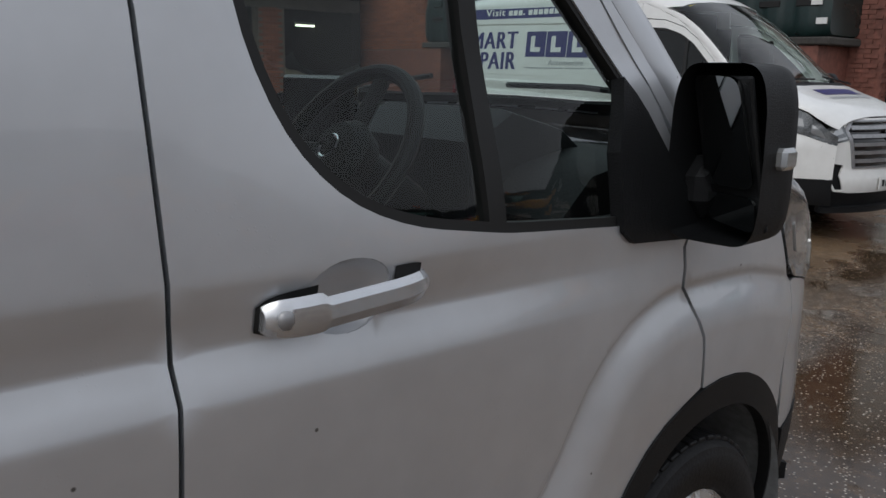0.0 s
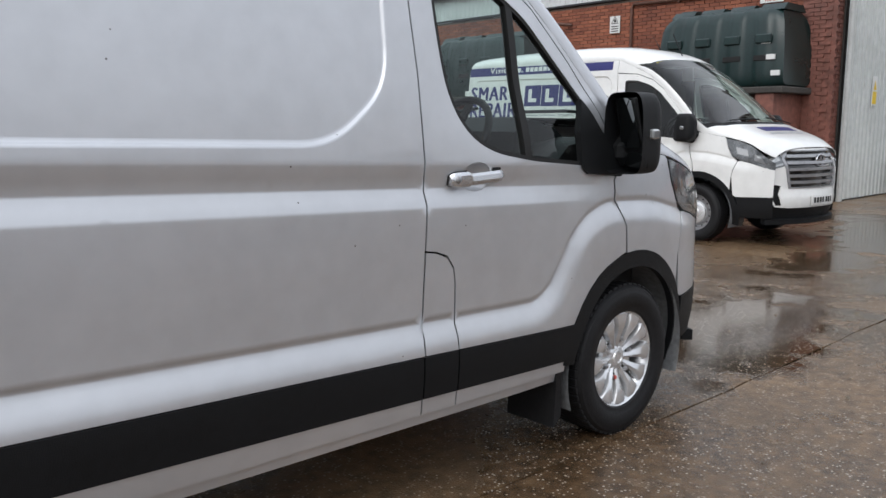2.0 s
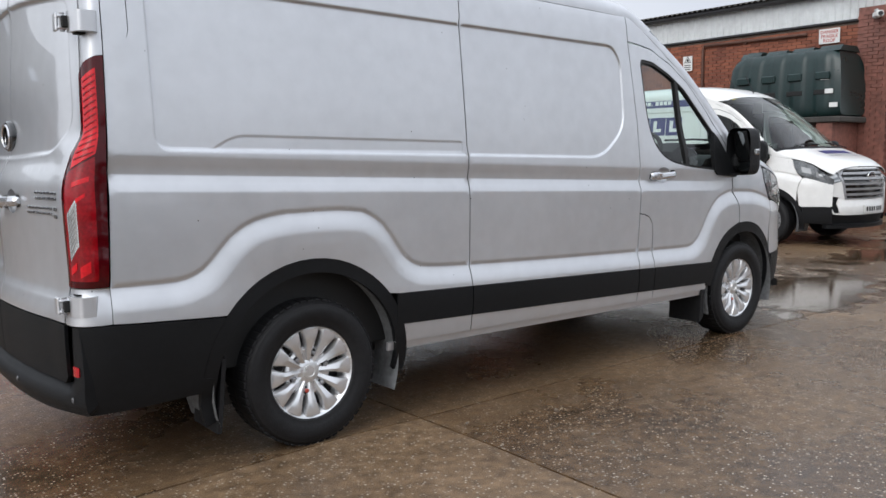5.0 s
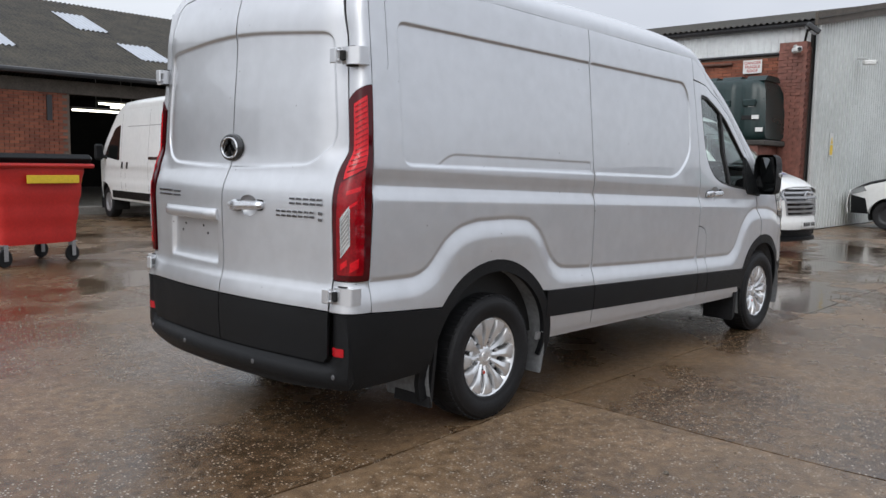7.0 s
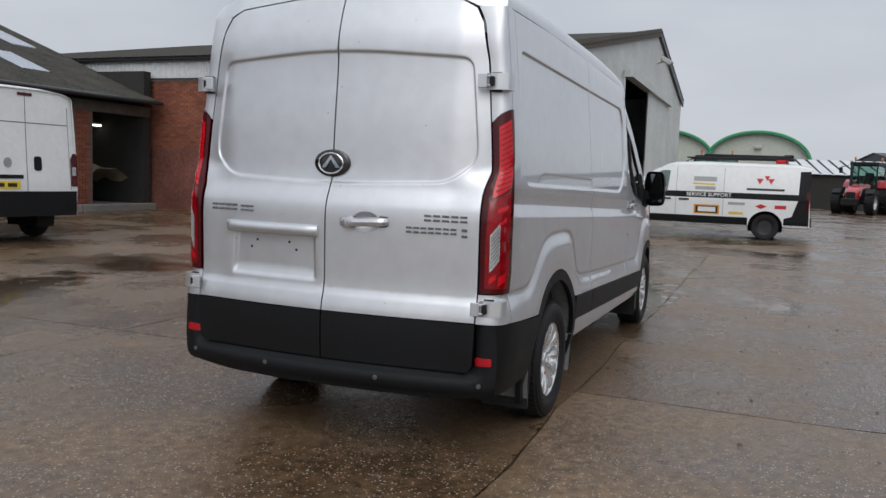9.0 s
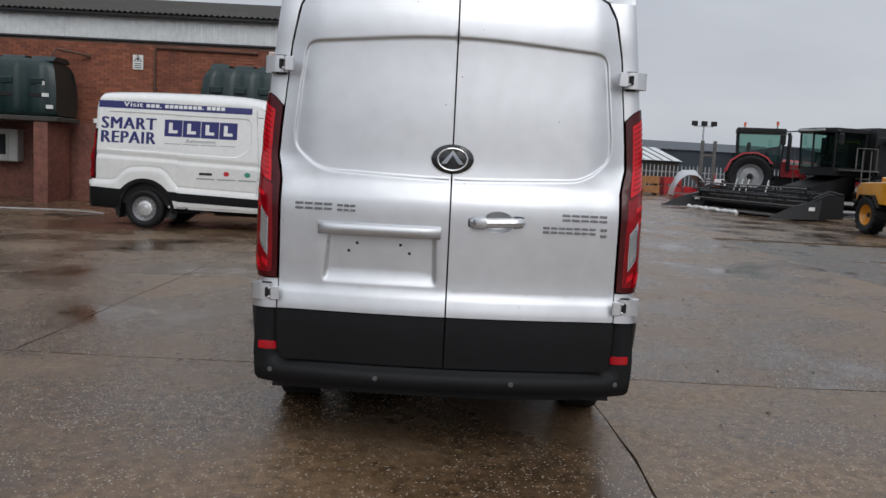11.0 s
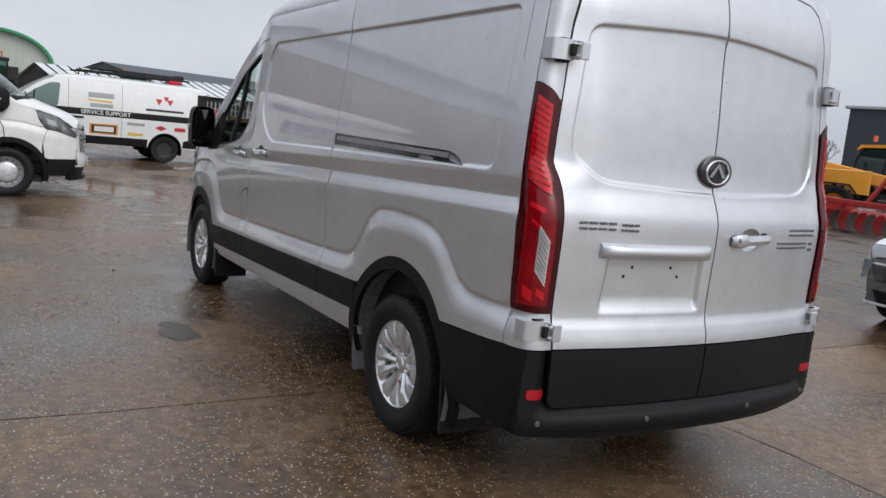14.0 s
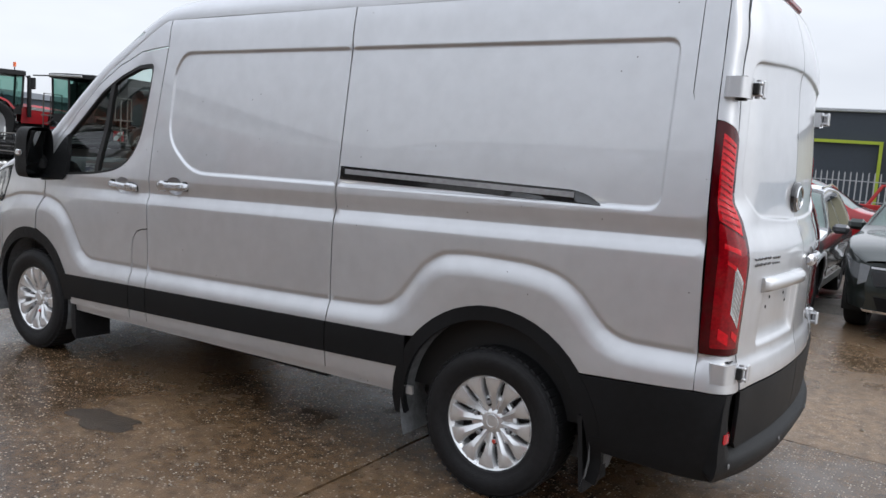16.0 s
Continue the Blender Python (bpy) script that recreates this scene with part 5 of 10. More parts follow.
def add_wheels(van, alloy):
    for x in (0.0, 3.76):
        for sign in (1, -1):
            tyre, rim, back, tread = van_wheel(alloy, sign)
            at = Matrix.Translation((x, sign * 0.862, 0.352))
            base = part("wheel", back, DARK if alloy else STEEL, van, "twelve-spoke silver alloy wheel with black tyre" if alloy else "grey steel wheel with a silver hub cap", at)
            tagged(part("tread_block", tread, RUBBER, part("tyre", tyre, RUBBER, base)), kind="stuff")
            part("rim", rim, ALLOY if alloy else STEEL, base)
            if alloy:
                part("hub_cap", hub_shape(sign), ALLOY, base)
                part("wheel_centre", Shape().lathe([(r, w * sign) for r, w in [(0.128, 0.012), (0.124, 0.048), (0.112, 0.060), (0.056, 0.054)]][:: sign], 36, "y"), ALLOY, base)
                one = spoke_shape(sign)
                for i in range(12):
                    part("spoke", one, ALLOY, base, "", Matrix.Rotation(2 * math.pi * i / 12, 4, "Y"))
                for i in range(6):
                    a = 2 * math.pi * (i + 0.25) / 6
                    c, s_ = math.cos(a) * 0.092, math.sin(a) * 0.092
                    part("wheel_nut", Shape().lathe([(r, w * sign) for r, w in [(0.011, 0.02), (0.011, 0.074), (0.007, 0.079), (0.0, 0.079)]][:: sign], 6, "y", (s_, 0, c)), STEEL, base)
                    part("nut_pocket", Shape().lathe([(r, w * sign) for r, w in [(0.019, 0.05), (0.0185, 0.0635), (0.010, 0.062)]][:: sign], 14, "y", (s_, 0, c)), DARK, base)
                part("red_tag", Shape().box(-0.024, 0.072 * sign, -0.089, 0.018, 0.018, 0.018, 0.004), REDINK, base)
            else:
                part("disc", steel_face(sign), STEEL, base)
                for i in range(14):
                    a = 2 * math.pi * i / 14
                    part("vent_hole", Shape().lathe([(0.0, 0.048 * sign), (0.011, 0.046 * sign)][:: sign], 8, "y", (math.sin(a) * 0.178, 0, math.cos(a) * 0.178)), DARK, base)
                part("hub_cap", Shape().lathe([(r, w * sign) for r, w in [(0.14, 0.055), (0.135, 0.082), (0.11, 0.09), (0.06, 0.092), (0.05, 0.10), (0.0, 0.102)]][:: sign], 32, "y"), ALLOY, base)


def cup_hole(u, v, sign_u=1):
    """The outline of the scoop behind a handle."""
    return [(u + sign_u * 0.004 + 0.072 * math.cos(2 * math.pi * i / 24), v + 0.054 * abs(math.sin(2 * math.pi * i / 24)) ** 0.8 * (1 if i < 12 else -1)) for i in range(24)]


def door_handle(parent, name, fn, u, v, sign_u=1, chrome=CHROME, cup=SILVER):
    """A grab handle over a scooped cup; fn lays it on the skin (u along, v up)."""

    def put(du, dv, out):
        uu, vv = np.array([u + du * sign_u]), np.array([v + dv])
        e = 0.01
        p = fn(uu, vv)[0]
        n = np.cross(fn(uu + e, vv)[0] - fn(uu - e, vv)[0], fn(uu, vv + e)[0] - fn(uu, vv - e)[0])
        n = n / np.linalg.norm(n)
        mid = fn(np.array([1.0]), np.array([1.0]))[0]
        ref = p - np.array([p[0], 0, p[2]]) if abs(p[1]) > 0.6 else np.array([-1.0, 0, 0])
        if n @ ref < 0:
            n = -n
        return tuple(p + n * out)

    s = Shape()
    ring = []
    N = 33
    for i in range(N):
        t = i / (N - 1)
        du = -0.135 + 0.27 * t
        half = (0.031 - 0.008 * sstep(0.27, 0.31, np.array(t)).item()) * (1 - abs(2 * t - 1) ** 12 * 0.45)
        lift = 0.014 + 0.024 * (1 - abs(2 * t - 1) ** 6)
        dv = -0.006 + 0.012 * t
        ring.append([(du, dv - half, lift - 0.012), (du, dv - half * 0.7, lift), (du, dv, lift + 0.006), (du, dv + half * 0.7, lift), (du, dv + half, lift - 0.012), (du, dv, lift - 0.018 if 0.15 < t < 0.85 else -0.005)])
    vs = [put(*p) for r in ring for p in r]
    fs = [(i * 6 + j, i * 6 + (j + 1) % 6, (i + 1) * 6 + (j + 1) % 6, (i + 1) * 6 + j) for i in range(N - 1) for j in range(6)]
    fs += [tuple(range(6))[::-1], tuple(range((N - 1) * 6, N * 6))]
    s.add(vs, fs)
    me = s.mesh(name)
    bm = bmesh.new()
    bm.from_mesh(me)
    bmesh.ops.recalc_face_normals(bm, faces=bm.faces)
    bm.to_mesh(me)
    bm.free()
    h = part(name, me, chrome, parent, "chrome pull handle")
    for a0, a1 in ((-0.142, -0.050), (0.080, 0.128)):
        ol = [(a0 + (a1 - a0) * k / 6, 0.029 * (1 - (abs(2 * (a0 + (a1 - a0) * k / 6) / 0.284) ** 10) * 0.4)) for k in range(7)]
        off = [-0.006 + 0.012 * (d + 0.135) / 0.27 for d, _ in ol]
        gk = Shape().add([put(d, o_ - w, 0.0022) for (d, w), o_ in zip(ol, off)] + [put(d, o_ + w, 0.0022) for (d, w), o_ in zip(ol, off)], [(i, i + 1, i + 8, i + 7) for i in range(6)])
        part("handle_gasket", gk, SEAL, h)
    # cup: a shallow scoop behind the grip
    c = Shape()
    nn, rr = 24, 7
    vs = []
    for k in range(rr):
        q = k / (rr - 1)
        for i in range(nn):
            a = 2 * math.pi * i / nn
            vs.append(put(0.004 + 0.074 * q * math.cos(a), 0.056 * q * abs(math.sin(a)) ** 0.8 * (1 if i < nn / 2 else -1), -0.004 - 0.040 * (1 - q ** 3)))
    fs = [(k * nn + i, k * nn + (i + 1) % nn, (k + 1) * nn + (i + 1) % nn, (k + 1) * nn + i) for k in range(rr - 1) for i in range(nn)]
    c.add(vs, fs)
    part("handle_cup", c, cup, h)
    lock = Shape().ball(put(-0.112, 0.002, 0.030), 0.014, 0.008, 0.014, 12)
    part("key_lock", lock, STEEL, h)
    return h


def sheet(name, poly, fn, holes=(), lines=(), h=0.06, rim=0.012, flip=False, skin=0.0):
    return panel(name, poly, fn, holes, lines, h, rim, flip, skin, "large van")


def build_van(place, label, PAINT, alloy, cup, chrome, interior=True):
    van = thing("panel_van", label, "van", place)
    for sign in (1, -1):
        blank = sign < 0
        fn = van_side(sign, blank)
        fl = sign > 0
        for kind in ("quarter_panel", "load_side_panel", "front_door", "fuel_flap_panel", "front_wing", "roof_rail_panel"):
            name = "sliding_door" if (kind == "load_side_panel" and not blank) else kind
            holes = [WINDOW, cup_hole(2.765, 1.24)] if kind == "front_door" else []
            if name == "sliding_door":
                holes = [cup_hole(2.275, 1.275, -1)]
            p = part(name, sheet(name, outline_side(kind), fn, holes, LINES, 0.055, 0.014, flip=fl), PAINT, van)
            if kind == "front_door":
                door = p
            if name == "sliding_door":
                slider = p
            if kind == "quarter_panel":
                quarter = p
        # window: seal, two panes, bar
        inner = [((x - 3.05) * 0.955 + 3.05, (z - 1.60) * 0.945 + 1.60) for x, z in WINDOW]
        part("window_seal", sheet("window_seal", WINDOW, fn, [inner], (), 0.05, 0.03, flip=fl, skin=-0.004), SEAL, door, "black rubber window frame")
        gl = part("window_pane", sheet("window_pane", inner, fn, (), (), 0.08, 0.0, flip=fl, skin=-0.016), GLASS if alloy else DARKGLASS, door)
        gl.visible_shadow = False
        bar = [(3.02, 1.93), (3.055, 1.915), (3.085, 1.275), (3.045, 1.28)]
        part("quarter_light_bar", sheet("quarter_light_bar", bar, fn, (), (), 0.05, 0.03, flip=fl, skin=-0.004), SEAL, door)
        sail = [(3.40, 1.275), (3.395, 1.40), (3.43, 1.535), (3.50, 1.47), (3.64, 1.31), (3.72, 1.235), (3.68, 1.205), (3.44, 1.225), (3.405, 1.25)]
        part("mirror_base_trim", sheet("mirror_base_trim", sail, fn, (), (), 0.05, 0.03, flip=fl, skin=0.012), BLACK, door, "black triangular mirror mount")
        door_handle(door, "handle", fn, 2.765, 1.24, 1, chrome, PAINT)
        if not blank:
            door_handle(slider, "handle", fn, 2.275, 1.275, -1, chrome, PAINT)
            track = rounded([(-0.46, 1.415), (-0.40, 1.455), (-0.33, 1.472), (0.985, 1.486), (0.985, 1.418)], [0.01, 0.04, 0.03, 0.005, 0.005])
            tr = part("door_track", sheet("door_track", track, fn, (), (), 0.05, 0.02, flip=fl, skin=0.004), GLOSSBLACK, quarter, "black sliding door track")
            bar2 = [(-0.33, 1.438), (-0.33, 1.462), (0.95, 1.472), (0.95, 1.447)]
            part("track_rail", sheet("track_rail", bar2, fn, (), (), 0.08, 0.02, flip=fl, skin=0.010), STEEL, tr)
        # black side trims, sill, arch trims
        def strip(name, x0, x1, lo, hi, material, skin=0.0, lab=""):
            xs = np.linspace(x0, x1, max(2, int((x1 - x0) / 0.1)))
            poly = [(x, lo(x)) for x in xs] + [(x, hi(x)) for x in xs[::-1]]
            return part(name, sheet(name, poly, fn, (), (), 0.055, 0.014, flip=fl, skin=skin), material, van, lab)

        for x0, x1 in ((0.485, 1.0 - G), (1.0 + G, 2.48 - G), (2.48 + G, 2.65 - G), (2.65 + G, 3.345)):
            strip("side_moulding", x0, x1, lambda x: trim_low(x) + 0.003, lambda x: trim_top(x) - 0.003, BLACK, 0.006, "black plastic side moulding")
            strip("sill_panel", x0, x1 if x1 < 3.3 else 3.30, lambda x: sill_low(x) + 0.035, trim_low, PAINT)
        strip("sill_flange", 0.45, 3.28, lambda x: sill_low(x) - 0.012, lambda x: sill_low(x) + 0.032, PAINT, -0.018)
        # arch trims
        for cx, ro, ri, a0, a1, nm in ((AW_R, ARCH_R - 0.002, 0.492, 196, -8, "rear_arch_trim"), (AW_F, ARCH_F - 0.002, 0.437, 172, -14, "front_arch_trim")):
            rim_poly = arc(cx, 0.35, ro, a0, a1, 40) + arc(cx, 0.35, ri, a1, a0, 40)
            part(nm, sheet(nm, rim_poly, fn, (), (), 0.05, 0.03, flip=fl, skin=0.004), BLACK, van, "black plastic wheel arch trim")
            well = Shape()
            yo = float(fn(np.array([cx]), np.array([0.84]))[0][1])
            prof = arc(cx, 0.35, ri + 0.015, 200, -20, 30)
            well.add([(x, yo - sign * 0.02, z) for x, z in prof] + [(x, yo - sign * 0.36, z) for x, z in prof], [(i, i + 1, i + 32, i + 31) for i in range(30)])
            well.add([(x, yo - sign * 0.36, z) for x, z in prof], [tuple(range(31))])
            part("wheel_well_liner", well, mat("wheel_liner_felt", (0.17, 0.175, 0.18), 0.8, var=0.3, bump=0.4), van)
        # rear black corner
        corner = [(-1.02, 0.34), (-0.55, 0.36), (-0.50, 0.42), *arc(AW_R, 0.35, ARCH_R, 172, 143, 8), (-0.924, 0.716), (-1.045, 0.716)]
        part("bumper_corner", sheet("bumper_corner", corner, fn, (), (), 0.06, 0.02, flip=fl, skin=0.006), BLACK, van, "black plastic rear bumper corner")
        # rear corner: pillar and tail lamp wrap from the side to the rear face
        def wrap(q, z, sign=sign, fn=fn):
            q, z = np.asarray(q, float), np.asarray(z, float)
            xl = LAMP_X(z)
            p0 = sum(fn(xl, np.clip(z + k, 0.72, 2.30)) for k in (-0.18, -0.09, 0.0, 0.09, 0.18)) / 5
            flat = sstep(0.88, 1.0, z) * (1 - sstep(1.6, 1.9, z))
            p0 = fn(xl, z) * (1 - flat)[..., None] + p0 * flat[..., None]
            p2 = van_rear(sign * DOOR_EDGE(z), z)
            a = np.clip(q, 0, 1) * math.pi / 2
            d, c = np.sin(a) ** (2 / 2.7), np.cos(a) ** (2 / 2.7)
            return np.stack([p0[..., 0] + (p2[..., 0] - p0[..., 0]) * d, p2[..., 1] + (p0[..., 1] - p2[..., 1]) * c, z], -1)

        up = [(-0.785 - G, 2.30), (-0.785 - G, 1.90), (-0.798, 1.862), (-0.822, 1.838), (-0.868, 1.812), (-0.888, 1.797), (-0.886, 1.9), (-0.882, 2.305)]
        part("rear_pillar", sheet("rear_pillar", up, fn, (), (), 0.05, 0.014, flip=fl), PAINT, van)
        top_edge = [(0.0, 1.795), (0.25, 1.790), (0.5, 1.780), (0.72, 1.768), (0.88, 1.750), (1.0, 1.726)]
        face = top_edge + [(1.0, 1.78), (1.0, 2.0), (1.0, 2.12), (1.0, 2.22), (1.0, 2.303), (0.0, 2.303)]
        part("pillar_corner", sheet("pillar_corner", face, wrap, (), (), 0.06, 0.012, flip=not fl), PAINT, van)
        part("pillar_foot", sheet("pillar_foot", [(0.0, 0.722), (1.0, 0.722), (1.0, 0.866), (0.0, 0.866)], wrap, (), (), 0.05, 0.012, flip=not fl, skin=-0.003), PAINT, van)
        lens = [(q + (0.012 if q < 0.5 else -0.012), z - 0.004) for q, z in top_edge] + [(0.988, 0.874), (0.012, 0.874)]
        lamp = part("tail_lamp", sheet("tail_lamp", rounded(lens, 0.01, 2), wrap, (), (), 0.035, 0.03, flip=not fl, skin=0.008), REDLENS, van, "tall dark red tail lamp")
        part("lens_field", sheet("lens_field", rounded([(0.20, 1.395), (0.86, 1.330), (0.90, 1.10), (0.90, 0.900), (0.16, 0.900), (0.16, 1.20)], 0.02, 2), wrap, (), (), 0.035, 0.004, flip=not fl, skin=0.0092), REDFIELD, lamp, "deep red lower lens")
        part("light_strip", sheet("light_strip", rounded([(0.24, 1.742), (0.80, 1.702), (0.82, 1.47), (0.80, 1.345), (0.20, 1.405)], 0.012, 2), wrap, (), (), 0.03, 0.004, flip=not fl, skin=0.0098), REDBRIGHT, lamp, "bright red upper light panel")
        for i in range(13):
            z0 = 1.392 + i * 0.0255
            q = [(0.26, z0 + 0.016), (0.74, z0 - 0.014), (0.74, z0 - 0.008), (0.26, z0 + 0.022)]
            part("light_rib", sheet("light_rib", q, wrap, (), (), 0.04, 0.004, flip=not fl, skin=0.0125), REDFIELD, lamp)
        for q0, z0, w_, h_ in ((0.28, 1.285, 0.36, 0.020), (0.30, 0.925, 0.24, 0.045), (0.62, 0.935, 0.18, 0.030), (0.34, 1.225, 0.20, 0.016)):
            part("lower_strip", sheet("lower_strip", [(q0, z0 + 0.012), (q0 + w_, z0 - 0.012), (q0 + w_, z0 - 0.012 + h_), (q0, z0 + 0.012 + h_)], wrap, (), (), 0.04, 0.004, flip=not fl, skin=0.0112), REDBRIGHT, lamp)
        part("lens_frame", sheet("lens_frame", [(0.525, 1.232), (0.795, 1.168), (0.795, 0.980), (0.525, 1.042)], wrap, (), (), 0.04, 0.004, flip=not fl, skin=0.0102), SATIN, lamp)
        clear = [(0.55, 1.215), (0.77, 1.155), (0.77, 0.995), (0.55, 1.055)]
        cl = part("reversing_lens", sheet("reversing_lens", clear, wrap, (), (), 0.04, 0.004, flip=not fl, skin=0.011), CLEARLENS, lamp, "clear reversing lamp lens")
        for i in range(7):
            z0 = 1.065 + i * 0.021
            q = [(0.57, z0), (0.57, z0 + 0.006), (0.75, z0 - 0.042), (0.75, z0 - 0.048)]
            part("lens_rib", sheet("lens_rib", q, wrap, (), (), 0.05, 0.003, flip=not fl, skin=0.0125), STEEL, cl)
        # hinges: a bracket on the corner pillar, two lugs and a pin at the door's edge
        for z, xk, yk in ((1.922, -1.010, 0.838), (0.800, -1.074, 0.866)):
            hg = Shape()
            hg.prism(rounded([(xk + 0.014, sign * (yk - 0.004)), (xk + 0.012, sign * (yk + 0.050)), (xk + 0.034, sign * (yk + 0.104)), (xk + 0.092, sign * (yk + 0.110)), (xk + 0.108, sign * (yk + 0.088)), (xk + 0.100, sign * (yk + 0.0))], 0.014), z - 0.040, z + 0.040, "z")
            me_h = hg.mesh("door_hinge", 40)
            bmh = bmesh.new()
            bmh.from_mesh(me_h)
            bmesh.ops.recalc_face_normals(bmh, faces=bmh.faces)
            bmh.to_mesh(me_h)
            bmh.free()
            hh = part("door_hinge", me_h, PAINT if alloy else WHITE, van, "metal rear door hinge")
            # dark boxes stand in for the shade in the hinge slots
            for dz in (0.0, 0.030, -0.030):
                part("hinge_slot", Shape().box(xk + 0.060, sign * (yk + 0.030), z + dz * 1.45, 0.050, 0.050, 0.006, 0.001), DARK, hh)
            part("hinge_slot", Shape().box(xk + 0.004, sign * (yk + 0.020), z, 0.026, 0.022, 0.046, 0.004), DARK, hh)
            part("hinge_knuckle", Shape().cyl((xk, sign * yk, z - 0.036), (xk, sign * yk, z + 0.036), 0.010, 12), STEEL, hh)
            for dz in (0.022, -0.022):
                part("hinge_lug", Shape().box(xk, sign * (yk - 0.002), z + dz, 0.040, 0.034, 0.012, 0.004), PAINT if alloy else WHITE, hh)
            part("hinge_leaf", Shape().box(xk - 0.020, sign * (yk - 0.022), z, 0.012, 0.045, 0.070, 0.004), PAINT if alloy else WHITE, hh)
        # mudflaps
        part("mud_flap", Shape().prism([(-0.46, 0.50), (-0.44, 0.50), (-0.475, 0.16), (-0.495, 0.16)], sign * 0.70, sign * 0.965, "y"), RUBBER, van, "black rubber mud flap")
        part("mud_flap", Shape().prism([(3.27, 0.46), (3.30, 0.46), (3.30, 0.19), (3.25, 0.15)], sign * 0.70, sign * 0.965, "y"), RUBBER, van)
        # mirror
        mh = Shape()

        def shell(u, v, c=(3.655, 1.050, 1.395)):
            a = v * 2 * math.pi
            ca, sa = math.cos(a), math.sin(a)
            w = abs(ca) ** 0.35 * (1 if ca > 0 else -1) * 0.098
            hh_ = abs(sa) ** 0.4 * (1 if sa > 0 else -1) * 0.172
            k = 1 - 0.75 * max(0.0, (u - 0.55) / 0.45) ** 2.2
            taper = 1 + 0.12 * (sa > 0) * -abs(sa)
            return (c[0] - 0.088 + u * 0.21, sign * (c[1] + w * k * taper), c[2] + hh_ * (k * 0.3 + 0.7 * (1 - (1 - k) * 0.6)))

        mh.grid(shell, np.linspace(0, 1, 9), np.linspace(0, 1, 41), flip=(sign < 0))
        mh.add([shell(1, v) for v in np.linspace(0, 1, 40, endpoint=False)], [tuple(range(40))])
        mir = part("door_mirror", mh, BLACK, van, "large black door mirror")
        bm_ = bmesh.new()
        bm_.from_mesh(mir.data)
        bmesh.ops.recalc_face_normals(bm_, faces=bm_.faces)
        bm_.to_mesh(mir.data)
        bm_.free()
        toe = Matrix.Translation((3.615, sign * 1.050, 0)) @ Matrix.Rotation(radians(sign * 24), 4, "Z") @ Matrix.Translation((0, 0, 1.40)) @ Matrix.Rotation(radians(-13), 4, "Y") @ Matrix.Translation((-3.615, -sign * 1.050, -1.40))
        part("back_plate", Shape().box(3.622, sign * 1.050, 1.395, 0.012, 0.170, 0.30, 0.004), BLACK, mir, "", toe)
        part("upper_glass", Shape().prism(rounded([(sign * 0.975, 1.328), (sign * 1.127, 1.332), (sign * 1.111, 1.545), (sign * 1.007, 1.550)], 0.03), 3.608, 3.614, "x"), MIRROR, mir, "mirror glass", toe)
        part("lower_glass", Shape().prism(rounded([(sign * 0.980, 1.252), (sign * 1.117, 1.242), (sign * 1.125, 1.314), (sign * 0.973, 1.312)], 0.025), 3.608, 3.614, "x"), MIRROR, mir, "wide-angle mirror glass", toe)
        part("mirror_arm", Shape().box(3.695, sign * 0.955, 1.315, 0.12, 0.12, 0.13, 0.04), BLACK, mir)
        part("indicator_lens", Shape().box(3.645, sign * 1.151, 1.392, 0.055, 0.030, 0.042, 0.008), CLEARLENS, mir, "clear side indicator lens")
        # front bumper side and headlamp
        bump = [(4.275 + G, 1.0), (4.24 + G, 0.90), (4.22 + G, 0.81), *[p for p in AFR[::-1] if p[0] > 4.22], (4.285, 0.575), (4.60, 0.585), (4.605, 0.895), (4.40, 0.978), (4.31, 1.002)]
        part("front_bumper_side", sheet("front_bumper_side", bump, fn, (), (), 0.05, 0.014, flip=fl), PAINT, van)
        lowb = [(4.29, 0.57), (4.60, 0.58), (4.60, 0.33), (4.30, 0.33), (4.295, 0.42)]
        part("bumper_lower_side", sheet("bumper_lower_side", lowb, fn, (), (), 0.05, 0.014, flip=fl, skin=0.004), BLACK, van, "black lower front bumper")
        head = rounded([(4.128, 1.268), (4.28, 1.236), (4.39, 1.186), (4.48, 1.104), (4.56, 1.018), (4.605, 0.985), (4.605, 0.90), (4.40, 0.985), (4.30, 1.010), (4.218, 1.062), (4.160, 1.165)], 0.012, 3)
        hl = part("headlamp", sheet("headlamp", head, fn, (), (), 0.04, 0.02, flip=fl, skin=0.004), mat("headlamp_lens", (0.13, 0.138, 0.145), 0.12, metal=0.4, coat=1.0, var=0.6, scale=9), van, "swept dark clear headlamp")
        part("lamp_element", sheet("lamp_element", rounded([(4.25, 1.17), (4.36, 1.135), (4.38, 1.06), (4.27, 1.085)], 0.01, 2), fn, (), (), 0.05, 0.004, flip=fl, skin=0.008), CLEARLENS, hl, "bright inner reflector")
        part("lamp_element", sheet("lamp_element", rounded([(4.43, 1.09), (4.50, 1.03), (4.53, 0.965), (4.43, 1.01)], 0.01, 2), fn, (), (), 0.05, 0.004, flip=fl, skin=0.008), CLEARLENS, hl)
        hf = rounded([(sign * 0.81, 1.040), (sign * 0.64, 1.128), (sign * 0.632, 0.950), (sign * 0.81, 0.905)], 0.015, 3)
        part("front_lens", sheet("front_lens", hf, van_front, (), (), 0.04, 0.02, flip=False, skin=0.006), MATS["headlamp_lens"], hl)
        part("lamp_strip", sheet("lamp_strip", [(sign * 0.80, 0.922), (sign * 0.65, 0.962), (sign * 0.65, 0.982), (sign * 0.80, 0.942)], van_front, (), (), 0.05, 0.004, skin=0.009), CLEARLENS, hl)
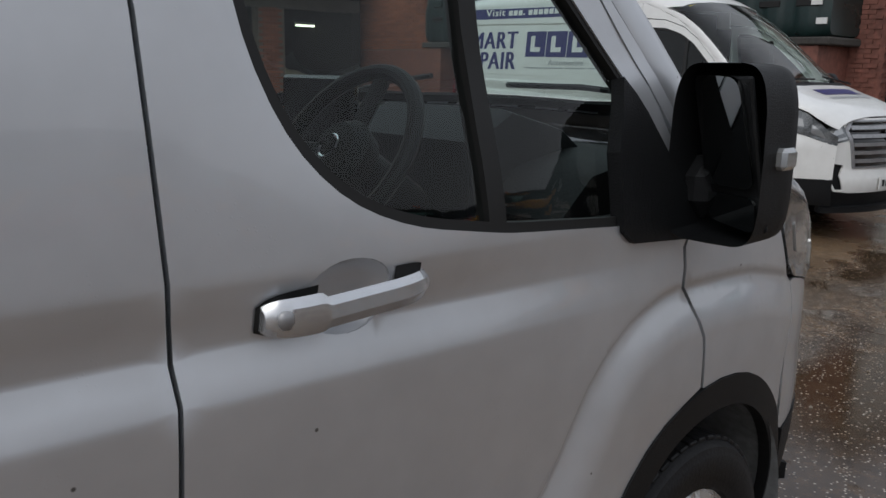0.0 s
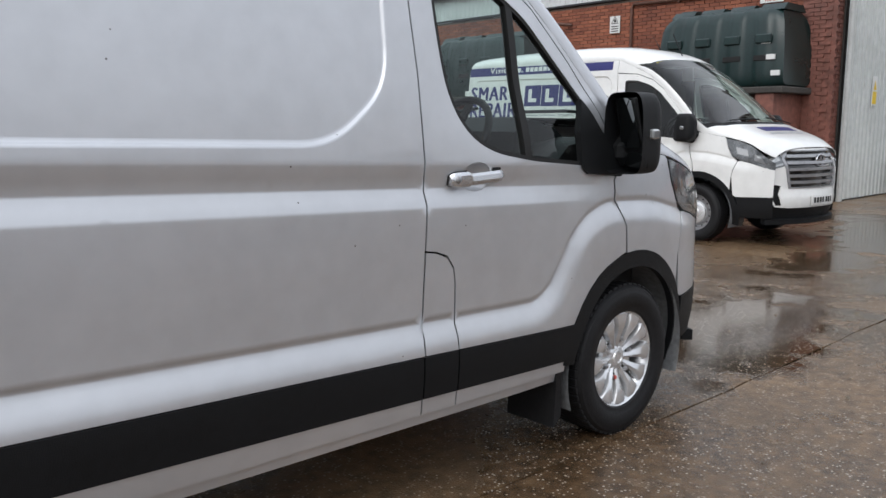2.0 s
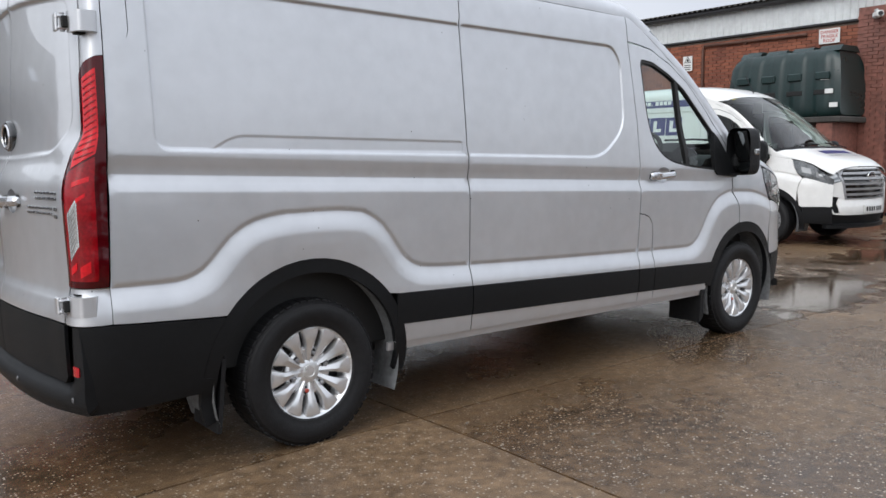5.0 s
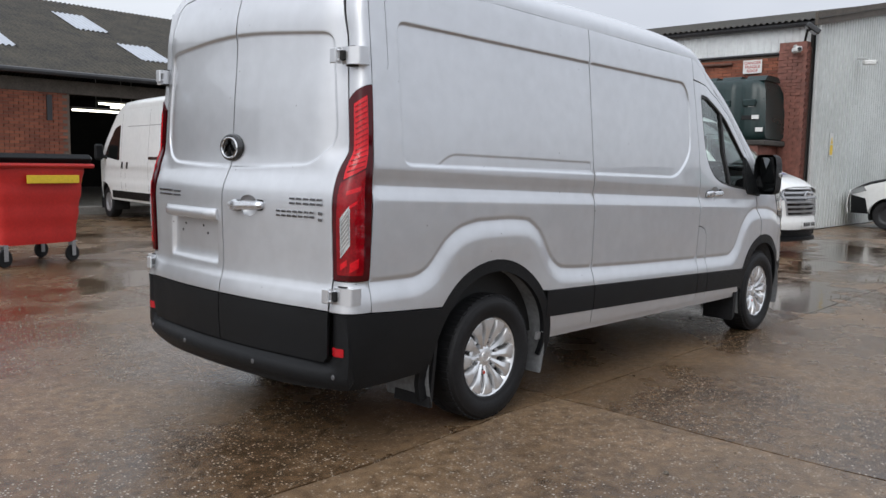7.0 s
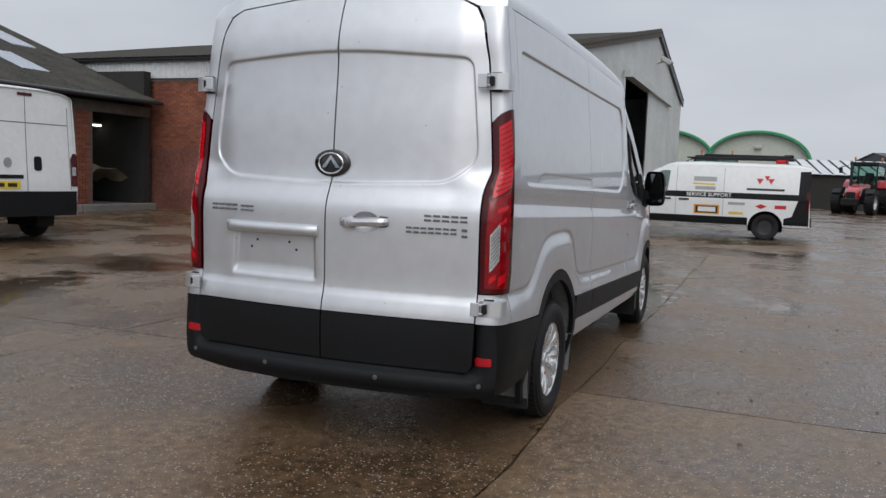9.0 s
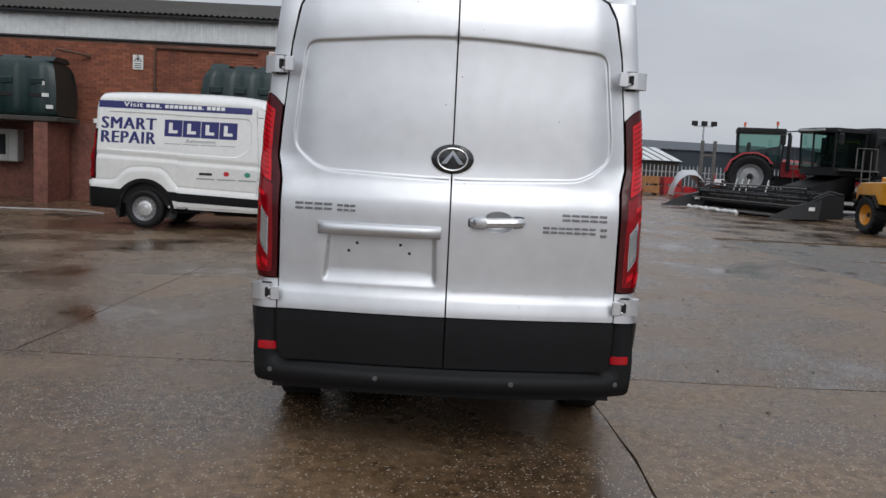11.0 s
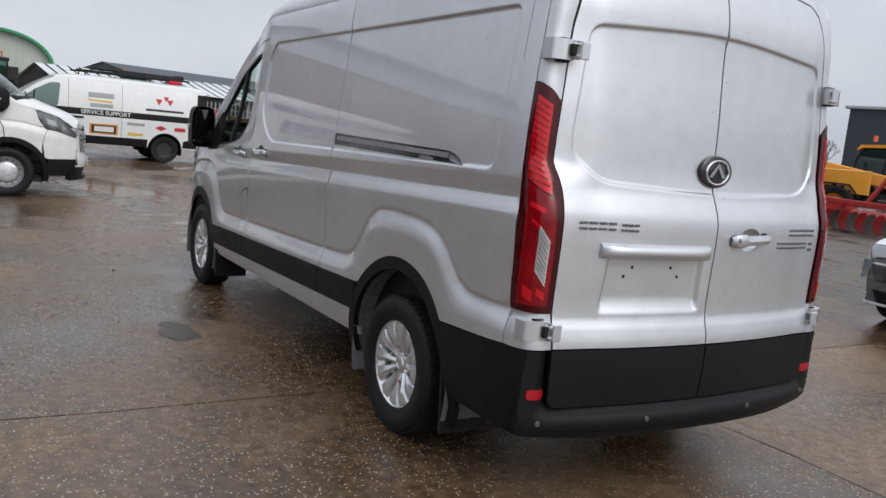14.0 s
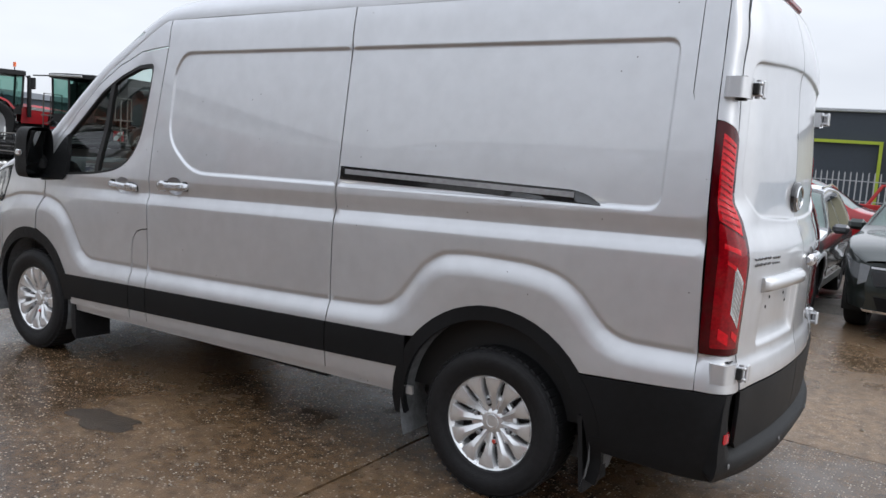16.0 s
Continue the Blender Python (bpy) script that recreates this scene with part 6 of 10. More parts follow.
        part("lamp_reflector", sheet("lamp_reflector", rounded([(sign * 0.78, 1.030), (sign * 0.67, 1.085), (sign * 0.67, 1.01), (sign * 0.78, 0.975)], 0.01), van_front, (), (), 0.05, 0.004, skin=0.009), CLEARLENS, hl)
    # top: roof, screen, bonnet
    rf = [(2.45, -1), (2.74, -0.92), (2.88, -0.7), (2.94, -0.3), (2.94, 0.3), (2.88, 0.7), (2.74, 0.92), (2.45, 1)] + [(x, q) for q, x, _, _ in ROOF_EDGE[::-1]]
    part("roof", sheet("roof", rf, van_top, (), [[(x, s) for x in np.linspace(-1, 2.7, 30)] for s in np.concatenate([np.linspace(-0.995, -0.5, 14), np.linspace(0.5, 0.995, 14)])], 0.12, 0.01), PAINT, van)
    for sg in (1, -1):
        pl = [(2.45, sg * 1), (2.74, sg * 0.92), (2.95, sg * 0.87), (3.3, sg * 0.84), (3.78, sg * 0.86), (3.86, sg * 0.9), (3.86, sg * 1.0)]
        part("screen_pillar", sheet("screen_pillar", pl, van_top, (), (), 0.06, 0.01), PAINT, van)
    ws = [(2.74, -0.91), (2.88, -0.69), (2.94, -0.3), (2.94, 0.3), (2.88, 0.69), (2.74, 0.91), (2.95, 0.865), (3.3, 0.835), (3.78, 0.855), (3.95, 0.6), (4.04, 0.2), (4.04, -0.2), (3.95, -0.6), (3.78, -0.855), (3.3, -0.835), (2.95, -0.865)]
    wscr = part("windscreen", sheet("windscreen", ws, van_top, (), (), 0.1, 0.0, skin=-0.004), TEALGLASS, van)
    wscr.visible_shadow = False
    band = [(3.78, -0.86), (3.95, -0.61), (4.04, -0.2), (4.04, 0.2), (3.95, 0.61), (3.78, 0.86), (3.86, 0.89), (4.03, 0.6), (4.11, 0.2), (4.11, -0.2), (4.03, -0.6), (3.86, -0.89)]
    part("scuttle", sheet("scuttle", band, van_top, (), (), 0.08, 0.01, skin=-0.006), BLACK, van, "black scuttle panel and wipers")
    wp = Shape()
    for sg in (0.55, -0.02):
        a, b_ = van_top(np.array([4.05]), np.array([sg]))[0], van_top(np.array([3.99]), np.array([sg - 0.45]))[0]
        wp.tube([tuple(a + [0, 0, 0.03]), tuple((a + b_) / 2 + [0, 0, 0.035]), tuple(b_ + [0, 0, 0.02])], 0.009, 6)
    part("wiper", wp, BLACK, van)
    bo = [(3.86, -1.0), (4.0, -1.0), (4.12, -1.0), (4.30, -0.99), (4.46, -0.97), (4.60, -0.88), (4.64, -0.4), (4.65, 0.0), (4.64, 0.4), (4.60, 0.88), (4.46, 0.97), (4.30, 0.99), (4.12, 1.0), (4.0, 1.0), (3.86, 1.0), (3.86, 0.9), (4.03, 0.605), (4.11, 0.2), (4.11, -0.2), (4.03, -0.605), (3.86, -0.9)]
    part("bonnet", sheet("bonnet", bo, van_top, (), (), 0.07, 0.012), PAINT, van)
    # front face
    fr = [(-0.82, 0.60), (-0.74, 0.47), (-0.60, 0.455), (0.60, 0.455), (0.74, 0.47), (0.82, 0.60), (0.82, 0.98), (0.80, 1.04), (0.66, 1.125), (0.60, 1.15), (-0.60, 1.15), (-0.66, 1.125), (-0.80, 1.04), (-0.82, 0.98)]
    grille = [(-0.53, 1.115), (-0.615, 1.03), (-0.55, 0.70), (0.55, 0.70), (0.615, 1.03), (0.53, 1.115)]
    vents = [[(s * 0.81, 0.745), (s * 0.66, 0.715), (s * 0.70, 0.62), (s * 0.665, 0.485), (s * 0.73, 0.485), (s * 0.80, 0.61)][:: s] for s in (1, -1)]
    part("front_bumper", sheet("front_bumper", fr, van_front, [grille] + vents, (), 0.06, 0.02), PAINT, van)
    gr = part("grille", sheet("grille", grille, van_front, (), (), 0.08, 0.0, skin=-0.03), GLOSSBLACK, van, "black grille with silver bars and an oval badge")
    for i in range(5):
        z = 0.755 + i * 0.077
        half = 0.545 + 0.055 * min(1.0, (z - 0.70) / 0.33) - 0.03 * (i == 4)
        part("grille_bar", sheet("grille_bar", [(-half, z - 0.017), (half, z - 0.017), (half, z + 0.017), (-half, z + 0.017)], van_front, (), (), 0.1, 0.03, skin=0.004), STEEL, gr)
    part("grille_surround", sheet("grille_surround", [(p[0] * 1.05, (p[1] - 0.9) * 1.07 + 0.9) for p in grille], van_front, [grille], (), 0.06, 0.02, skin=0.010), STEEL, gr)
    bring = [(4.842 + 0.0 * i, 0.105 * math.cos(2 * math.pi * i / 36), 1.01 + 0.07 * math.sin(2 * math.pi * i / 36)) for i in range(37)]
    bd = part("badge", Shape().lathe([(0.0, 0.0), (0.9, 0.0), (1.0, -0.02)], 28, "x", m=Matrix.Translation((4.838, 0, 1.01)) @ Matrix.Diagonal((1, 0.10, 0.066, 1))), GLOSSBLACK, gr, "black oval badge with a chrome ring")
    part("badge_ring", Shape().tube(bring, 0.008, 8, caps=False), CHROME, bd)
    part("badge_mark", Shape().box(4.846, 0, 1.01, 0.006, 0.13, 0.018, 0.002).box(4.846, 0, 1.01, 0.006, 0.018, 0.09, 0.002), CHROME, bd)
    for s in (1, -1):
        part("fog_recess", sheet("fog_recess", vents[0] if s > 0 else vents[1], van_front, (), (), 0.05, 0.0, skin=-0.03), BLACK, van)
    part("lower_bumper", sheet("lower_bumper", [(-0.82, 0.27), (0.82, 0.27), (0.82, 0.585), (0.745, 0.462), (0.60, 0.447), (-0.60, 0.447), (-0.745, 0.462), (-0.82, 0.585)], van_front, (), (), 0.06, 0.02, skin=-0.006), BLACK, van, "black lower front bumper")
    part("lower_lip", sheet("lower_lip", [(-0.80, 0.262), (0.80, 0.262), (0.80, 0.325), (-0.80, 0.325)], van_front, (), (), 0.06, 0.05, skin=0.045), BLACK, van, "projecting black bumper lip")
    pl = part("number_plate", sheet("number_plate", [(-0.26, 0.482), (0.26, 0.482), (0.26, 0.592), (-0.26, 0.592)], van_front, (), (), 0.08, 0.01, skin=0.022), WHITEBOARD, van, "white front plate with plain dark bars") if not alloy else None
    if pl:
        for i in range(7):
            x = -0.20 + i * 0.062 + (0.02 if i > 3 else 0)
            part("plate_bar", sheet("plate_bar", [(x - 0.018, 0.507), (x + 0.018, 0.507), (x + 0.018, 0.569), (x - 0.018, 0.569)], van_front, (), (), 0.1, 0.002, skin=0.025), BLACKINK, pl)
    # rear doors
    for s in (1, -1):
        e = s * 0.004
        o = s * 0.836
        d = [(e, 0.725), (s * 0.835, 0.725), (s * 0.834, 1.36), (s * 0.845, 1.42), (s * 0.861, 1.48), (s * 0.853, 1.60), (s * 0.841, 1.74), (s * 0.835, 1.80), (s * 0.815, 2.02), (s * 0.775, 2.22), (s * 0.735, 2.295), (s * 0.66, 2.335), (s * 0.3, 2.375), (e, 2.38)]
        zl = [[(y, z) for y in (-0.9, 0.0, 0.9)] for z in (0.735, 0.755, 0.775, 0.795, 0.815, 0.835, 0.855, 0.875, 0.90, 1.24, 1.255, 1.27, 1.30, 1.33, 1.36, 2.13, 2.17, 2.21, 2.26)]
        for k in (-0.010, -0.001, 0.0, 0.0035, 0.007, 0.010, 0.011, 0.022):
            zl.append(offset(REAR_RECESS, k))
        for k in (0.0, 0.008, 0.016, 0.024, 0.032):
            zl.append(offset(PLATE_DIP, k))
        door = part("rear_door", sheet("rear_door", d, van_rear, [] if s > 0 else [cup_hole(-0.232, 1.20, -1)], zl, 0.05, 0.016, flip=True), PAINT, van)
        lb = [(e, 0.47), (s * 0.80, 0.47), (s * 0.828, 0.50), (s * 0.836, 0.60), (s * 0.838, 0.718), (e, 0.718)]
        part("lower_door_panel", sheet("lower_door_panel", lb, van_rear, (), (), 0.06, 0.016, flip=True, skin=0.003), BLACK, door, "black plastic lower door panel")
        if s > 0:
            gar = Shape()
            n = 15
            rows = []
            for i in range(n):
                y = 0.040 + 0.605 * i / (n - 1)
                k = 1 - abs(2 * i / (n - 1) - 1) ** 10
                xb = float(van_rear(np.array([y]), np.array([1.19]))[0][0])
                rows.append([(xb + 0.005, y, 1.168), (xb - 0.010 - 0.016 * k, y, 1.165), (xb - 0.016 - 0.026 * k, y, 1.150), (xb - 0.014 - 0.026 * k, y, 1.118), (xb - 0.004 - 0.01 * k, y, 1.105), (xb + 0.03, y, 1.108)])
            gar.add([p for r in rows for p in r], [(i * 6 + j, i * 6 + (j + 1) % 6, (i + 1) * 6 + (j + 1) % 6, (i + 1) * 6 + j) for i in range(n - 1) for j in range(6)] + [tuple(range(6)), tuple(range((n - 1) * 6, n * 6))])
            gm = gar.mesh("plate_garnish", 60)
            bmq = bmesh.new()
            bmq.from_mesh(gm)
            bmesh.ops.recalc_face_normals(bmq, faces=bmq.faces)
            bmq.to_mesh(gm)
            bmq.free()
            part("plate_garnish", gm, PAINT, door, "silver bar over the empty plate recess")
            for y, z in ((0.49, 1.025), (0.45, 1.065), (0.19, 1.025), (0.235, 1.065)):
                xb = float(van_rear(np.array([y]), np.array([z]))[0][0])
                part("screw_hole", Shape().lathe([(0.0, xb - 0.002), (0.007, xb - 0.002), (0.008, xb)], 10, "x", (0, y, z)), DARK, door)
        else:
            door_handle(door, "handle", van_rear, -0.232, 1.20, -1, chrome, PAINT)
    hd = [(-0.746, 2.306), (-0.664, 2.343), (-0.3, 2.383), (0.3, 2.383), (0.664, 2.343), (0.746, 2.306)] + [(y, z) for _, _, y, z in ROOF_EDGE[::-1]]
    part("roof_header", sheet("roof_header", hd, van_rear, (), (), 0.05, 0.02, flip=True, skin=0.0), PAINT, van)
    # emblem and badges
    xe = float(van_rear(np.array([0.0]), np.array([1.497]))[0][0])
    em = part("emblem", Shape().lathe([(0.0, -0.022), (0.86, -0.022), (0.97, -0.016), (1.0, 0.0)], 40, "x", m=Matrix.Translation((xe, 0.0, 1.497)) @ Matrix.Diagonal((1, 0.106, 0.0735, 1))), GLOSSBLACK, van, "black oval emblem with a chrome outline")
    rg = Shape()
    ringp = []
    for i in range(48):
        a = 2 * math.pi * i / 48
        ringp.append((xe - 0.024, 0.072 * math.cos(a), 1.495 + 0.053 * math.sin(a)))
    rg.tube(ringp + ringp[:1], 0.0055, 8, caps=False)
    rg.add([(xe - 0.026, y, 1.495 + z) for y, z in ((-0.055, -0.022), (-0.03, -0.022), (0.0, 0.022), (0.03, -0.022), (0.055, -0.022), (0.0, 0.045))], [(0, 1, 2, 5), (2, 3, 4, 5)])
    part("chrome_mark", rg, CHROME, em)
    def badge_bars(y0, y1, z, h, n, parts_name):
        step = (y1 - y0) / n
        for i in range(n):
            ya = y0 + step * i + step * 0.08
            yb = y0 + step * (i + 1) - step * 0.08
            xb = float(van_rear(np.array([(ya + yb) / 2]), np.array([z]))[0][0])
            w = abs(yb - ya)
            sh = Shape()
            sh.box(xb - 0.003, (ya + yb) / 2, z + h * 0.30, 0.007, w, h * 0.30, 0.002)
            sh.box(xb - 0.003, (ya + yb) / 2, z - h * 0.30, 0.007, w, h * 0.30, 0.002)
            part(parts_name, sh, BADGE, van, "raised chrome badge character as plain bars")

    badge_bars(0.765, 0.575, 1.238, 0.040, 4, "maker_badge")
    badge_bars(0.555, 0.46, 1.236, 0.038, 3, "maker_badge")
    badge_bars(-0.548, -0.780, 1.237, 0.038, 5, "model_badge")
    badge_bars(-0.455, -0.725, 1.174, 0.036, 7, "model_badge")
    badge_bars(-0.745, -0.780, 1.168, 0.050, 1, "model_badge")
    # high brake lamp and roof edge
    part("brake_lamp", Shape().box(-0.925, 0, 2.408, 0.03, 0.40, 0.035, 0.01), REDFIELD, van, "deep red high brake lamp")
    # rear bumper
    def bumper(u, v):
        y = u
        z = v
        x = -1.166 + 0.125 * np.abs(np.asarray(u) / 0.95) ** 2.4 + 0.035 * (1 - sstep(0.32, 0.40, z)) + 0.05 * sstep(0.42, 0.475, z) * (1 - sstep(0.80, 0.90, np.abs(u)))
        return np.stack([x, y, z], -1)

    bp = rounded([(-0.945, 0.345), (-0.6, 0.325), (0.6, 0.325), (0.945, 0.345), (0.955, 0.50), (0.945, 0.714), (0.845, 0.714), (0.84, 0.50), (0.79, 0.462), (-0.79, 0.462), (-0.84, 0.50), (-0.845, 0.714), (-0.945, 0.714), (-0.955, 0.50)], [0.03, 0.05, 0.05, 0.03, 0.03, 0.005, 0.005, 0.05, 0.05, 0.05, 0.05, 0.005, 0.005, 0.03])
    bpr = part("rear_bumper", sheet("rear_bumper", bp, bumper, (), [[(y, z) for y in (-0.9, 0, 0.9)] for z in (0.36, 0.40, 0.425, 0.44)], 0.05, 0.06, flip=True), BLACK, van, "black plastic rear bumper with sensors")
    for y in (0.865, 0.330, -0.338, -0.870):
        xb = float(bumper(np.array([y]), np.array([0.405]))[0][0])
        part("parking_sensor", Shape().lathe([(0.0, xb - 0.004), (0.010, xb - 0.004), (0.013, xb)], 16, "x", (0, y, 0.408)), mat("sensor_grey", (0.09, 0.09, 0.095), 0.4), bpr)
    for s in (1, -1):
        q = rounded([(s * 0.842, 0.508), (s * 0.928, 0.512), (s * 0.928, 0.552), (s * 0.842, 0.548)], 0.006, 2)
        part("reflector", sheet("reflector", q, bumper, (), (), 0.05, 0.004, flip=True, skin=0.004), mat("red_reflector", (0.40, 0.006, 0.012), 0.15, coat=0.3, spec=0.3, var=0.2, scale=9), bpr, "small red bumper reflector")
    # underbody and cabin
    ub = Shape().box(1.8, 0, 0.42, 5.4, 1.5, 0.20, 0.03).box(-0.5, 0, 0.36, 0.9, 1.3, 0.1, 0.02).cyl((0.0, -0.7, 0.35), (0.0, 0.7, 0.35), 0.055, 12).box(1.9, 0.35, 0.31, 1.2, 0.5, 0.2, 0.05)
    part("underbody", ub, DARK, van)
    sh = Shape()
    sh.box(0.80, 0, 1.30, 3.2, 1.56, 1.4).box(0.80, 0, 2.08, 3.2, 1.36, 0.3)
    part("load_bay_bulkhead", sh, INSIDE, van)
    # added black backing that keeps light out of the rear door gaps
    part("rear_jamb", Shape().box(-0.99, 0, 0.52, 0.06, 1.60, 0.36).box(-0.90, 0, 1.15, 0.06, 1.62, 1.30).box(-0.82, 0, 1.98, 0.06, 1.36, 0.50), SEAL, van)
    for s in (1, -1):
        part("side_jamb", Shape().box(0.9, s * 0.845, 1.25, 3.2, 0.03, 1.65), SEAL, van)
    if interior:
        cabin = Shape()
        cabin.box(3.0, 0, 0.62, 1.4, 1.84, 0.1).box(3.95, 0, 0.95, 0.3, 1.6, 0.7, 0.05)
        part("cab_floor", cabin, DARK, van)
        ds = Shape()
        prof = [(3.42, 0.85), (3.32, 1.12), (3.34, 1.26), (3.44, 1.345), (3.62, 1.375), (3.80, 1.37), (3.92, 1.33), (3.92, 0.85)]
        ds.prism(prof, -0.86, 0.86, "y", inset=0.02)
        dash = part("dashboard", ds, DASH, van, "black moulded dashboard")
        part("instrument_cowl", Shape().prism([(3.28, 1.24), (3.30, 1.40), (3.42, 1.465), (3.60, 1.42), (3.72, 1.34), (3.5, 1.2)], -0.66, -0.22, "y", inset=0.07), DASH, dash)
        part("centre_screen", Shape().box(3.29, -0.14, 1.44, 0.025, 0.30, 0.17, 0.008), GLOSSBLACK, dash, "flat black display screen")
        part("air_vent", Shape().lathe([(0.0, 3.33), (0.05, 3.335), (0.055, 3.36)], 18, "x", (0, -0.72, 1.13)), GLOSSBLACK, dash)
        for s in (1, -1):
            part("door_card", Shape().box(3.05, s * 0.865, 0.95, 1.2, 0.05, 0.62, 0.02), DASH, van)
        sw = Shape()
        ax = pose(3.09, -0.50, 1.375, 0, -56, 0)
        ring = [ax @ Vector((0.195 * math.cos(2 * math.pi * i / 40), 0.195 * math.sin(2 * math.pi * i / 40), 0)) for i in range(41)]
        sw.tube(ring, 0.017, 10, caps=False)
        st = part("steering_wheel", sw, DASH, van, "black steering wheel")
        hub = Shape()
        hub.lathe([(0.0, 0.03), (0.06, 0.025), (0.08, 0.0), (0.07, -0.04), (0.0, -0.05)], 20, "z", m=ax)
        for a in (0, 180, 90):
            hub.box(0.12, 0, -0.01, 0.13, 0.045, 0.022, 0.008, ax @ Matrix.Rotation(radians(a), 4, "Z"))
        part("wheel_hub", hub, DASH, st)
        part("hub_badge", Shape().lathe([(0.022, 0.034), (0.026, 0.036), (0.029, 0.034), (0.026, 0.031)], 20, "z", m=ax), CHROME, st)
        part("steering_column", Shape().cyl(tuple(ax @ Vector((0, 0, -0.03))), tuple(ax @ Vector((0, 0, -0.35))), 0.05, 12), DASH, st)
        for y in (-0.45, 0.45):
            se = thing_seat(y)
            part("seat", se[0], GREYFABRIC, van, "dark grey cloth seat")
            part("seat_back", se[1], GREYFABRIC, van)
            part("head_rest", se[2], GREYFABRIC, van)
    add_wheels(van, alloy)
    return van


def thing_seat(y):
    a = Shape().box(2.78, y, 0.86, 0.52, 0.48, 0.16, 0.06).box(2.78, y, 0.72, 0.4, 0.4, 0.16)
    b = Shape().box(2.52, y, 1.22, 0.14, 0.48, 0.62, 0.06, pose(0, 0, 0))
    c = Shape().box(2.49, y, 1.64, 0.10, 0.27, 0.18, 0.045)
    return a, b, c


silver_van = build_van(None, "silver high-roof panel van, wet, with black plastic trim", SILVER, True, SILVER, SATIN)

# ---- the lettered white van of the same make ----
NAVY = mat("navy_vinyl", (0.020, 0.022, 0.14), 0.35, var=0.06)
WHITEVINYL = mat("white_vinyl", (0.78, 0.78, 0.77), 0.4, var=0.03)
GREYVINYL = mat("grey_vinyl", (0.35, 0.36, 0.37), 0.4)
REDVINYL = mat("red_vinyl", (0.55, 0.02, 0.03), 0.4)
GREENVINYL = mat("green_vinyl", (0.05, 0.32, 0.22), 0.4)
ORANGEVINYL = mat("orange_vinyl", (0.75, 0.30, 0.02), 0.4)
GOLDVINYL = mat("gold_vinyl", (0.72, 0.50, 0.08), 0.4)

white_van = build_van(pose(11.014, 5.867, rise(10.8, 4.0), 0, 0, -93), "white high-roof panel van with navy trade lettering", WHITE, False, WHITE, GLOSSBLACK)
SHORTER, CUT_A, CUT_B = 0.394, 0.60, 1.02


def shorten(x):
    """The shorter wheelbase: the middle of the load bay is taken in."""
    x = np.asarray(x, float)
    mid = CUT_A + SHORTER + (x - CUT_A) * (CUT_B - CUT_A - SHORTER) / (CUT_B - CUT_A)
    return np.where(x <= CUT_A, x + SHORTER, np.where(x >= CUT_B, x, mid))


def lengthen(x):
    x = np.asarray(x, float)
    mid = CUT_A + (x - CUT_A - SHORTER) * (CUT_B - CUT_A) / (CUT_B - CUT_A - SHORTER)
    return np.where(x <= CUT_A + SHORTER, x - SHORTER, np.where(x >= CUT_B, x, mid))


for piece in list(white_van.children):
    if piece.name.split(".")[0] == "wheel":
        if abs(piece.location.x) < 0.1:
            piece.location.x += SHORTER
        continue
    for ob in [piece, *piece.children_recursive]:
        co_ = np.empty(len(ob.data.vertices) * 3)
        ob.data.vertices.foreach_get("co", co_)
        if co_[0::3].min() < CUT_B:
            co_[0::3] = shorten(co_[0::3])
            ob.data.vertices.foreach_set("co", co_)
            ob.data.update()
LONG_FN = van_side(-1, True)


def W_FN(x, z):
    p = LONG_FN(lengthen(x), z)
    p[..., 0] = np.where(np.asarray(x) < CUT_B, x, p[..., 0])
    return p


def on_side(x, z, out=0.004):
    p = W_FN(np.array([x]), np.array([z]))[0]
    return Vector((p[0], p[1] - out, p[2]))


def decal(name, poly, material, fn, parent, skin=0.003, flip=False, label=""):
    return part(name, panel(name, poly, fn, (), (), 0.12, 0.0, flip=flip, skin=skin), material, parent, label)


def words(name, text, x0, x1, z0, h, material, label="", out=0.005):
    """Vinyl words that fill a box on the van's side."""
    me = lettering(text, 1.0, spread=1.12)
    xs = [v.co.x for v in me.vertices]
    ys = [v.co.y for v in me.vertices]
    word = Shape()
    # the weight of the strokes: the same outline laid thrice, a little apart
    for k in (-1, 0, 1):
        word.add([tuple(on_side(x0 + (x1 - x0) * (v.co.x - min(xs)) / (max(xs) - min(xs)) + k * h * 0.062, z0 + h * (v.co.y - min(ys)) / (max(ys) - min(ys)), out + 0.0006 * k)) for v in me.vertices], [tuple(p.vertices) for p in me.polygons])
    return part(name, word, material, white_van, label)


decal("banner", [(-0.50, 2.180), (2.36, 2.160), (2.36, 2.272), (-0.50, 2.310)], NAVY, W_FN, white_van, label="navy banner with white words")
words("banner_words", "Visit", -0.03, 0.325, 2.212, 0.085, WHITEVINYL, out=0.007)
for i in range(17):
    x0 = 0.39 + i * 0.087
    small = i in (3, 12)
    decal("banner_bar", [(x0, 2.208), (x0 + (0.025 if small else 0.070), 2.208), (x0 + (0.025 if small else 0.070), 2.208 + (0.02 if small else 0.062)), (x0, 2.208 + (0.02 if small else 0.062))], WHITEVINYL, W_FN, white_van, 0.006)
words("lettering_line", "SMART", -0.42, 0.58, 1.80, 0.215, NAVY, "bold navy words")
words("lettering_line", "REPAIR", -0.42, 0.58, 1.545, 0.215, NAVY)
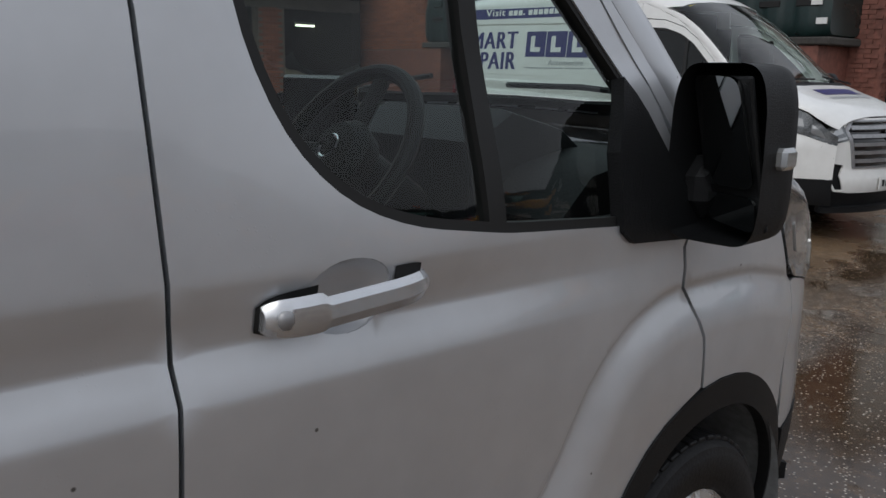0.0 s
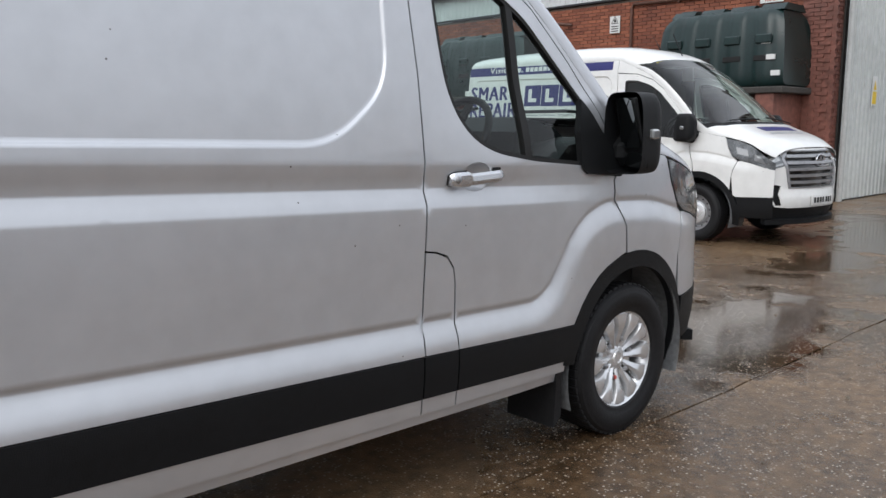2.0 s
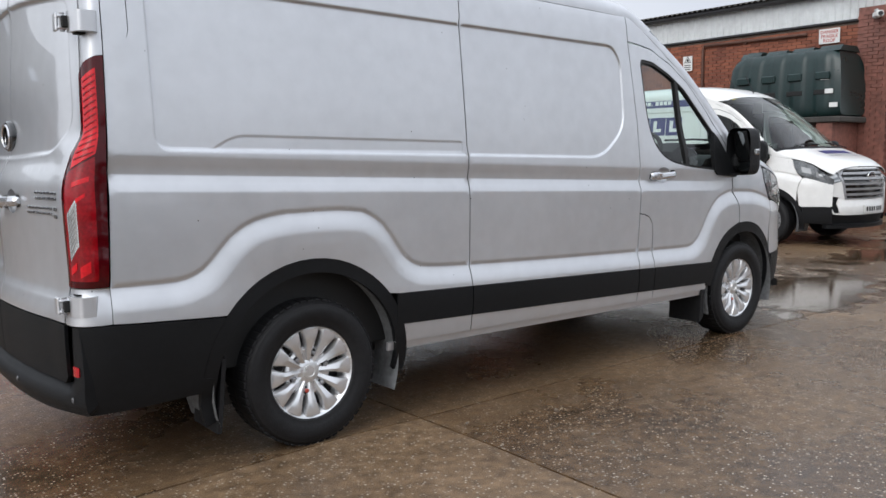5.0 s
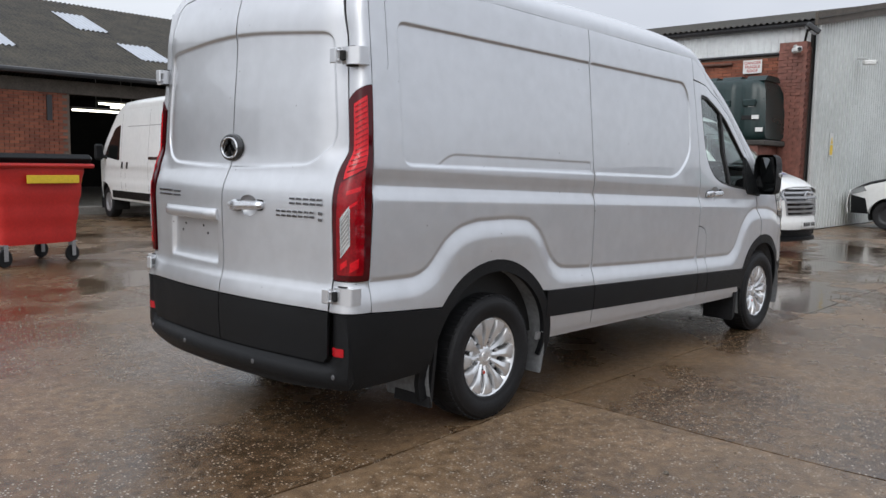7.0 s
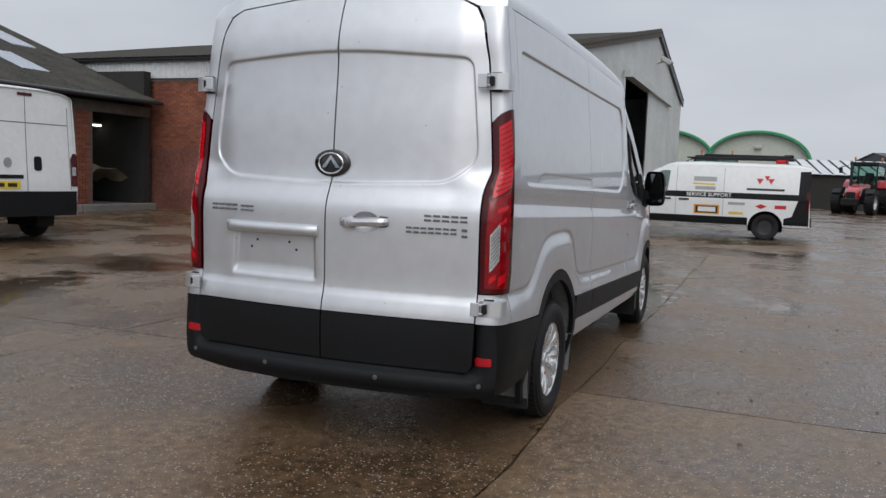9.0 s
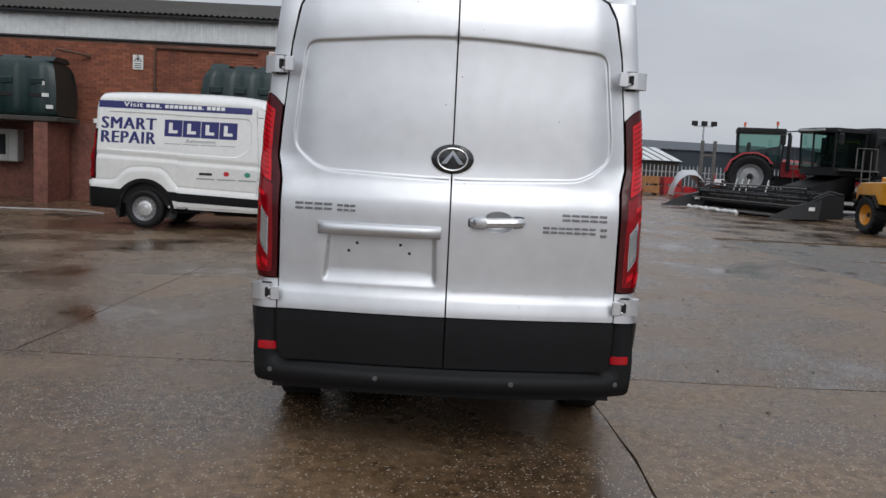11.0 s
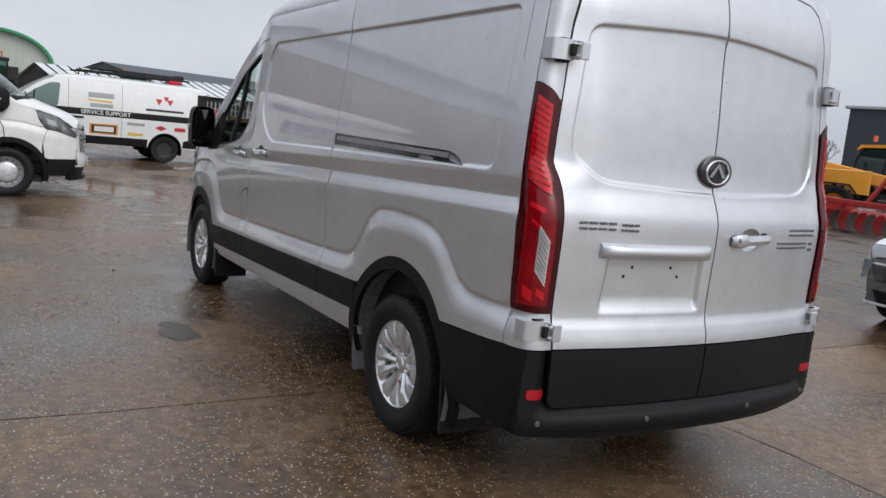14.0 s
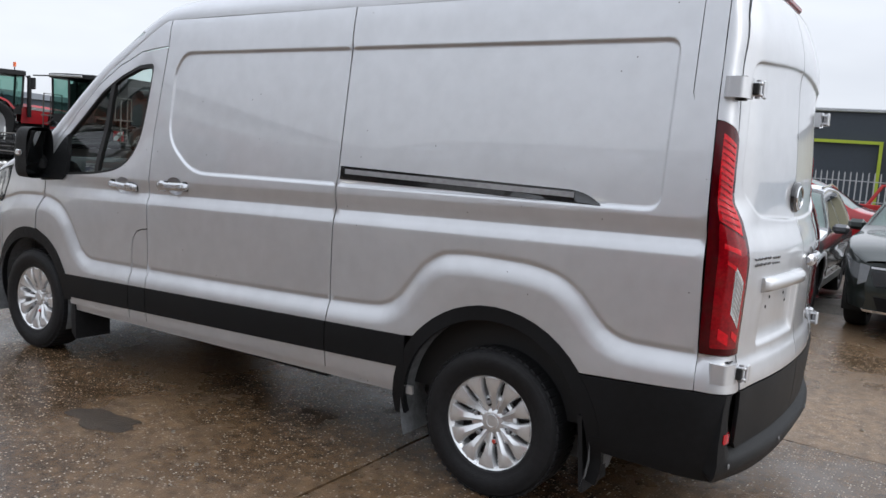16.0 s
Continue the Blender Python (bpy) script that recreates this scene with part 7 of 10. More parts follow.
for i in range(4):
    x0 = 0.745 + i * 0.341
    z0 = 1.70 - 0.004 * i
    decal("logo_tile", [(x0, z0), (x0 + 0.330, z0), (x0 + 0.330, z0 + 0.305), (x0, z0 + 0.305)], NAVY, W_FN, white_van, 0.003, label="navy tile with a white mark")
    decal("logo_mark", [(x0 + 0.08, z0 + 0.06), (x0 + 0.245, z0 + 0.06), (x0 + 0.245, z0 + 0.115), (x0 + 0.15, z0 + 0.115), (x0 + 0.15, z0 + 0.25), (x0 + 0.08, z0 + 0.25)], WHITEVINYL, W_FN, white_van, 0.006)
    decal("underline", [(x0 + 0.01, 1.560), (x0 + 0.31, 1.558), (x0 + 0.31, 1.571), (x0 + 0.01, 1.573)], GREYVINYL, W_FN, white_van, 0.004)
words("lettering_line", "Automotive", 1.15, 1.70, 1.600, 0.065, GREYVINYL)
for x0, m2, r in ((1.385, BLACKINK, 0.13), (1.776, REDVINYL, 0.055), (2.169, GREENVINYL, 0.06), (2.583, REDVINYL, 0.06)):
    cx = x0 + 0.15
    if r > 0.1:
        decal("maker_logo", [(cx - 0.12, 1.02), (cx + 0.12, 1.02), (cx + 0.13, 1.065), (cx - 0.11, 1.065)], m2, W_FN, white_van, 0.004, label="small maker logo as a plain shape")
    else:
        decal("maker_logo", [(cx + r * math.cos(a * 0.7854), 1.06 + r * 0.8 * math.sin(a * 0.7854)) for a in range(8)], m2, W_FN, white_van, 0.004)
    decal("caption_bar", [(cx - 0.17, 0.94), (cx + 0.17, 0.94), (cx + 0.17, 0.965), (cx - 0.17, 0.965)], GREYVINYL if x0 < 2.5 else BLACKINK, W_FN, white_van, 0.004)
decal("bonnet_logo", [(4.20, -0.22), (4.32, -0.22), (4.32, 0.22), (4.20, 0.22)], NAVY, van_top, white_van, 0.004, label="navy trade mark on the bonnet")
decal("bonnet_words", [(4.36, -0.25), (4.40, -0.25), (4.40, 0.25), (4.36, 0.25)], GREYVINYL, van_top, white_van, 0.004)
ant = van_top(np.array([2.80]), np.array([0.02]))[0]
part("aerial", Shape().tube([tuple(ant), tuple(ant + [-0.16, 0, 0.30])], 0.008, 6), BLACK, white_van, "black roof aerial")
part("roof_patch", panel("roof_patch", [(2.80, -0.55), (2.92, -0.55), (2.92, -0.40), (2.80, -0.40)], van_top, (), (), 0.1, 0.0, skin=-0.02), YELLOWINK, white_van, "yellow paper behind the windscreen")
lead = thing("air_hose", "grey hose and cables lying on the wet concrete", "hose")
part("hose", Shape().tube([(12.3 + 0.9 * math.sin(i * 0.5) * 0.3 + i * 0.06, 7.2 + i * 0.28, rise(12.6, 8) + 0.02) for i in range(14)], 0.015, 6), GREYBOX, lead)
part("cable", Shape().tube([(11.6 + 0.25 * math.sin(i * 1.1), 7.0 + 0.12 * i, rise(11.6, 7.5) + 0.02) for i in range(10)], 0.01, 6), BLACKINK, lead)


# ---- other road vehicles ----
def road_wheel(van, x, y, r, width, sign, material, rim_r=0.62, spokes=0, label=""):
    base = part("wheel", Shape().lathe([(a * r, b * width * sign) for a, b in [(0.0, 0.30), (0.18, 0.32), (0.2, 0.28), (rim_r * 0.8, 0.30), (rim_r * 0.95, 0.44), (rim_r, 0.46)]][:: sign], 32, "y"), material, van, label, Matrix.Translation((x, y, r)))
    part("tyre", Shape().lathe([(a * r, b * width * sign) for a, b in [(rim_r - 0.02, -0.45), (rim_r + 0.08, -0.5), (0.93, -0.5), (0.985, -0.4), (1.0, -0.2), (1.0, 0.2), (0.985, 0.4), (0.93, 0.5), (rim_r + 0.08, 0.5), (rim_r, 0.45)]][:: sign], 36, "y"), RUBBER, base)
    if spokes:
        s = Shape()
        for i in range(spokes):
            s.box(0, sign * width * 0.40, r * rim_r * 0.52, r * 0.10, width * 0.1, r * rim_r * 0.9, r * 0.02, Matrix.Rotation(2 * math.pi * i / spokes, 4, "Y"))
        part("spokes", s, material, base)
    return base


def vehicle(name, label, category, place, body, S):
    """A closed car or van body from its side lines: S holds curves and outlines in metres."""
    v = thing(name, label, category, place)
    W, P, H, C = S["width"], S["plan"], S["top"], S["crown"]
    x0, x1 = S["ends"]
    z0 = S["sill"]
    r, ar = S["r"], S["arch"]

    def fn_for(sign):
        def fn(x, z):
            x, z = np.asarray(x, float), np.asarray(z, float)
            y = W(z) + P(x)
            for d in S.get("creases", ()):
                y = y + d[1] * np.exp(-(((z - d[0]) / 0.03) ** 2))
            return np.stack([x, sign * y, z], -1)

        return fn

    def top(x, s):
        x, s = np.asarray(x, float), np.asarray(s, float)
        h, c = H(x), C(x)
        y0 = W(h) + P(x)
        k = np.clip(np.abs(s), 0, 1) * math.pi / 2
        n = S.get("square", 2.5)
        return np.stack([x, np.sin(k) ** (2 / n) * y0 * np.sign(s), h + (c - h) * np.cos(k) ** (2 / n)], -1)

    def end(xe, d, bulge):
        def fn(y, z):
            y, z = np.asarray(y, float), np.asarray(z, float)
            return np.stack([xe + d * (bulge * (1 - (np.abs(y) / 0.9) ** 2.4)) + S["lean_f" if d > 0 else "lean_r"](z), y, z], -1)

        return fn

    out = [(x0, z0)]
    for cx in S["axles"]:
        a = math.degrees(math.asin(min(1, max(-1, (z0 - r) / ar))))
        out += arc(cx, r, ar, 180 - a, a, 18)
    out += [(x1, z0)] + [(x, float(H(x))) for x in np.linspace(x1, x0, 44)]
    for sign in (1, -1):
        fn = fn_for(sign)
        fl = sign > 0
        part("body_side", panel("body_side", out, fn, (), (), 0.09, 0.02, flip=fl), body, v)
        for nm, poly, material, skin, lab in S["side"]:
            side_only = 0
            if nm.endswith("_L"):
                side_only, nm = 1, nm[:-2]
            if nm.endswith("_R"):
                side_only, nm = -1, nm[:-2]
            if side_only and side_only != sign:
                continue
            part(nm, panel(nm, poly, fn, (), (), 0.08, 0.01, flip=fl, skin=skin), material, v, lab)
        for cx in S["axles"]:
            road_wheel(v, cx, sign * (float(W(r)) - S["tyre"] / 2 - 0.02), r, S["tyre"], sign, S["rim"], S.get("rim_r", 0.62), S.get("spokes", 0))
            pf = arc(cx, r, ar + 0.01, 200, -20, 20)
            yo = sign * (float(W(r)) - 0.01)
            part("wheel_well", Shape().add([(x, yo, z) for x, z in pf] + [(x, yo - sign * 0.35, z) for x, z in pf], [(i, i + 1, i + 22, i + 21) for i in range(20)]).add([(x, yo - sign * 0.3, z) for x, z in pf], [tuple(range(21))]), DARK, v)
        for nm, sh, material, lab in S.get("side_solids", lambda s: [])(sign):
            part(nm, sh, material, v, lab)
    for nm, poly, material, skin, lab in S["topside"]:
        ob = part(nm, panel(nm, poly, top, (), (), 0.09, 0.01, skin=skin), material, v, lab)
    for key, d in (("front", 1), ("rear", -1)):
        xe = x1 if d > 0 else x0
        ef = end(xe, d, S["bulge_" + key])
        hw = float(W(0.8) + P(xe))
        zt = float(H(xe))
        zc = float(C(xe))
        face = [(-hw, z0), (hw, z0)] + [(float(W(z) + P(xe)), z) for z in np.linspace(z0 + 0.1, zt, 8)] + [(float(top(np.array([xe]), np.array([s]))[0][1]), float(top(np.array([xe]), np.array([s]))[0][2])) for s in np.linspace(0.9, -0.9, 13)] + [(-float(W(z) + P(xe)), z) for z in np.linspace(zt, z0 + 0.1, 8)]
        part(key + "_panel", panel(key + "_panel", face, ef, (), (), 0.09, 0.02, flip=d < 0), body, v)
        for nm, poly, material, skin, lab in S[key]:
            part(nm, panel(nm, poly, ef, (), (), 0.08, 0.01, flip=d < 0, skin=skin), material, v, lab)
    part("underbody", Shape().box((x0 + x1) / 2, 0, z0 + 0.12, x1 - x0 - 0.3, float(W(z0)) * 2 - 0.5, 0.2), DARK, v)
    if "inner" in S:
        part("cabin_interior", S["inner"], DASH, v)
    return v


def lens(poly, material, lab="", skin=0.006, name="lamp"):
    return (name, poly, material, skin, lab)


PLAINWHITE = paint("plain_white_paint", (0.78, 0.79, 0.78), rough=0.35, coat=0.7, drops=0.1)
GREYPAINT = paint("graphite_paint", (0.13, 0.135, 0.145), metal=0.4, rough=0.3)
GREENGREY = paint("dark_green_grey_paint", (0.022, 0.030, 0.028), metal=0.4, rough=0.3)
REDPAINT = paint("red_car_paint", (0.38, 0.012, 0.016), metal=0.2, rough=0.3)
SILVERCAR = paint("silver_car_paint", (0.42, 0.43, 0.45), metal=0.5, rough=0.3)
WRAP = mat("white_protective_film", (0.78, 0.80, 0.84), 0.45, var=0.05, bump=0.3, bscale=8)
SEAM = mat("panel_gap", (0.10, 0.10, 0.10), 0.6)
YELLOWPLATE = mat("yellow_plate", (0.78, 0.55, 0.03), 0.4, var=0.04)


def seam(x, za, zb):
    return ("door_gap", [(x - 0.004, za), (x + 0.004, za), (x + 0.004, zb), (x - 0.004, zb)], SEAM, 0.001, "")


# white delivery van facing the barn
movano = dict(
    ends=(-1.0, 4.93), sill=0.42, r=0.345, arch=0.43, axles=(0.0, 4.035), tyre=0.22, rim=STEEL, square=3.6, rim_r=0.6,
    width=Curve([(0.3, 0.93), (0.5, 0.99), (1.0, 1.01), (1.35, 1.00), (1.8, 0.965), (2.2, 0.925), (2.5, 0.88)]),
    plan=Curve([(-1.02, -0.03), (-0.85, 0.0), (3.9, 0.0), (4.4, -0.06), (4.75, -0.17), (4.95, -0.32)]),
    top=Curve([(-1.02, 2.25), (0, 2.30), (2.9, 2.28), (3.2, 2.18), (3.55, 1.92), (3.9, 1.62), (4.2, 1.38), (4.5, 1.22), (4.95, 0.95)]),
    crown=Curve([(-1.02, 2.44), (-0.5, 2.51), (1.5, 2.525), (2.9, 2.50), (3.25, 2.36), (3.7, 2.02), (4.1, 1.66), (4.3, 1.48), (4.6, 1.36), (4.95, 1.08)]),
    lean_r=Curve([(0.3, -0.03), (0.9, -0.03), (1.3, 0.0), (2.5, 0.06)]), lean_f=Curve([(0.3, 0.02), (0.7, 0.04), (1.1, -0.05)]), bulge_front=0.12, bulge_rear=0.03, creases=((1.12, 0.012), (0.8, 0.006)),
    side=[
        ("lower_trim", [(0.55, 0.47), (3.5, 0.47), (3.5, 0.62), (0.55, 0.62)], BLACK, 0.012, "black side rubbing strip"),
        ("bumper_corner", [(-1.0, 0.42), (-0.44, 0.42), (-0.44, 0.78), (-0.55, 0.85), (-1.0, 0.85)], BLACK, 0.01, "black rear bumper corner"),
        ("side_window", rounded([(3.02, 1.98), (3.35, 1.92), (3.75, 1.58), (3.98, 1.32), (3.02, 1.24)], 0.06), DARKGLASS, 0.003, "dark cab side window"),
        ("window_backing", rounded([(3.02, 1.98), (3.35, 1.92), (3.75, 1.58), (3.98, 1.32), (3.02, 1.24)], 0.06), INSIDE, 0.001, ""),
        ("door_track", [(-0.3, 1.275), (1.3, 1.275), (1.3, 1.33), (-0.3, 1.33)], GLOSSBLACK, 0.004, "black sliding door track"),
        ("door_handle", rounded([(2.78, 1.08), (2.86, 1.08), (2.86, 1.22), (2.78, 1.22)], 0.03), BLACK, 0.012, "black door handle"),
        ("door_handle", rounded([(2.48, 1.08), (2.56, 1.08), (2.56, 1.22), (2.48, 1.22)], 0.03), BLACK, 0.012, "black door handle"),
        seam(1.32, 0.62, 2.25), seam(2.92, 0.62, 2.2), seam(2.65, 0.62, 1.0),
        ("moulding_line", [(-0.95, 1.93), (2.6, 1.93), (2.6, 1.94), (-0.95, 1.94)], SEAM, 0.001, ""),
        lens(rounded([(-1.0, 0.88), (-0.90, 0.92), (-0.86, 1.42), (-0.93, 1.46), (-1.0, 1.44)], 0.02), REDLENS, "tall red tail lamp", 0.01, "tail_lamp"),
    ],
    topside=[
        ("roof", [(-1.0, -1), (3.12, -1), (3.15, 0), (3.12, 1), (-1.0, 1)], PLAINWHITE, 0.0, ""),
        ("windscreen", [(3.12, -0.85), (3.15, 0), (3.12, 0.85), (4.2, 0.85), (4.28, 0), (4.2, -0.85)], DARKGLASS, -0.004, "dark windscreen"),
        ("screen_lining", [(3.12, -0.85), (3.15, 0), (3.12, 0.85), (4.2, 0.85), (4.28, 0), (4.2, -0.85)], INSIDE, -0.03, ""),
        ("screen_pillar", [(3.12, 0.85), (4.2, 0.85), (4.25, 1), (3.12, 1)], PLAINWHITE, 0.0, ""),
        ("screen_pillar", [(3.12, -0.85), (4.2, -0.85), (4.25, -1), (3.12, -1)], PLAINWHITE, 0.0, ""),
        ("bonnet", [(4.2, -1), (4.2, -0.85), (4.28, 0), (4.2, 0.85), (4.2, 1), (4.93, 1), (4.93, -1)], PLAINWHITE, 0.0, ""),
    ],
    front=[],
    rear=[
        ("door_gap", [(-0.006, 0.8), (0.006, 0.8), (0.006, 2.4), (-0.006, 2.4)], SEAM, 0.002, ""),
        ("door_gap", [(-0.85, 0.85), (-0.84, 0.85), (-0.80, 2.2), (-0.81, 2.2)], SEAM, 0.002, ""),
        ("door_gap", [(0.85, 0.85), (0.84, 0.85), (0.80, 2.2), (0.81, 2.2)], SEAM, 0.002, ""),
        ("moulding_line", [(-0.8, 1.90), (0.8, 1.90), (0.8, 1.915), (-0.8, 1.915)], SEAM, 0.002, ""),
        ("lower_step", [(-0.95, 0.42), (0.95, 0.42), (0.95, 0.82), (-0.95, 0.82)], BLACK, 0.02, "black rear bumper and lower doors"),
        ("tail_lamp", rounded([(0.85, 0.90), (0.98, 0.90), (0.98, 1.45), (0.90, 1.45), (0.85, 1.36)], 0.02), REDLENS, 0.012, "tall red tail lamp"),
        ("tail_lamp", rounded([(-0.85, 0.90), (-0.98, 0.90), (-0.98, 1.45), (-0.90, 1.45), (-0.85, 1.36)], 0.02), REDLENS, 0.012, "tall red tail lamp"),
        ("reversing_lens", [(0.87, 1.08), (0.95, 1.08), (0.95, 1.22), (0.87, 1.22)], CLEARLENS, 0.016, ""),
        ("reversing_lens", [(-0.87, 1.08), (-0.95, 1.08), (-0.95, 1.22), (-0.87, 1.22)], CLEARLENS, 0.016, ""),
        ("number_plate", [(0.14, 0.86), (0.66, 0.86), (0.66, 0.98), (0.14, 0.98)], YELLOWPLATE, 0.01, "yellow rear plate with plain dark bars"),
        ("plate_bar", [(0.2, 0.89), (0.36, 0.89), (0.36, 0.95), (0.2, 0.95)], BLACKINK, 0.014, ""),
        ("plate_bar", [(0.42, 0.89), (0.60, 0.89), (0.60, 0.95), (0.42, 0.95)], BLACKINK, 0.014, ""),
        ("plate_lamp_bar", [(0.08, 1.02), (0.74, 1.02), (0.74, 1.08), (0.08, 1.08)], BLACK, 0.014, "black bar over the plate"),
        ("maker_badge", [(0.34 + 0.07 * math.cos(a), 1.27 + 0.08 * math.sin(a)) for a in np.linspace(0, 6.0, 14)], STEEL, 0.012, "round grey badge"),
        ("door_handle", rounded([(-0.27, 1.15), (-0.13, 1.15), (-0.13, 1.38), (-0.27, 1.38)], 0.05), BLACK, 0.012, "black rear door handle"),
        ("brake_lamp", [(-0.13, 2.33), (0.13, 2.33), (0.13, 2.38), (-0.13, 2.38)], REDLENS, 0.012, ""),
    ],
    side_solids=lambda s: [("door_mirror", Shape().box(3.9, s * 1.16, 1.42, 0.1, 0.2, 0.34, 0.04).tube([(3.85, s * 0.98, 1.3), (3.9, s * 1.1, 1.34)], 0.04, 8), BLACK, "black door mirror")],
)
MV = (5.75, 10.95)
vehicle("delivery_van", "plain white high-roof delivery van parked facing the barn", "van", pose(MV[0], MV[1], rise(*MV), 0, 0, 83) @ Matrix.Diagonal((1.03, 1.03, 1.09, 1)), PLAINWHITE, movano)

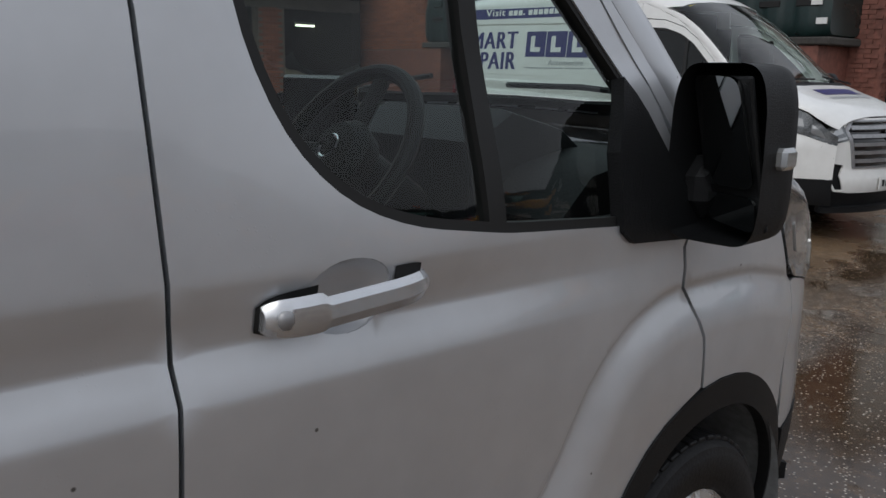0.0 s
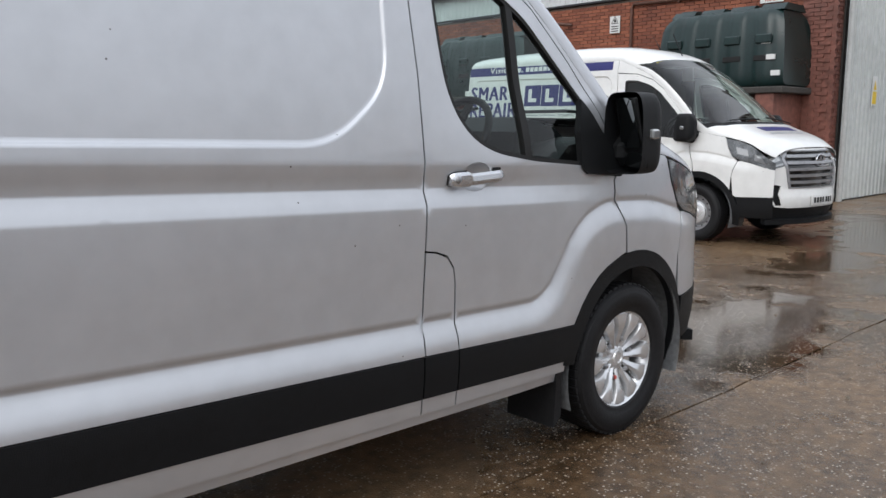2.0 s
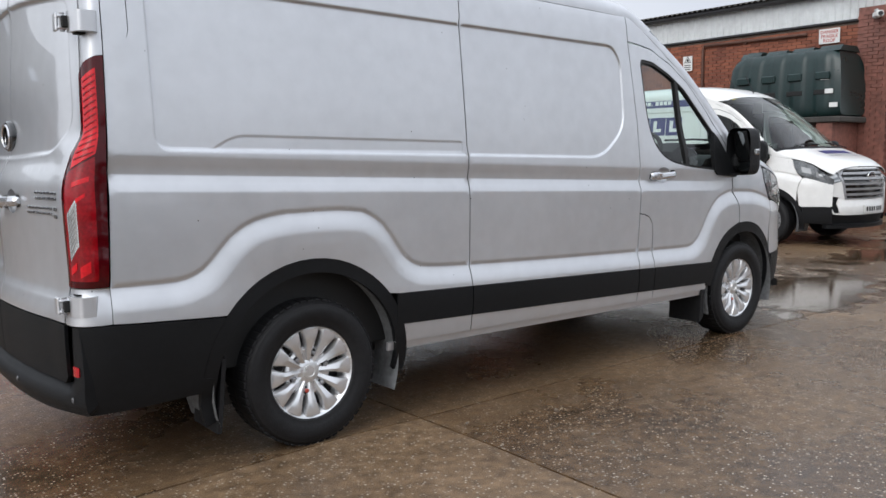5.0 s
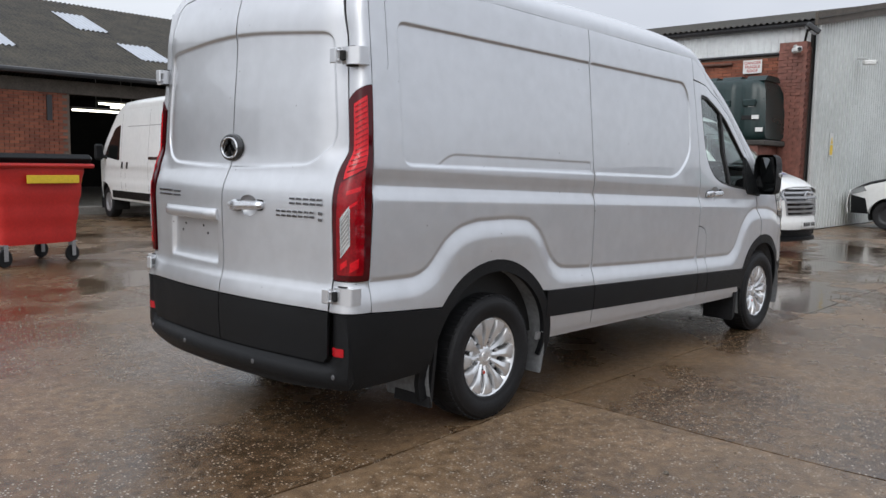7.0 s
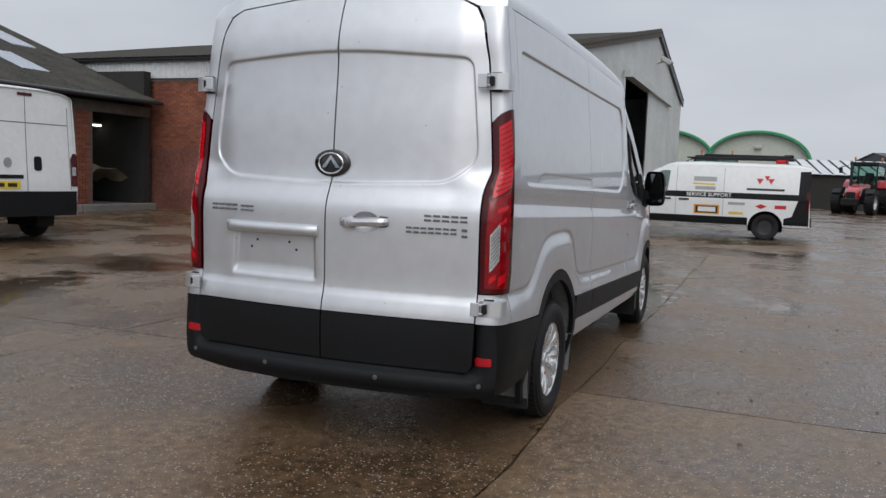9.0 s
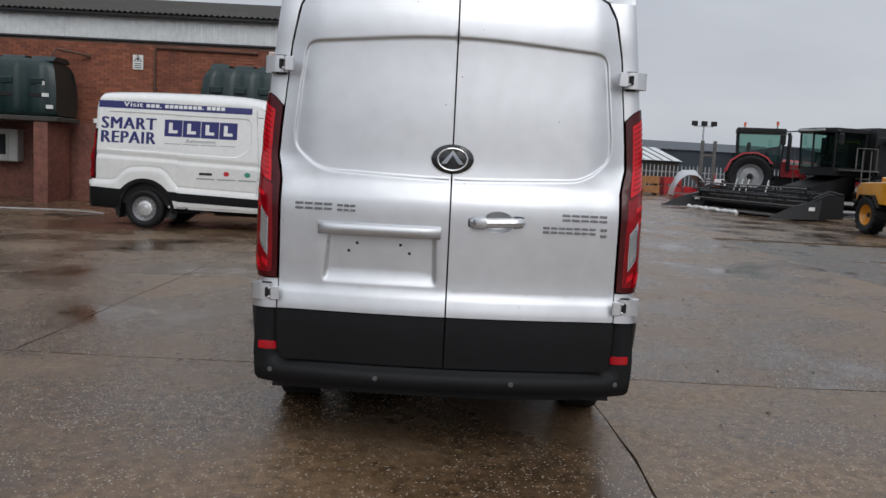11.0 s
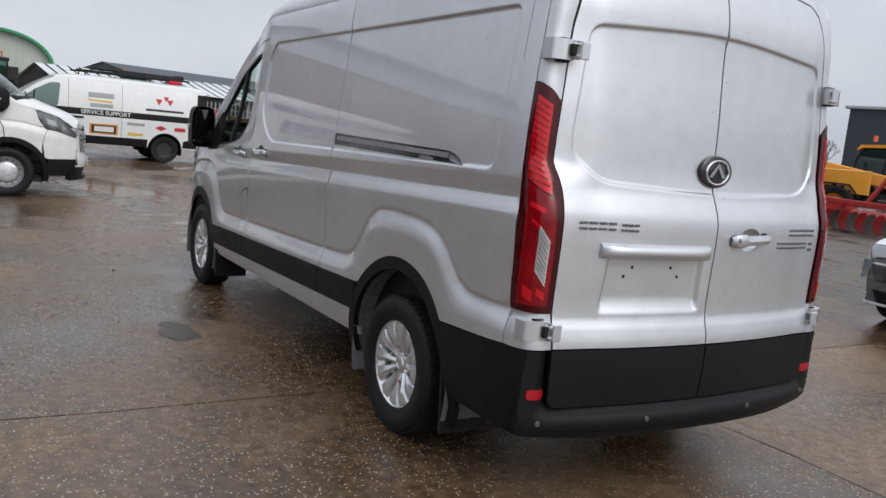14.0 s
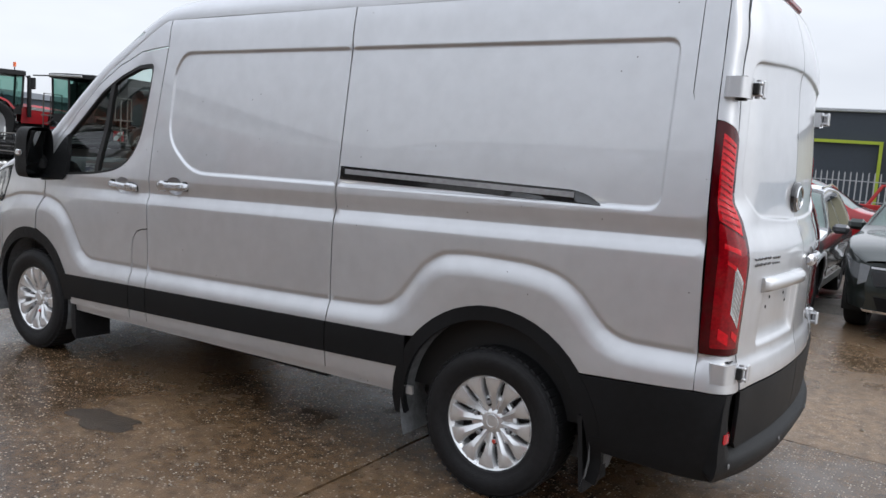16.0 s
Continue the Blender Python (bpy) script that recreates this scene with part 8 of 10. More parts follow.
# lettered service van across the yard
trafic = dict(
    ends=(-0.98, 4.38), sill=0.36, r=0.335, arch=0.40, axles=(0.0, 3.498), tyre=0.215, rim=mat("black_steel_wheel", (0.02, 0.02, 0.022), 0.4), square=3.2, rim_r=0.6,
    width=Curve([(0.3, 0.92), (0.5, 0.96), (1.0, 0.975), (1.25, 0.955), (1.6, 0.90), (1.9, 0.83)]),
    plan=Curve([(-1.0, -0.04), (-0.8, 0.0), (3.3, 0.0), (3.8, -0.05), (4.15, -0.15), (4.4, -0.30)]),
    top=Curve([(-1.0, 1.78), (-0.5, 1.83), (2.3, 1.83), (2.55, 1.78), (2.9, 1.58), (3.25, 1.30), (3.5, 1.16), (3.9, 1.05), (4.4, 0.85)]),
    crown=Curve([(-1.0, 1.88), (-0.6, 1.945), (1.5, 1.97), (2.25, 1.94), (2.6, 1.81), (3.0, 1.55), (3.35, 1.32), (3.6, 1.22), (4.0, 1.12), (4.4, 0.92)]),
    lean_r=Curve([(0.3, -0.04), (0.8, -0.02), (1.2, 0.0), (1.9, 0.10)]), lean_f=Curve([(0.3, 0.0), (0.6, 0.03), (1.0, -0.05)]), bulge_front=0.10, bulge_rear=0.03, creases=((1.02, 0.008),),
    side=[
        ("dark_band", [(-0.95, 1.02), (3.3, 1.02), (3.55, 1.08), (3.3, 1.17), (-0.95, 1.17)], BLACK, 0.004, "dark grey lettered band"),
        ("rear_wrap", [(-0.98, 0.4), (-0.42, 0.4), (-0.42, 0.56), (-0.60, 0.62), (-0.72, 1.02), (-0.74, 1.75), (-0.98, 1.76)], BLACK, 0.006, "black rear wrap and bumper"),
        ("sill_trim", [(0.42, 0.36), (3.08, 0.36), (3.08, 0.55), (0.42, 0.55)], BLACK, 0.008, "dark sill trim"),
        ("nose_trim", [(3.92, 0.36), (4.36, 0.36), (4.36, 0.80), (4.0, 0.72)], BLACK, 0.006, "black front bumper"),
        ("side_window", rounded([(2.35, 1.70), (2.55, 1.70), (2.85, 1.52), (3.25, 1.20), (2.40, 1.17)], 0.05), GLASS, 0.003, "cab side window"),
        ("window_backing", rounded([(2.35, 1.70), (2.55, 1.70), (2.85, 1.52), (3.25, 1.20), (2.40, 1.17)], 0.05), mat("teal_cab_lining", (0.10, 0.16, 0.15), 0.5), 0.001, ""),
        ("window_bar", [(2.86, 1.52), (2.89, 1.50), (2.93, 1.19), (2.89, 1.19)], BLACK, 0.006, ""),
        seam(1.02, 0.55, 1.8), seam(2.18, 0.55, 1.8),
        ("door_handle", [(1.85, 0.94), (2.1, 0.94), (2.1, 0.985), (1.85, 0.985)], BLACK, 0.02, "black door handle"),
        ("door_handle", [(2.3, 0.94), (2.55, 0.94), (2.55, 0.985), (2.3, 0.985)], BLACK, 0.02, "black door handle"),
        lens(rounded([(-0.98, 0.75), (-0.91, 0.75), (-0.90, 1.25), (-0.98, 1.25)], 0.02), REDLENS, "red tail lamp", 0.012, "tail_lamp"),
        lens([(3.98, 0.90), (4.36, 0.80), (4.36, 0.90), (4.05, 1.01)], CLEARLENS, "clear headlamp", 0.01, "headlamp"),
        ("maker_logo_L", [(1.10, 0.60), (1.72, 0.60), (1.72, 0.84), (1.10, 0.84)], ORANGEVINYL, 0.005, "orange and black maker panel as plain shapes"),
        ("maker_logo_L", [(1.14, 0.63), (1.68, 0.63), (1.68, 0.81), (1.14, 0.81)], BLACKINK, 0.008, ""),
        ("maker_logo_L", [(1.19, 0.66), (1.62, 0.66), (1.62, 0.78), (1.19, 0.78)], WHITEVINYL, 0.011, ""),
        ("maker_logo_L", [(1.20, 1.44), (1.76, 1.44), (1.76, 1.56), (1.20, 1.56)], GREYVINYL, 0.005, "grey bar for a maker name"),
        ("maker_logo_L", [(1.24, 1.34), (1.78, 1.36), (1.78, 1.40), (1.24, 1.39)], GOLDVINYL, 0.005, ""),
        ("maker_logo_L", [(1.22, 1.22), (1.72, 1.22), (1.72, 1.31), (1.22, 1.31)], GREYVINYL, 0.005, ""),
        ("maker_logo_L", [(-0.05, 1.62), (0.08, 1.62), (0.015, 1.50)], REDVINYL, 0.005, "red triangle marks"),
        ("maker_logo_L", [(0.10, 1.55), (0.26, 1.55), (0.18, 1.40)], REDVINYL, 0.005, ""),
        ("maker_logo_L", [(-0.16, 1.55), (0.0, 1.55), (-0.08, 1.40)], REDVINYL, 0.005, ""),
        ("maker_logo_L", [(-0.40, 1.25), (0.48, 1.25), (0.48, 1.30), (-0.40, 1.30)], BLACKINK, 0.005, ""),
        ("maker_logo_L", [(0.50, 0.86), (0.90, 0.86), (0.90, 0.93), (0.50, 0.93)], GREYVINYL, 0.005, ""),
        ("maker_logo_L", [(-0.02, 0.85), (0.12, 0.91), (0.26, 0.85), (0.12, 0.79)], REDVINYL, 0.005, ""),
        ("maker_logo_L", [(-0.46, 0.80), (-0.2, 0.80), (-0.2, 0.89), (-0.46, 0.89)], REDVINYL, 0.005, ""),
        ("maker_logo_L", [(0.52, 0.62), (0.88, 0.62), (0.86, 0.69), (0.54, 0.68)], GOLDVINYL, 0.005, ""),
        ("maker_logo_L", [(2.62, 0.78), (2.95, 0.78), (2.9, 0.90), (2.66, 0.90)], REDVINYL, 0.005, ""),
    ],
    topside=[
        ("roof", [(-0.98, -1), (2.48, -1), (2.5, 0), (2.48, 1), (-0.98, 1)], PLAINWHITE, 0.0, ""),
        ("windscreen", [(2.48, -0.86), (2.5, 0), (2.48, 0.86), (3.4, 0.86), (3.46, 0), (3.4, -0.86)], DARKGLASS, -0.004, "dark windscreen"),
        ("screen_lining", [(2.48, -0.86), (2.5, 0), (2.48, 0.86), (3.4, 0.86), (3.46, 0), (3.4, -0.86)], INSIDE, -0.03, ""),
        ("screen_pillar", [(2.48, 0.86), (3.4, 0.86), (3.45, 1), (2.48, 1)], PLAINWHITE, 0.0, ""),
        ("screen_pillar", [(2.48, -0.86), (3.4, -0.86), (3.45, -1), (2.48, -1)], PLAINWHITE, 0.0, ""),
        ("bonnet", [(3.4, -1), (3.4, -0.86), (3.46, 0), (3.4, 0.86), (3.4, 1), (4.38, 1), (4.38, -1)], BLACK, 0.0, "dark bonnet"),
    ],
    front=[("grille", [(-0.6, 0.45), (0.6, 0.45), (0.6, 0.75), (-0.6, 0.75)], GLOSSBLACK, 0.01, "")],
    rear=[("tail_lamp", [(0.84, 0.8), (0.92, 0.8), (0.90, 1.3), (0.84, 1.3)], REDLENS, 0.012, ""), ("rear_window", [(-0.7, 1.2), (0.7, 1.2), (0.62, 1.65), (-0.62, 1.65)], DARKGLASS, 0.006, ""), ("rear_bumper", [(-0.9, 0.36), (0.9, 0.36), (0.9, 0.6), (-0.9, 0.6)], BLACK, 0.03, "black rear bumper"), ("door_wrap", [(-0.85, 0.62), (0.85, 0.62), (0.82, 1.18), (-0.82, 1.18)], BLACK, 0.003, "")],
    side_solids=lambda s: [("door_mirror", Shape().box(3.12, s * 1.06, 1.18, 0.1, 0.18, 0.2, 0.04).tube([(3.1, s * 0.93, 1.12), (3.12, s * 1.0, 1.14)], 0.03, 8), BLACK, "black door mirror"),
                            ("roof_bar", Shape().tube([(-0.6, s * 0.55, 2.06), (2.0, s * 0.55, 2.06)], 0.022, 6).cyl((-0.4, s * 0.55, 1.88), (-0.4, s * 0.55, 2.06), 0.015, 6).cyl((1.8, s * 0.55, 1.90), (1.8, s * 0.55, 2.06), 0.015, 6), BLACK, "black roof bar")],
)
TV = (19.5, -1.98)
service_van = vehicle("service_van", "white service van with dark band and maker logos", "van", pose(TV[0], TV[1], rise(TV[0], TV[1]), 0, 0, 90) @ Matrix.Diagonal((1.07, 1.05, 1.05, 1)), PLAINWHITE, trafic)
part("beacon", Shape().box(-0.3, 0.1, 2.0, 0.3, 0.5, 0.09, 0.03), REDBRIGHT, service_van, "low red roof beacon")
part("band_words", lettering("SERVICE SUPPORT", 0.135, lambda x, y: Vector((1.92 - x, 0.99 + 0.004, 1.055 + y)), bold=0.002), WHITEVINYL, service_van, "white words on the dark band")
part("roof_load", Shape().box(0.3, 0.0, 2.10, 1.5, 0.6, 0.06, 0.02).tube([(-0.5, 0.2, 2.12), (1.6, 0.1, 2.14)], 0.04, 8).box(-0.45, -0.1, 2.14, 0.25, 0.4, 0.1, 0.03), BLACK, service_van, "dark tools on the roof bars")


def suv(label, body, place, film=False):
    S = dict(
        ends=(-0.88, 3.58), sill=0.30, r=0.355, arch=0.415, axles=(0.0, 2.68), tyre=0.225, rim=ALLOY if not film else mat("dark_alloy", (0.12, 0.12, 0.125), 0.35, metal=0.6), spokes=5, square=2.8, rim_r=0.68,
        width=Curve([(0.25, 0.86), (0.45, 0.90), (0.75, 0.925), (0.95, 0.915), (1.1, 0.87), (1.4, 0.74), (1.65, 0.60)]),
        plan=Curve([(-0.9, -0.14), (-0.6, -0.03), (0.0, 0.0), (2.7, 0.0), (3.15, -0.06), (3.4, -0.16), (3.6, -0.34)]),
        top=Curve([(-0.9, 1.02), (-0.62, 1.38), (-0.3, 1.50), (0.6, 1.55), (1.3, 1.50), (1.7, 1.33), (2.1, 1.08), (2.3, 1.01), (2.9, 0.95), (3.3, 0.88), (3.6, 0.76)]),
        crown=Curve([(-0.9, 1.12), (-0.62, 1.50), (-0.3, 1.60), (0.5, 1.64), (1.2, 1.60), (1.65, 1.42), (2.15, 1.13), (2.35, 1.07), (2.9, 1.02), (3.3, 0.95), (3.6, 0.80)]),
        lean_r=Curve([(0.3, 0.0), (0.8, -0.04), (1.2, 0.06)]), lean_f=Curve([(0.25, -0.03), (0.5, 0.03), (0.8, 0.0)]), bulge_front=0.14, bulge_rear=0.06, creases=((0.80, 0.010), (0.5, -0.012)),
        side=[
            ("side_window", rounded([(0.02, 1.44), (0.75, 1.49), (0.95, 1.47), (0.98, 1.05), (0.0, 1.06)], 0.04), DARKGLASS, 0.003, "dark rear side window"),
            ("window_backing", rounded([(0.02, 1.44), (0.75, 1.49), (0.95, 1.47), (0.98, 1.05), (0.0, 1.06)], 0.04), INSIDE, 0.001, ""),
            ("side_window", rounded([(1.03, 1.46), (1.32, 1.43), (1.68, 1.27), (2.0, 1.06), (1.06, 1.05)], 0.04), DARKGLASS, 0.003, "dark front side window"),
            ("window_backing", rounded([(1.03, 1.46), (1.32, 1.43), (1.68, 1.27), (2.0, 1.06), (1.06, 1.05)], 0.04), INSIDE, 0.001, ""),
            ("window_trim", [(-0.2, 1.015), (2.05, 1.03), (2.05, 1.045), (-0.2, 1.03)], CHROME, 0.006, "bright window trim"),
            ("sill_trim", [(0.42, 0.30), (2.25, 0.30), (2.25, 0.42), (0.42, 0.42)], GREYBOX if film else BLACK, 0.01, ""),
            seam(0.98, 0.42, 1.02), seam(2.02, 0.45, 1.0),
            ("door_handle", [(1.1, 0.86), (1.32, 0.86), (1.32, 0.90), (1.1, 0.90)], CHROME, 0.03, ""),
            ("arch_trim", arc(2.68, 0.355, 0.47, 190, -10, 20) + arc(2.68, 0.355, 0.418, -10, 190, 20), WRAP if film else BLACK, 0.008, ""),
            ("arch_trim", arc(0.0, 0.355, 0.47, 190, -10, 20) + arc(0.0, 0.355, 0.418, -10, 190, 20), BLACK, 0.008, ""),
            lens(rounded([(3.22, 0.82), (3.55, 0.74), (3.55, 0.58), (3.40, 0.62)], 0.02), mat("grey_headlamp", (0.16, 0.17, 0.18), 0.1, coat=1.0), "clear headlamp", 0.008, "headlamp"),
        ],
        topside=[
            ("roof", [(-0.45, -0.8), (1.18, -0.86), (1.2, 0), (1.18, 0.86), (-0.45, 0.8)], WRAP if film else body, 0.003, "white film over the roof" if film else ""),
            ("roof_edge", [(-0.88, 0.8), (1.3, 0.86), (2.2, 0.88), (2.2, 1), (-0.88, 1)], body, 0.0, ""),
            ("roof_edge", [(-0.88, -0.8), (1.3, -0.86), (2.2, -0.88), (2.2, -1), (-0.88, -1)], body, 0.0, ""),
            ("windscreen", [(1.2, -0.85), (1.22, 0), (1.2, 0.85), (2.12, 0.87), (2.2, 0), (2.12, -0.87)], TEALGLASS, -0.003, "windscreen"),
            ("screen_lining", [(1.2, -0.85), (1.22, 0), (1.2, 0.85), (2.12, 0.87), (2.2, 0), (2.12, -0.87)], mat("pale_cab_lining", (0.16, 0.18, 0.18), 0.6), -0.05, ""),
            ("rear_window", [(-0.86, -0.75), (-0.86, 0.75), (-0.46, 0.8), (-0.46, -0.8)], DARKGLASS, 0.0, ""),
            ("rear_lining", [(-0.86, -0.75), (-0.86, 0.75), (-0.46, 0.8), (-0.46, -0.8)], INSIDE, -0.03, ""),
            ("bonnet", [(2.14, -1), (2.14, -0.88), (2.21, 0), (2.14, 0.88), (2.14, 1), (3.56, 1), (3.56, -1)], body, 0.0, ""),
        ] + ([("bonnet_film", [(2.25, -0.85), (2.3, 0), (2.25, 0.85), (3.3, 0.8), (3.4, 0), (3.3, -0.8)], WRAP, 0.006, "white film over the bonnet")] if film else []),
        front=[
            ("grille", rounded([(-0.50, 0.56), (0.50, 0.56), (0.56, 0.72), (-0.56, 0.72)], 0.03), GLOSSBLACK, 0.008, "black patterned grille"),
            ("grille_bar", [(-0.55, 0.735), (0.55, 0.735), (0.55, 0.755), (-0.55, 0.755)], CHROME, 0.012, ""),
            ("lower_grille", [(-0.45, 0.32), (0.45, 0.32), (0.5, 0.46), (-0.5, 0.46)], BLACK, 0.008, ""),
            ("number_plate", [(-0.26, 0.46), (0.26, 0.46), (0.26, 0.56), (-0.26, 0.56)], WHITEBOARD, 0.03, "white plate with plain dark bars"),
            ("plate_bar", [(-0.22, 0.48), (-0.03, 0.48), (-0.03, 0.54), (-0.22, 0.54)], BLACKINK, 0.034, ""),
            ("plate_bar", [(0.03, 0.48), (0.22, 0.48), (0.22, 0.54), (0.03, 0.54)], BLACKINK, 0.034, ""),
            ("bumper_trim", [(-0.58, 0.30), (0.58, 0.30), (0.60, 0.325), (-0.60, 0.325)], CHROME if not film else WRAP, 0.02, ""),
        ] + [("headlamp", [(s * 0.58, 0.60), (s * 0.66, 0.56), (s * 0.66, 0.78), (s * 0.56, 0.76)], MATS["grey_headlamp"], 0.01, "clear headlamp") for s in (1, -1)],
        rear=[("tail_lamp", [(s * 0.5, 0.92), (s * 0.78, 0.88), (s * 0.78, 0.98), (s * 0.5, 1.0)], REDLENS, 0.01, "") for s in (1, -1)],
        side_solids=lambda s: [("door_mirror", Shape().box(1.86, s * 0.99, 1.08, 0.11, 0.2, 0.13, 0.04), body, ""), ("roof_rail", Shape().tube([(-0.5, s * 0.62, 1.585), (0.3, s * 0.63, 1.655), (1.1, s * 0.63, 1.60)], 0.018, 6), CHROME, "bright roof rail")],
    )
    return vehicle("parked_car", label, "car", place, body, S)


suv("dark grey car with white transit film on bonnet and roof", GREYPAINT, pose(0.60, -8.75, 0, 0, 0, 91) @ Matrix.Diagonal((1, 1, 0.92, 1)), True)
suv("dark green-grey sport utility car parked nose out", GREENGREY, pose(-1.66, -8.62, 0, 0, 0, 88))
suv("red car parked behind the grey ones", REDPAINT, pose(2.2, -13.0, 0, 0, 0, 180))
suv("silver car parked in the back row", SILVERCAR, pose(3.6, -16.2, 0, 0, 0, 180))
suv("white car parked in the back row", PLAINWHITE, pose(-3.2, -13.4, 0, 0, 0, 100))


def wheelie_bin():
    """A large four-wheeled waste bin."""
    RED = mat("red_bin_plastic", (0.50, 0.022, 0.018), 0.45, var=0.12)
    t = thing("waste_bin", "large red wheeled waste bin with a black lid", "bin", pose(0.66, 7.70, rise(0.6, 7.7), 0, 0, 12) @ Matrix.Diagonal((1.06, 1.06, 1.18, 1)))
    s = Shape()

    def wall(u, v):
        k = 0.82 + 0.18 * v
        a = u * 2 * math.pi
        c, q = math.cos(a), math.sin(a)
        rib = 1 + 0.012 * math.sin(v * 22)
        return (0.62 * k * rib * abs(c) ** 0.25 * (1 if c > 0 else -1), 0.48 * k * rib * abs(q) ** 0.25 * (1 if q > 0 else -1), 0.24 + 0.86 * v)

    s.grid(wall, np.linspace(0, 1, 41), np.linspace(0, 1, 14))
    s.add([wall(u, 0) for u in np.linspace(0, 1, 40, endpoint=False)], [tuple(range(40))[::-1]])
    part("bin_body", s, RED, t)
    part("rim", Shape().box(0, 0, 1.11, 1.36, 1.06, 0.05, 0.02).box(0.72, 0, 1.08, 0.12, 0.14, 0.05, 0.015), RED, t)
    lid = Shape().box(0, 0, 1.19, 1.34, 1.04, 0.10, 0.05)
    part("lid", lid, BLACK, t, "black domed lid")
    part("reflector_strip", Shape().box(0.635, -0.05, 0.96, 0.02, 0.5, 0.08, 0.005).box(0.1, -0.51, 0.96, 0.7, 0.02, 0.09, 0.005), YELLOWINK, t, "yellow label strip")
    for x in (-0.45, 0.45):
        for y in (-0.33, 0.33):
            c = part("castor", Shape().lathe([(0.0, -0.02), (0.09, -0.022), (0.1, 0), (0.09, 0.022), (0.0, 0.02)], 18, "y", (x, y, 0.1)), RUBBER, t)
            part("fork", Shape().box(x, y - 0.04, 0.16, 0.05, 0.012, 0.17).box(x, y + 0.04, 0.16, 0.05, 0.012, 0.17).box(x, y, 0.245, 0.1, 0.1, 0.015), STEEL, c)
    return t


wheelie_bin()

# ---- farm machinery across the yard ----
FARMRED = paint("farm_red_paint", (0.42, 0.012, 0.020), rough=0.35, drops=0.05)
FARMYELLOW = paint("machine_yellow_paint", (0.68, 0.29, 0.010), rough=0.4, drops=0.05)
FARMBLACK = mat("satin_black_paint", (0.012, 0.012, 0.013), 0.45, spec=0.3, var=0.2)
RIMGREY = mat("pale_grey_rim", (0.42, 0.43, 0.44), 0.4, metal=0.3, var=0.15)
CABGLASS = glass("green_cab_glass", (0.45, 0.62, 0.57))
ORANGELENS = mat("orange_beacon", (0.75, 0.16, 0.06), 0.3)
STEELBAR = mat("worn_bare_steel", (0.16, 0.15, 0.14), 0.5, metal=0.6, var=0.3)
SHINYRED = mat("muddy_red_paint", (0.36, 0.016, 0.016), 0.5, var=0.25)


def lug_wheel(parent, x, y, r, w, sign, rim, name="wheel", lugs=20, rr=0.56):
    """A cleated farm tyre on a dished rim."""
    base = part(name, Shape().lathe([(a * r, b * w * sign) for a, b in [(0.0, 0.12), (0.16, 0.14), (0.2, 0.05), (rr * 0.75, 0.0), (rr * 0.92, 0.3), (rr, 0.42)]][:: sign], 28, "y"), rim, parent, "", Matrix.Translation((x, y, r)))
    t = Shape().lathe([(a * r, b * w * sign) for a, b in [(rr - 0.02, -0.40), (rr + 0.1, -0.48), (0.86, -0.5), (0.94, -0.42), (0.95, 0.0), (0.94, 0.42), (0.86, 0.5), (rr + 0.1, 0.48), (rr, 0.40)]][:: sign], 36, "y")
    for i in range(lugs):
        for k in (-1, 1):
            a = 2 * math.pi * (i + (0.5 if k > 0 else 0)) / lugs
            m = Matrix.Rotation(a, 4, "Y") @ Matrix.Translation((0, k * w * 0.25, r * 0.965)) @ Matrix.Rotation(radians(k * 28), 4, "Z")
            t.box(0, 0, 0, r * 0.09, w * 0.52, r * 0.075, 0.0, m)
    part("tyre", t, RUBBER, base)
    part("hub", Shape().lathe([(0.0, 0.2 * w * sign), (0.13 * r, 0.2 * w * sign), (0.15 * r, 0.05 * w * sign)][:: sign], 14, "y"), DARK, base)
    return base


def cab_box(parent, corners, z0, z1, roof_over, frame, glass_mat, roof_mat, posts=True):
    """A glazed cab: corners (x, y) at the base, slightly wider at the top."""
    n = len(corners)
    cx, cy = sum(c[0] for c in corners) / n, sum(c[1] for c in corners) / n
    tops = [(cx + (c[0] - cx) * 1.06, cy + (c[1] - cy) * 1.02) for c in corners]
    for i in range(n):
        j = (i + 1) % n
        g = part("cab_pane", Shape().add([(*corners[i], z0), (*corners[j], z0), (*tops[j], z1), (*tops[i], z1)], [(0, 1, 2, 3)]), glass_mat, parent)
        part("cab_post", Shape().tube([(*corners[i], z0 - 0.1), (*tops[i], z1)], 0.045, 6), frame, parent)
    part("cab_roof", Shape().prism([(cx + (t[0] - cx) * roof_over, cy + (t[1] - cy) * roof_over) for t in tops], z1, z1 + 0.22, "z", inset=0.06), roof_mat, parent)
    part("cab_base", Shape().prism(corners, z0 - 0.35, z0, "z"), frame, parent)
    part("operator_seat", Shape().box(cx - 0.25, cy, z0 + 0.15, 0.5, 0.5, 0.2, 0.05).box(cx - 0.45, cy, z0 + 0.5, 0.15, 0.5, 0.6, 0.05), DARK, parent)
    part("steering_column", Shape().tube([(cx + 0.45, cy, z0 - 0.1), (cx + 0.3, cy, z0 + 0.45)], 0.05, 6).tube([(cx + 0.3, cy - 0.2, z0 + 0.5), (cx + 0.3, cy + 0.2, z0 + 0.5)], 0.02, 6), DARK, parent)


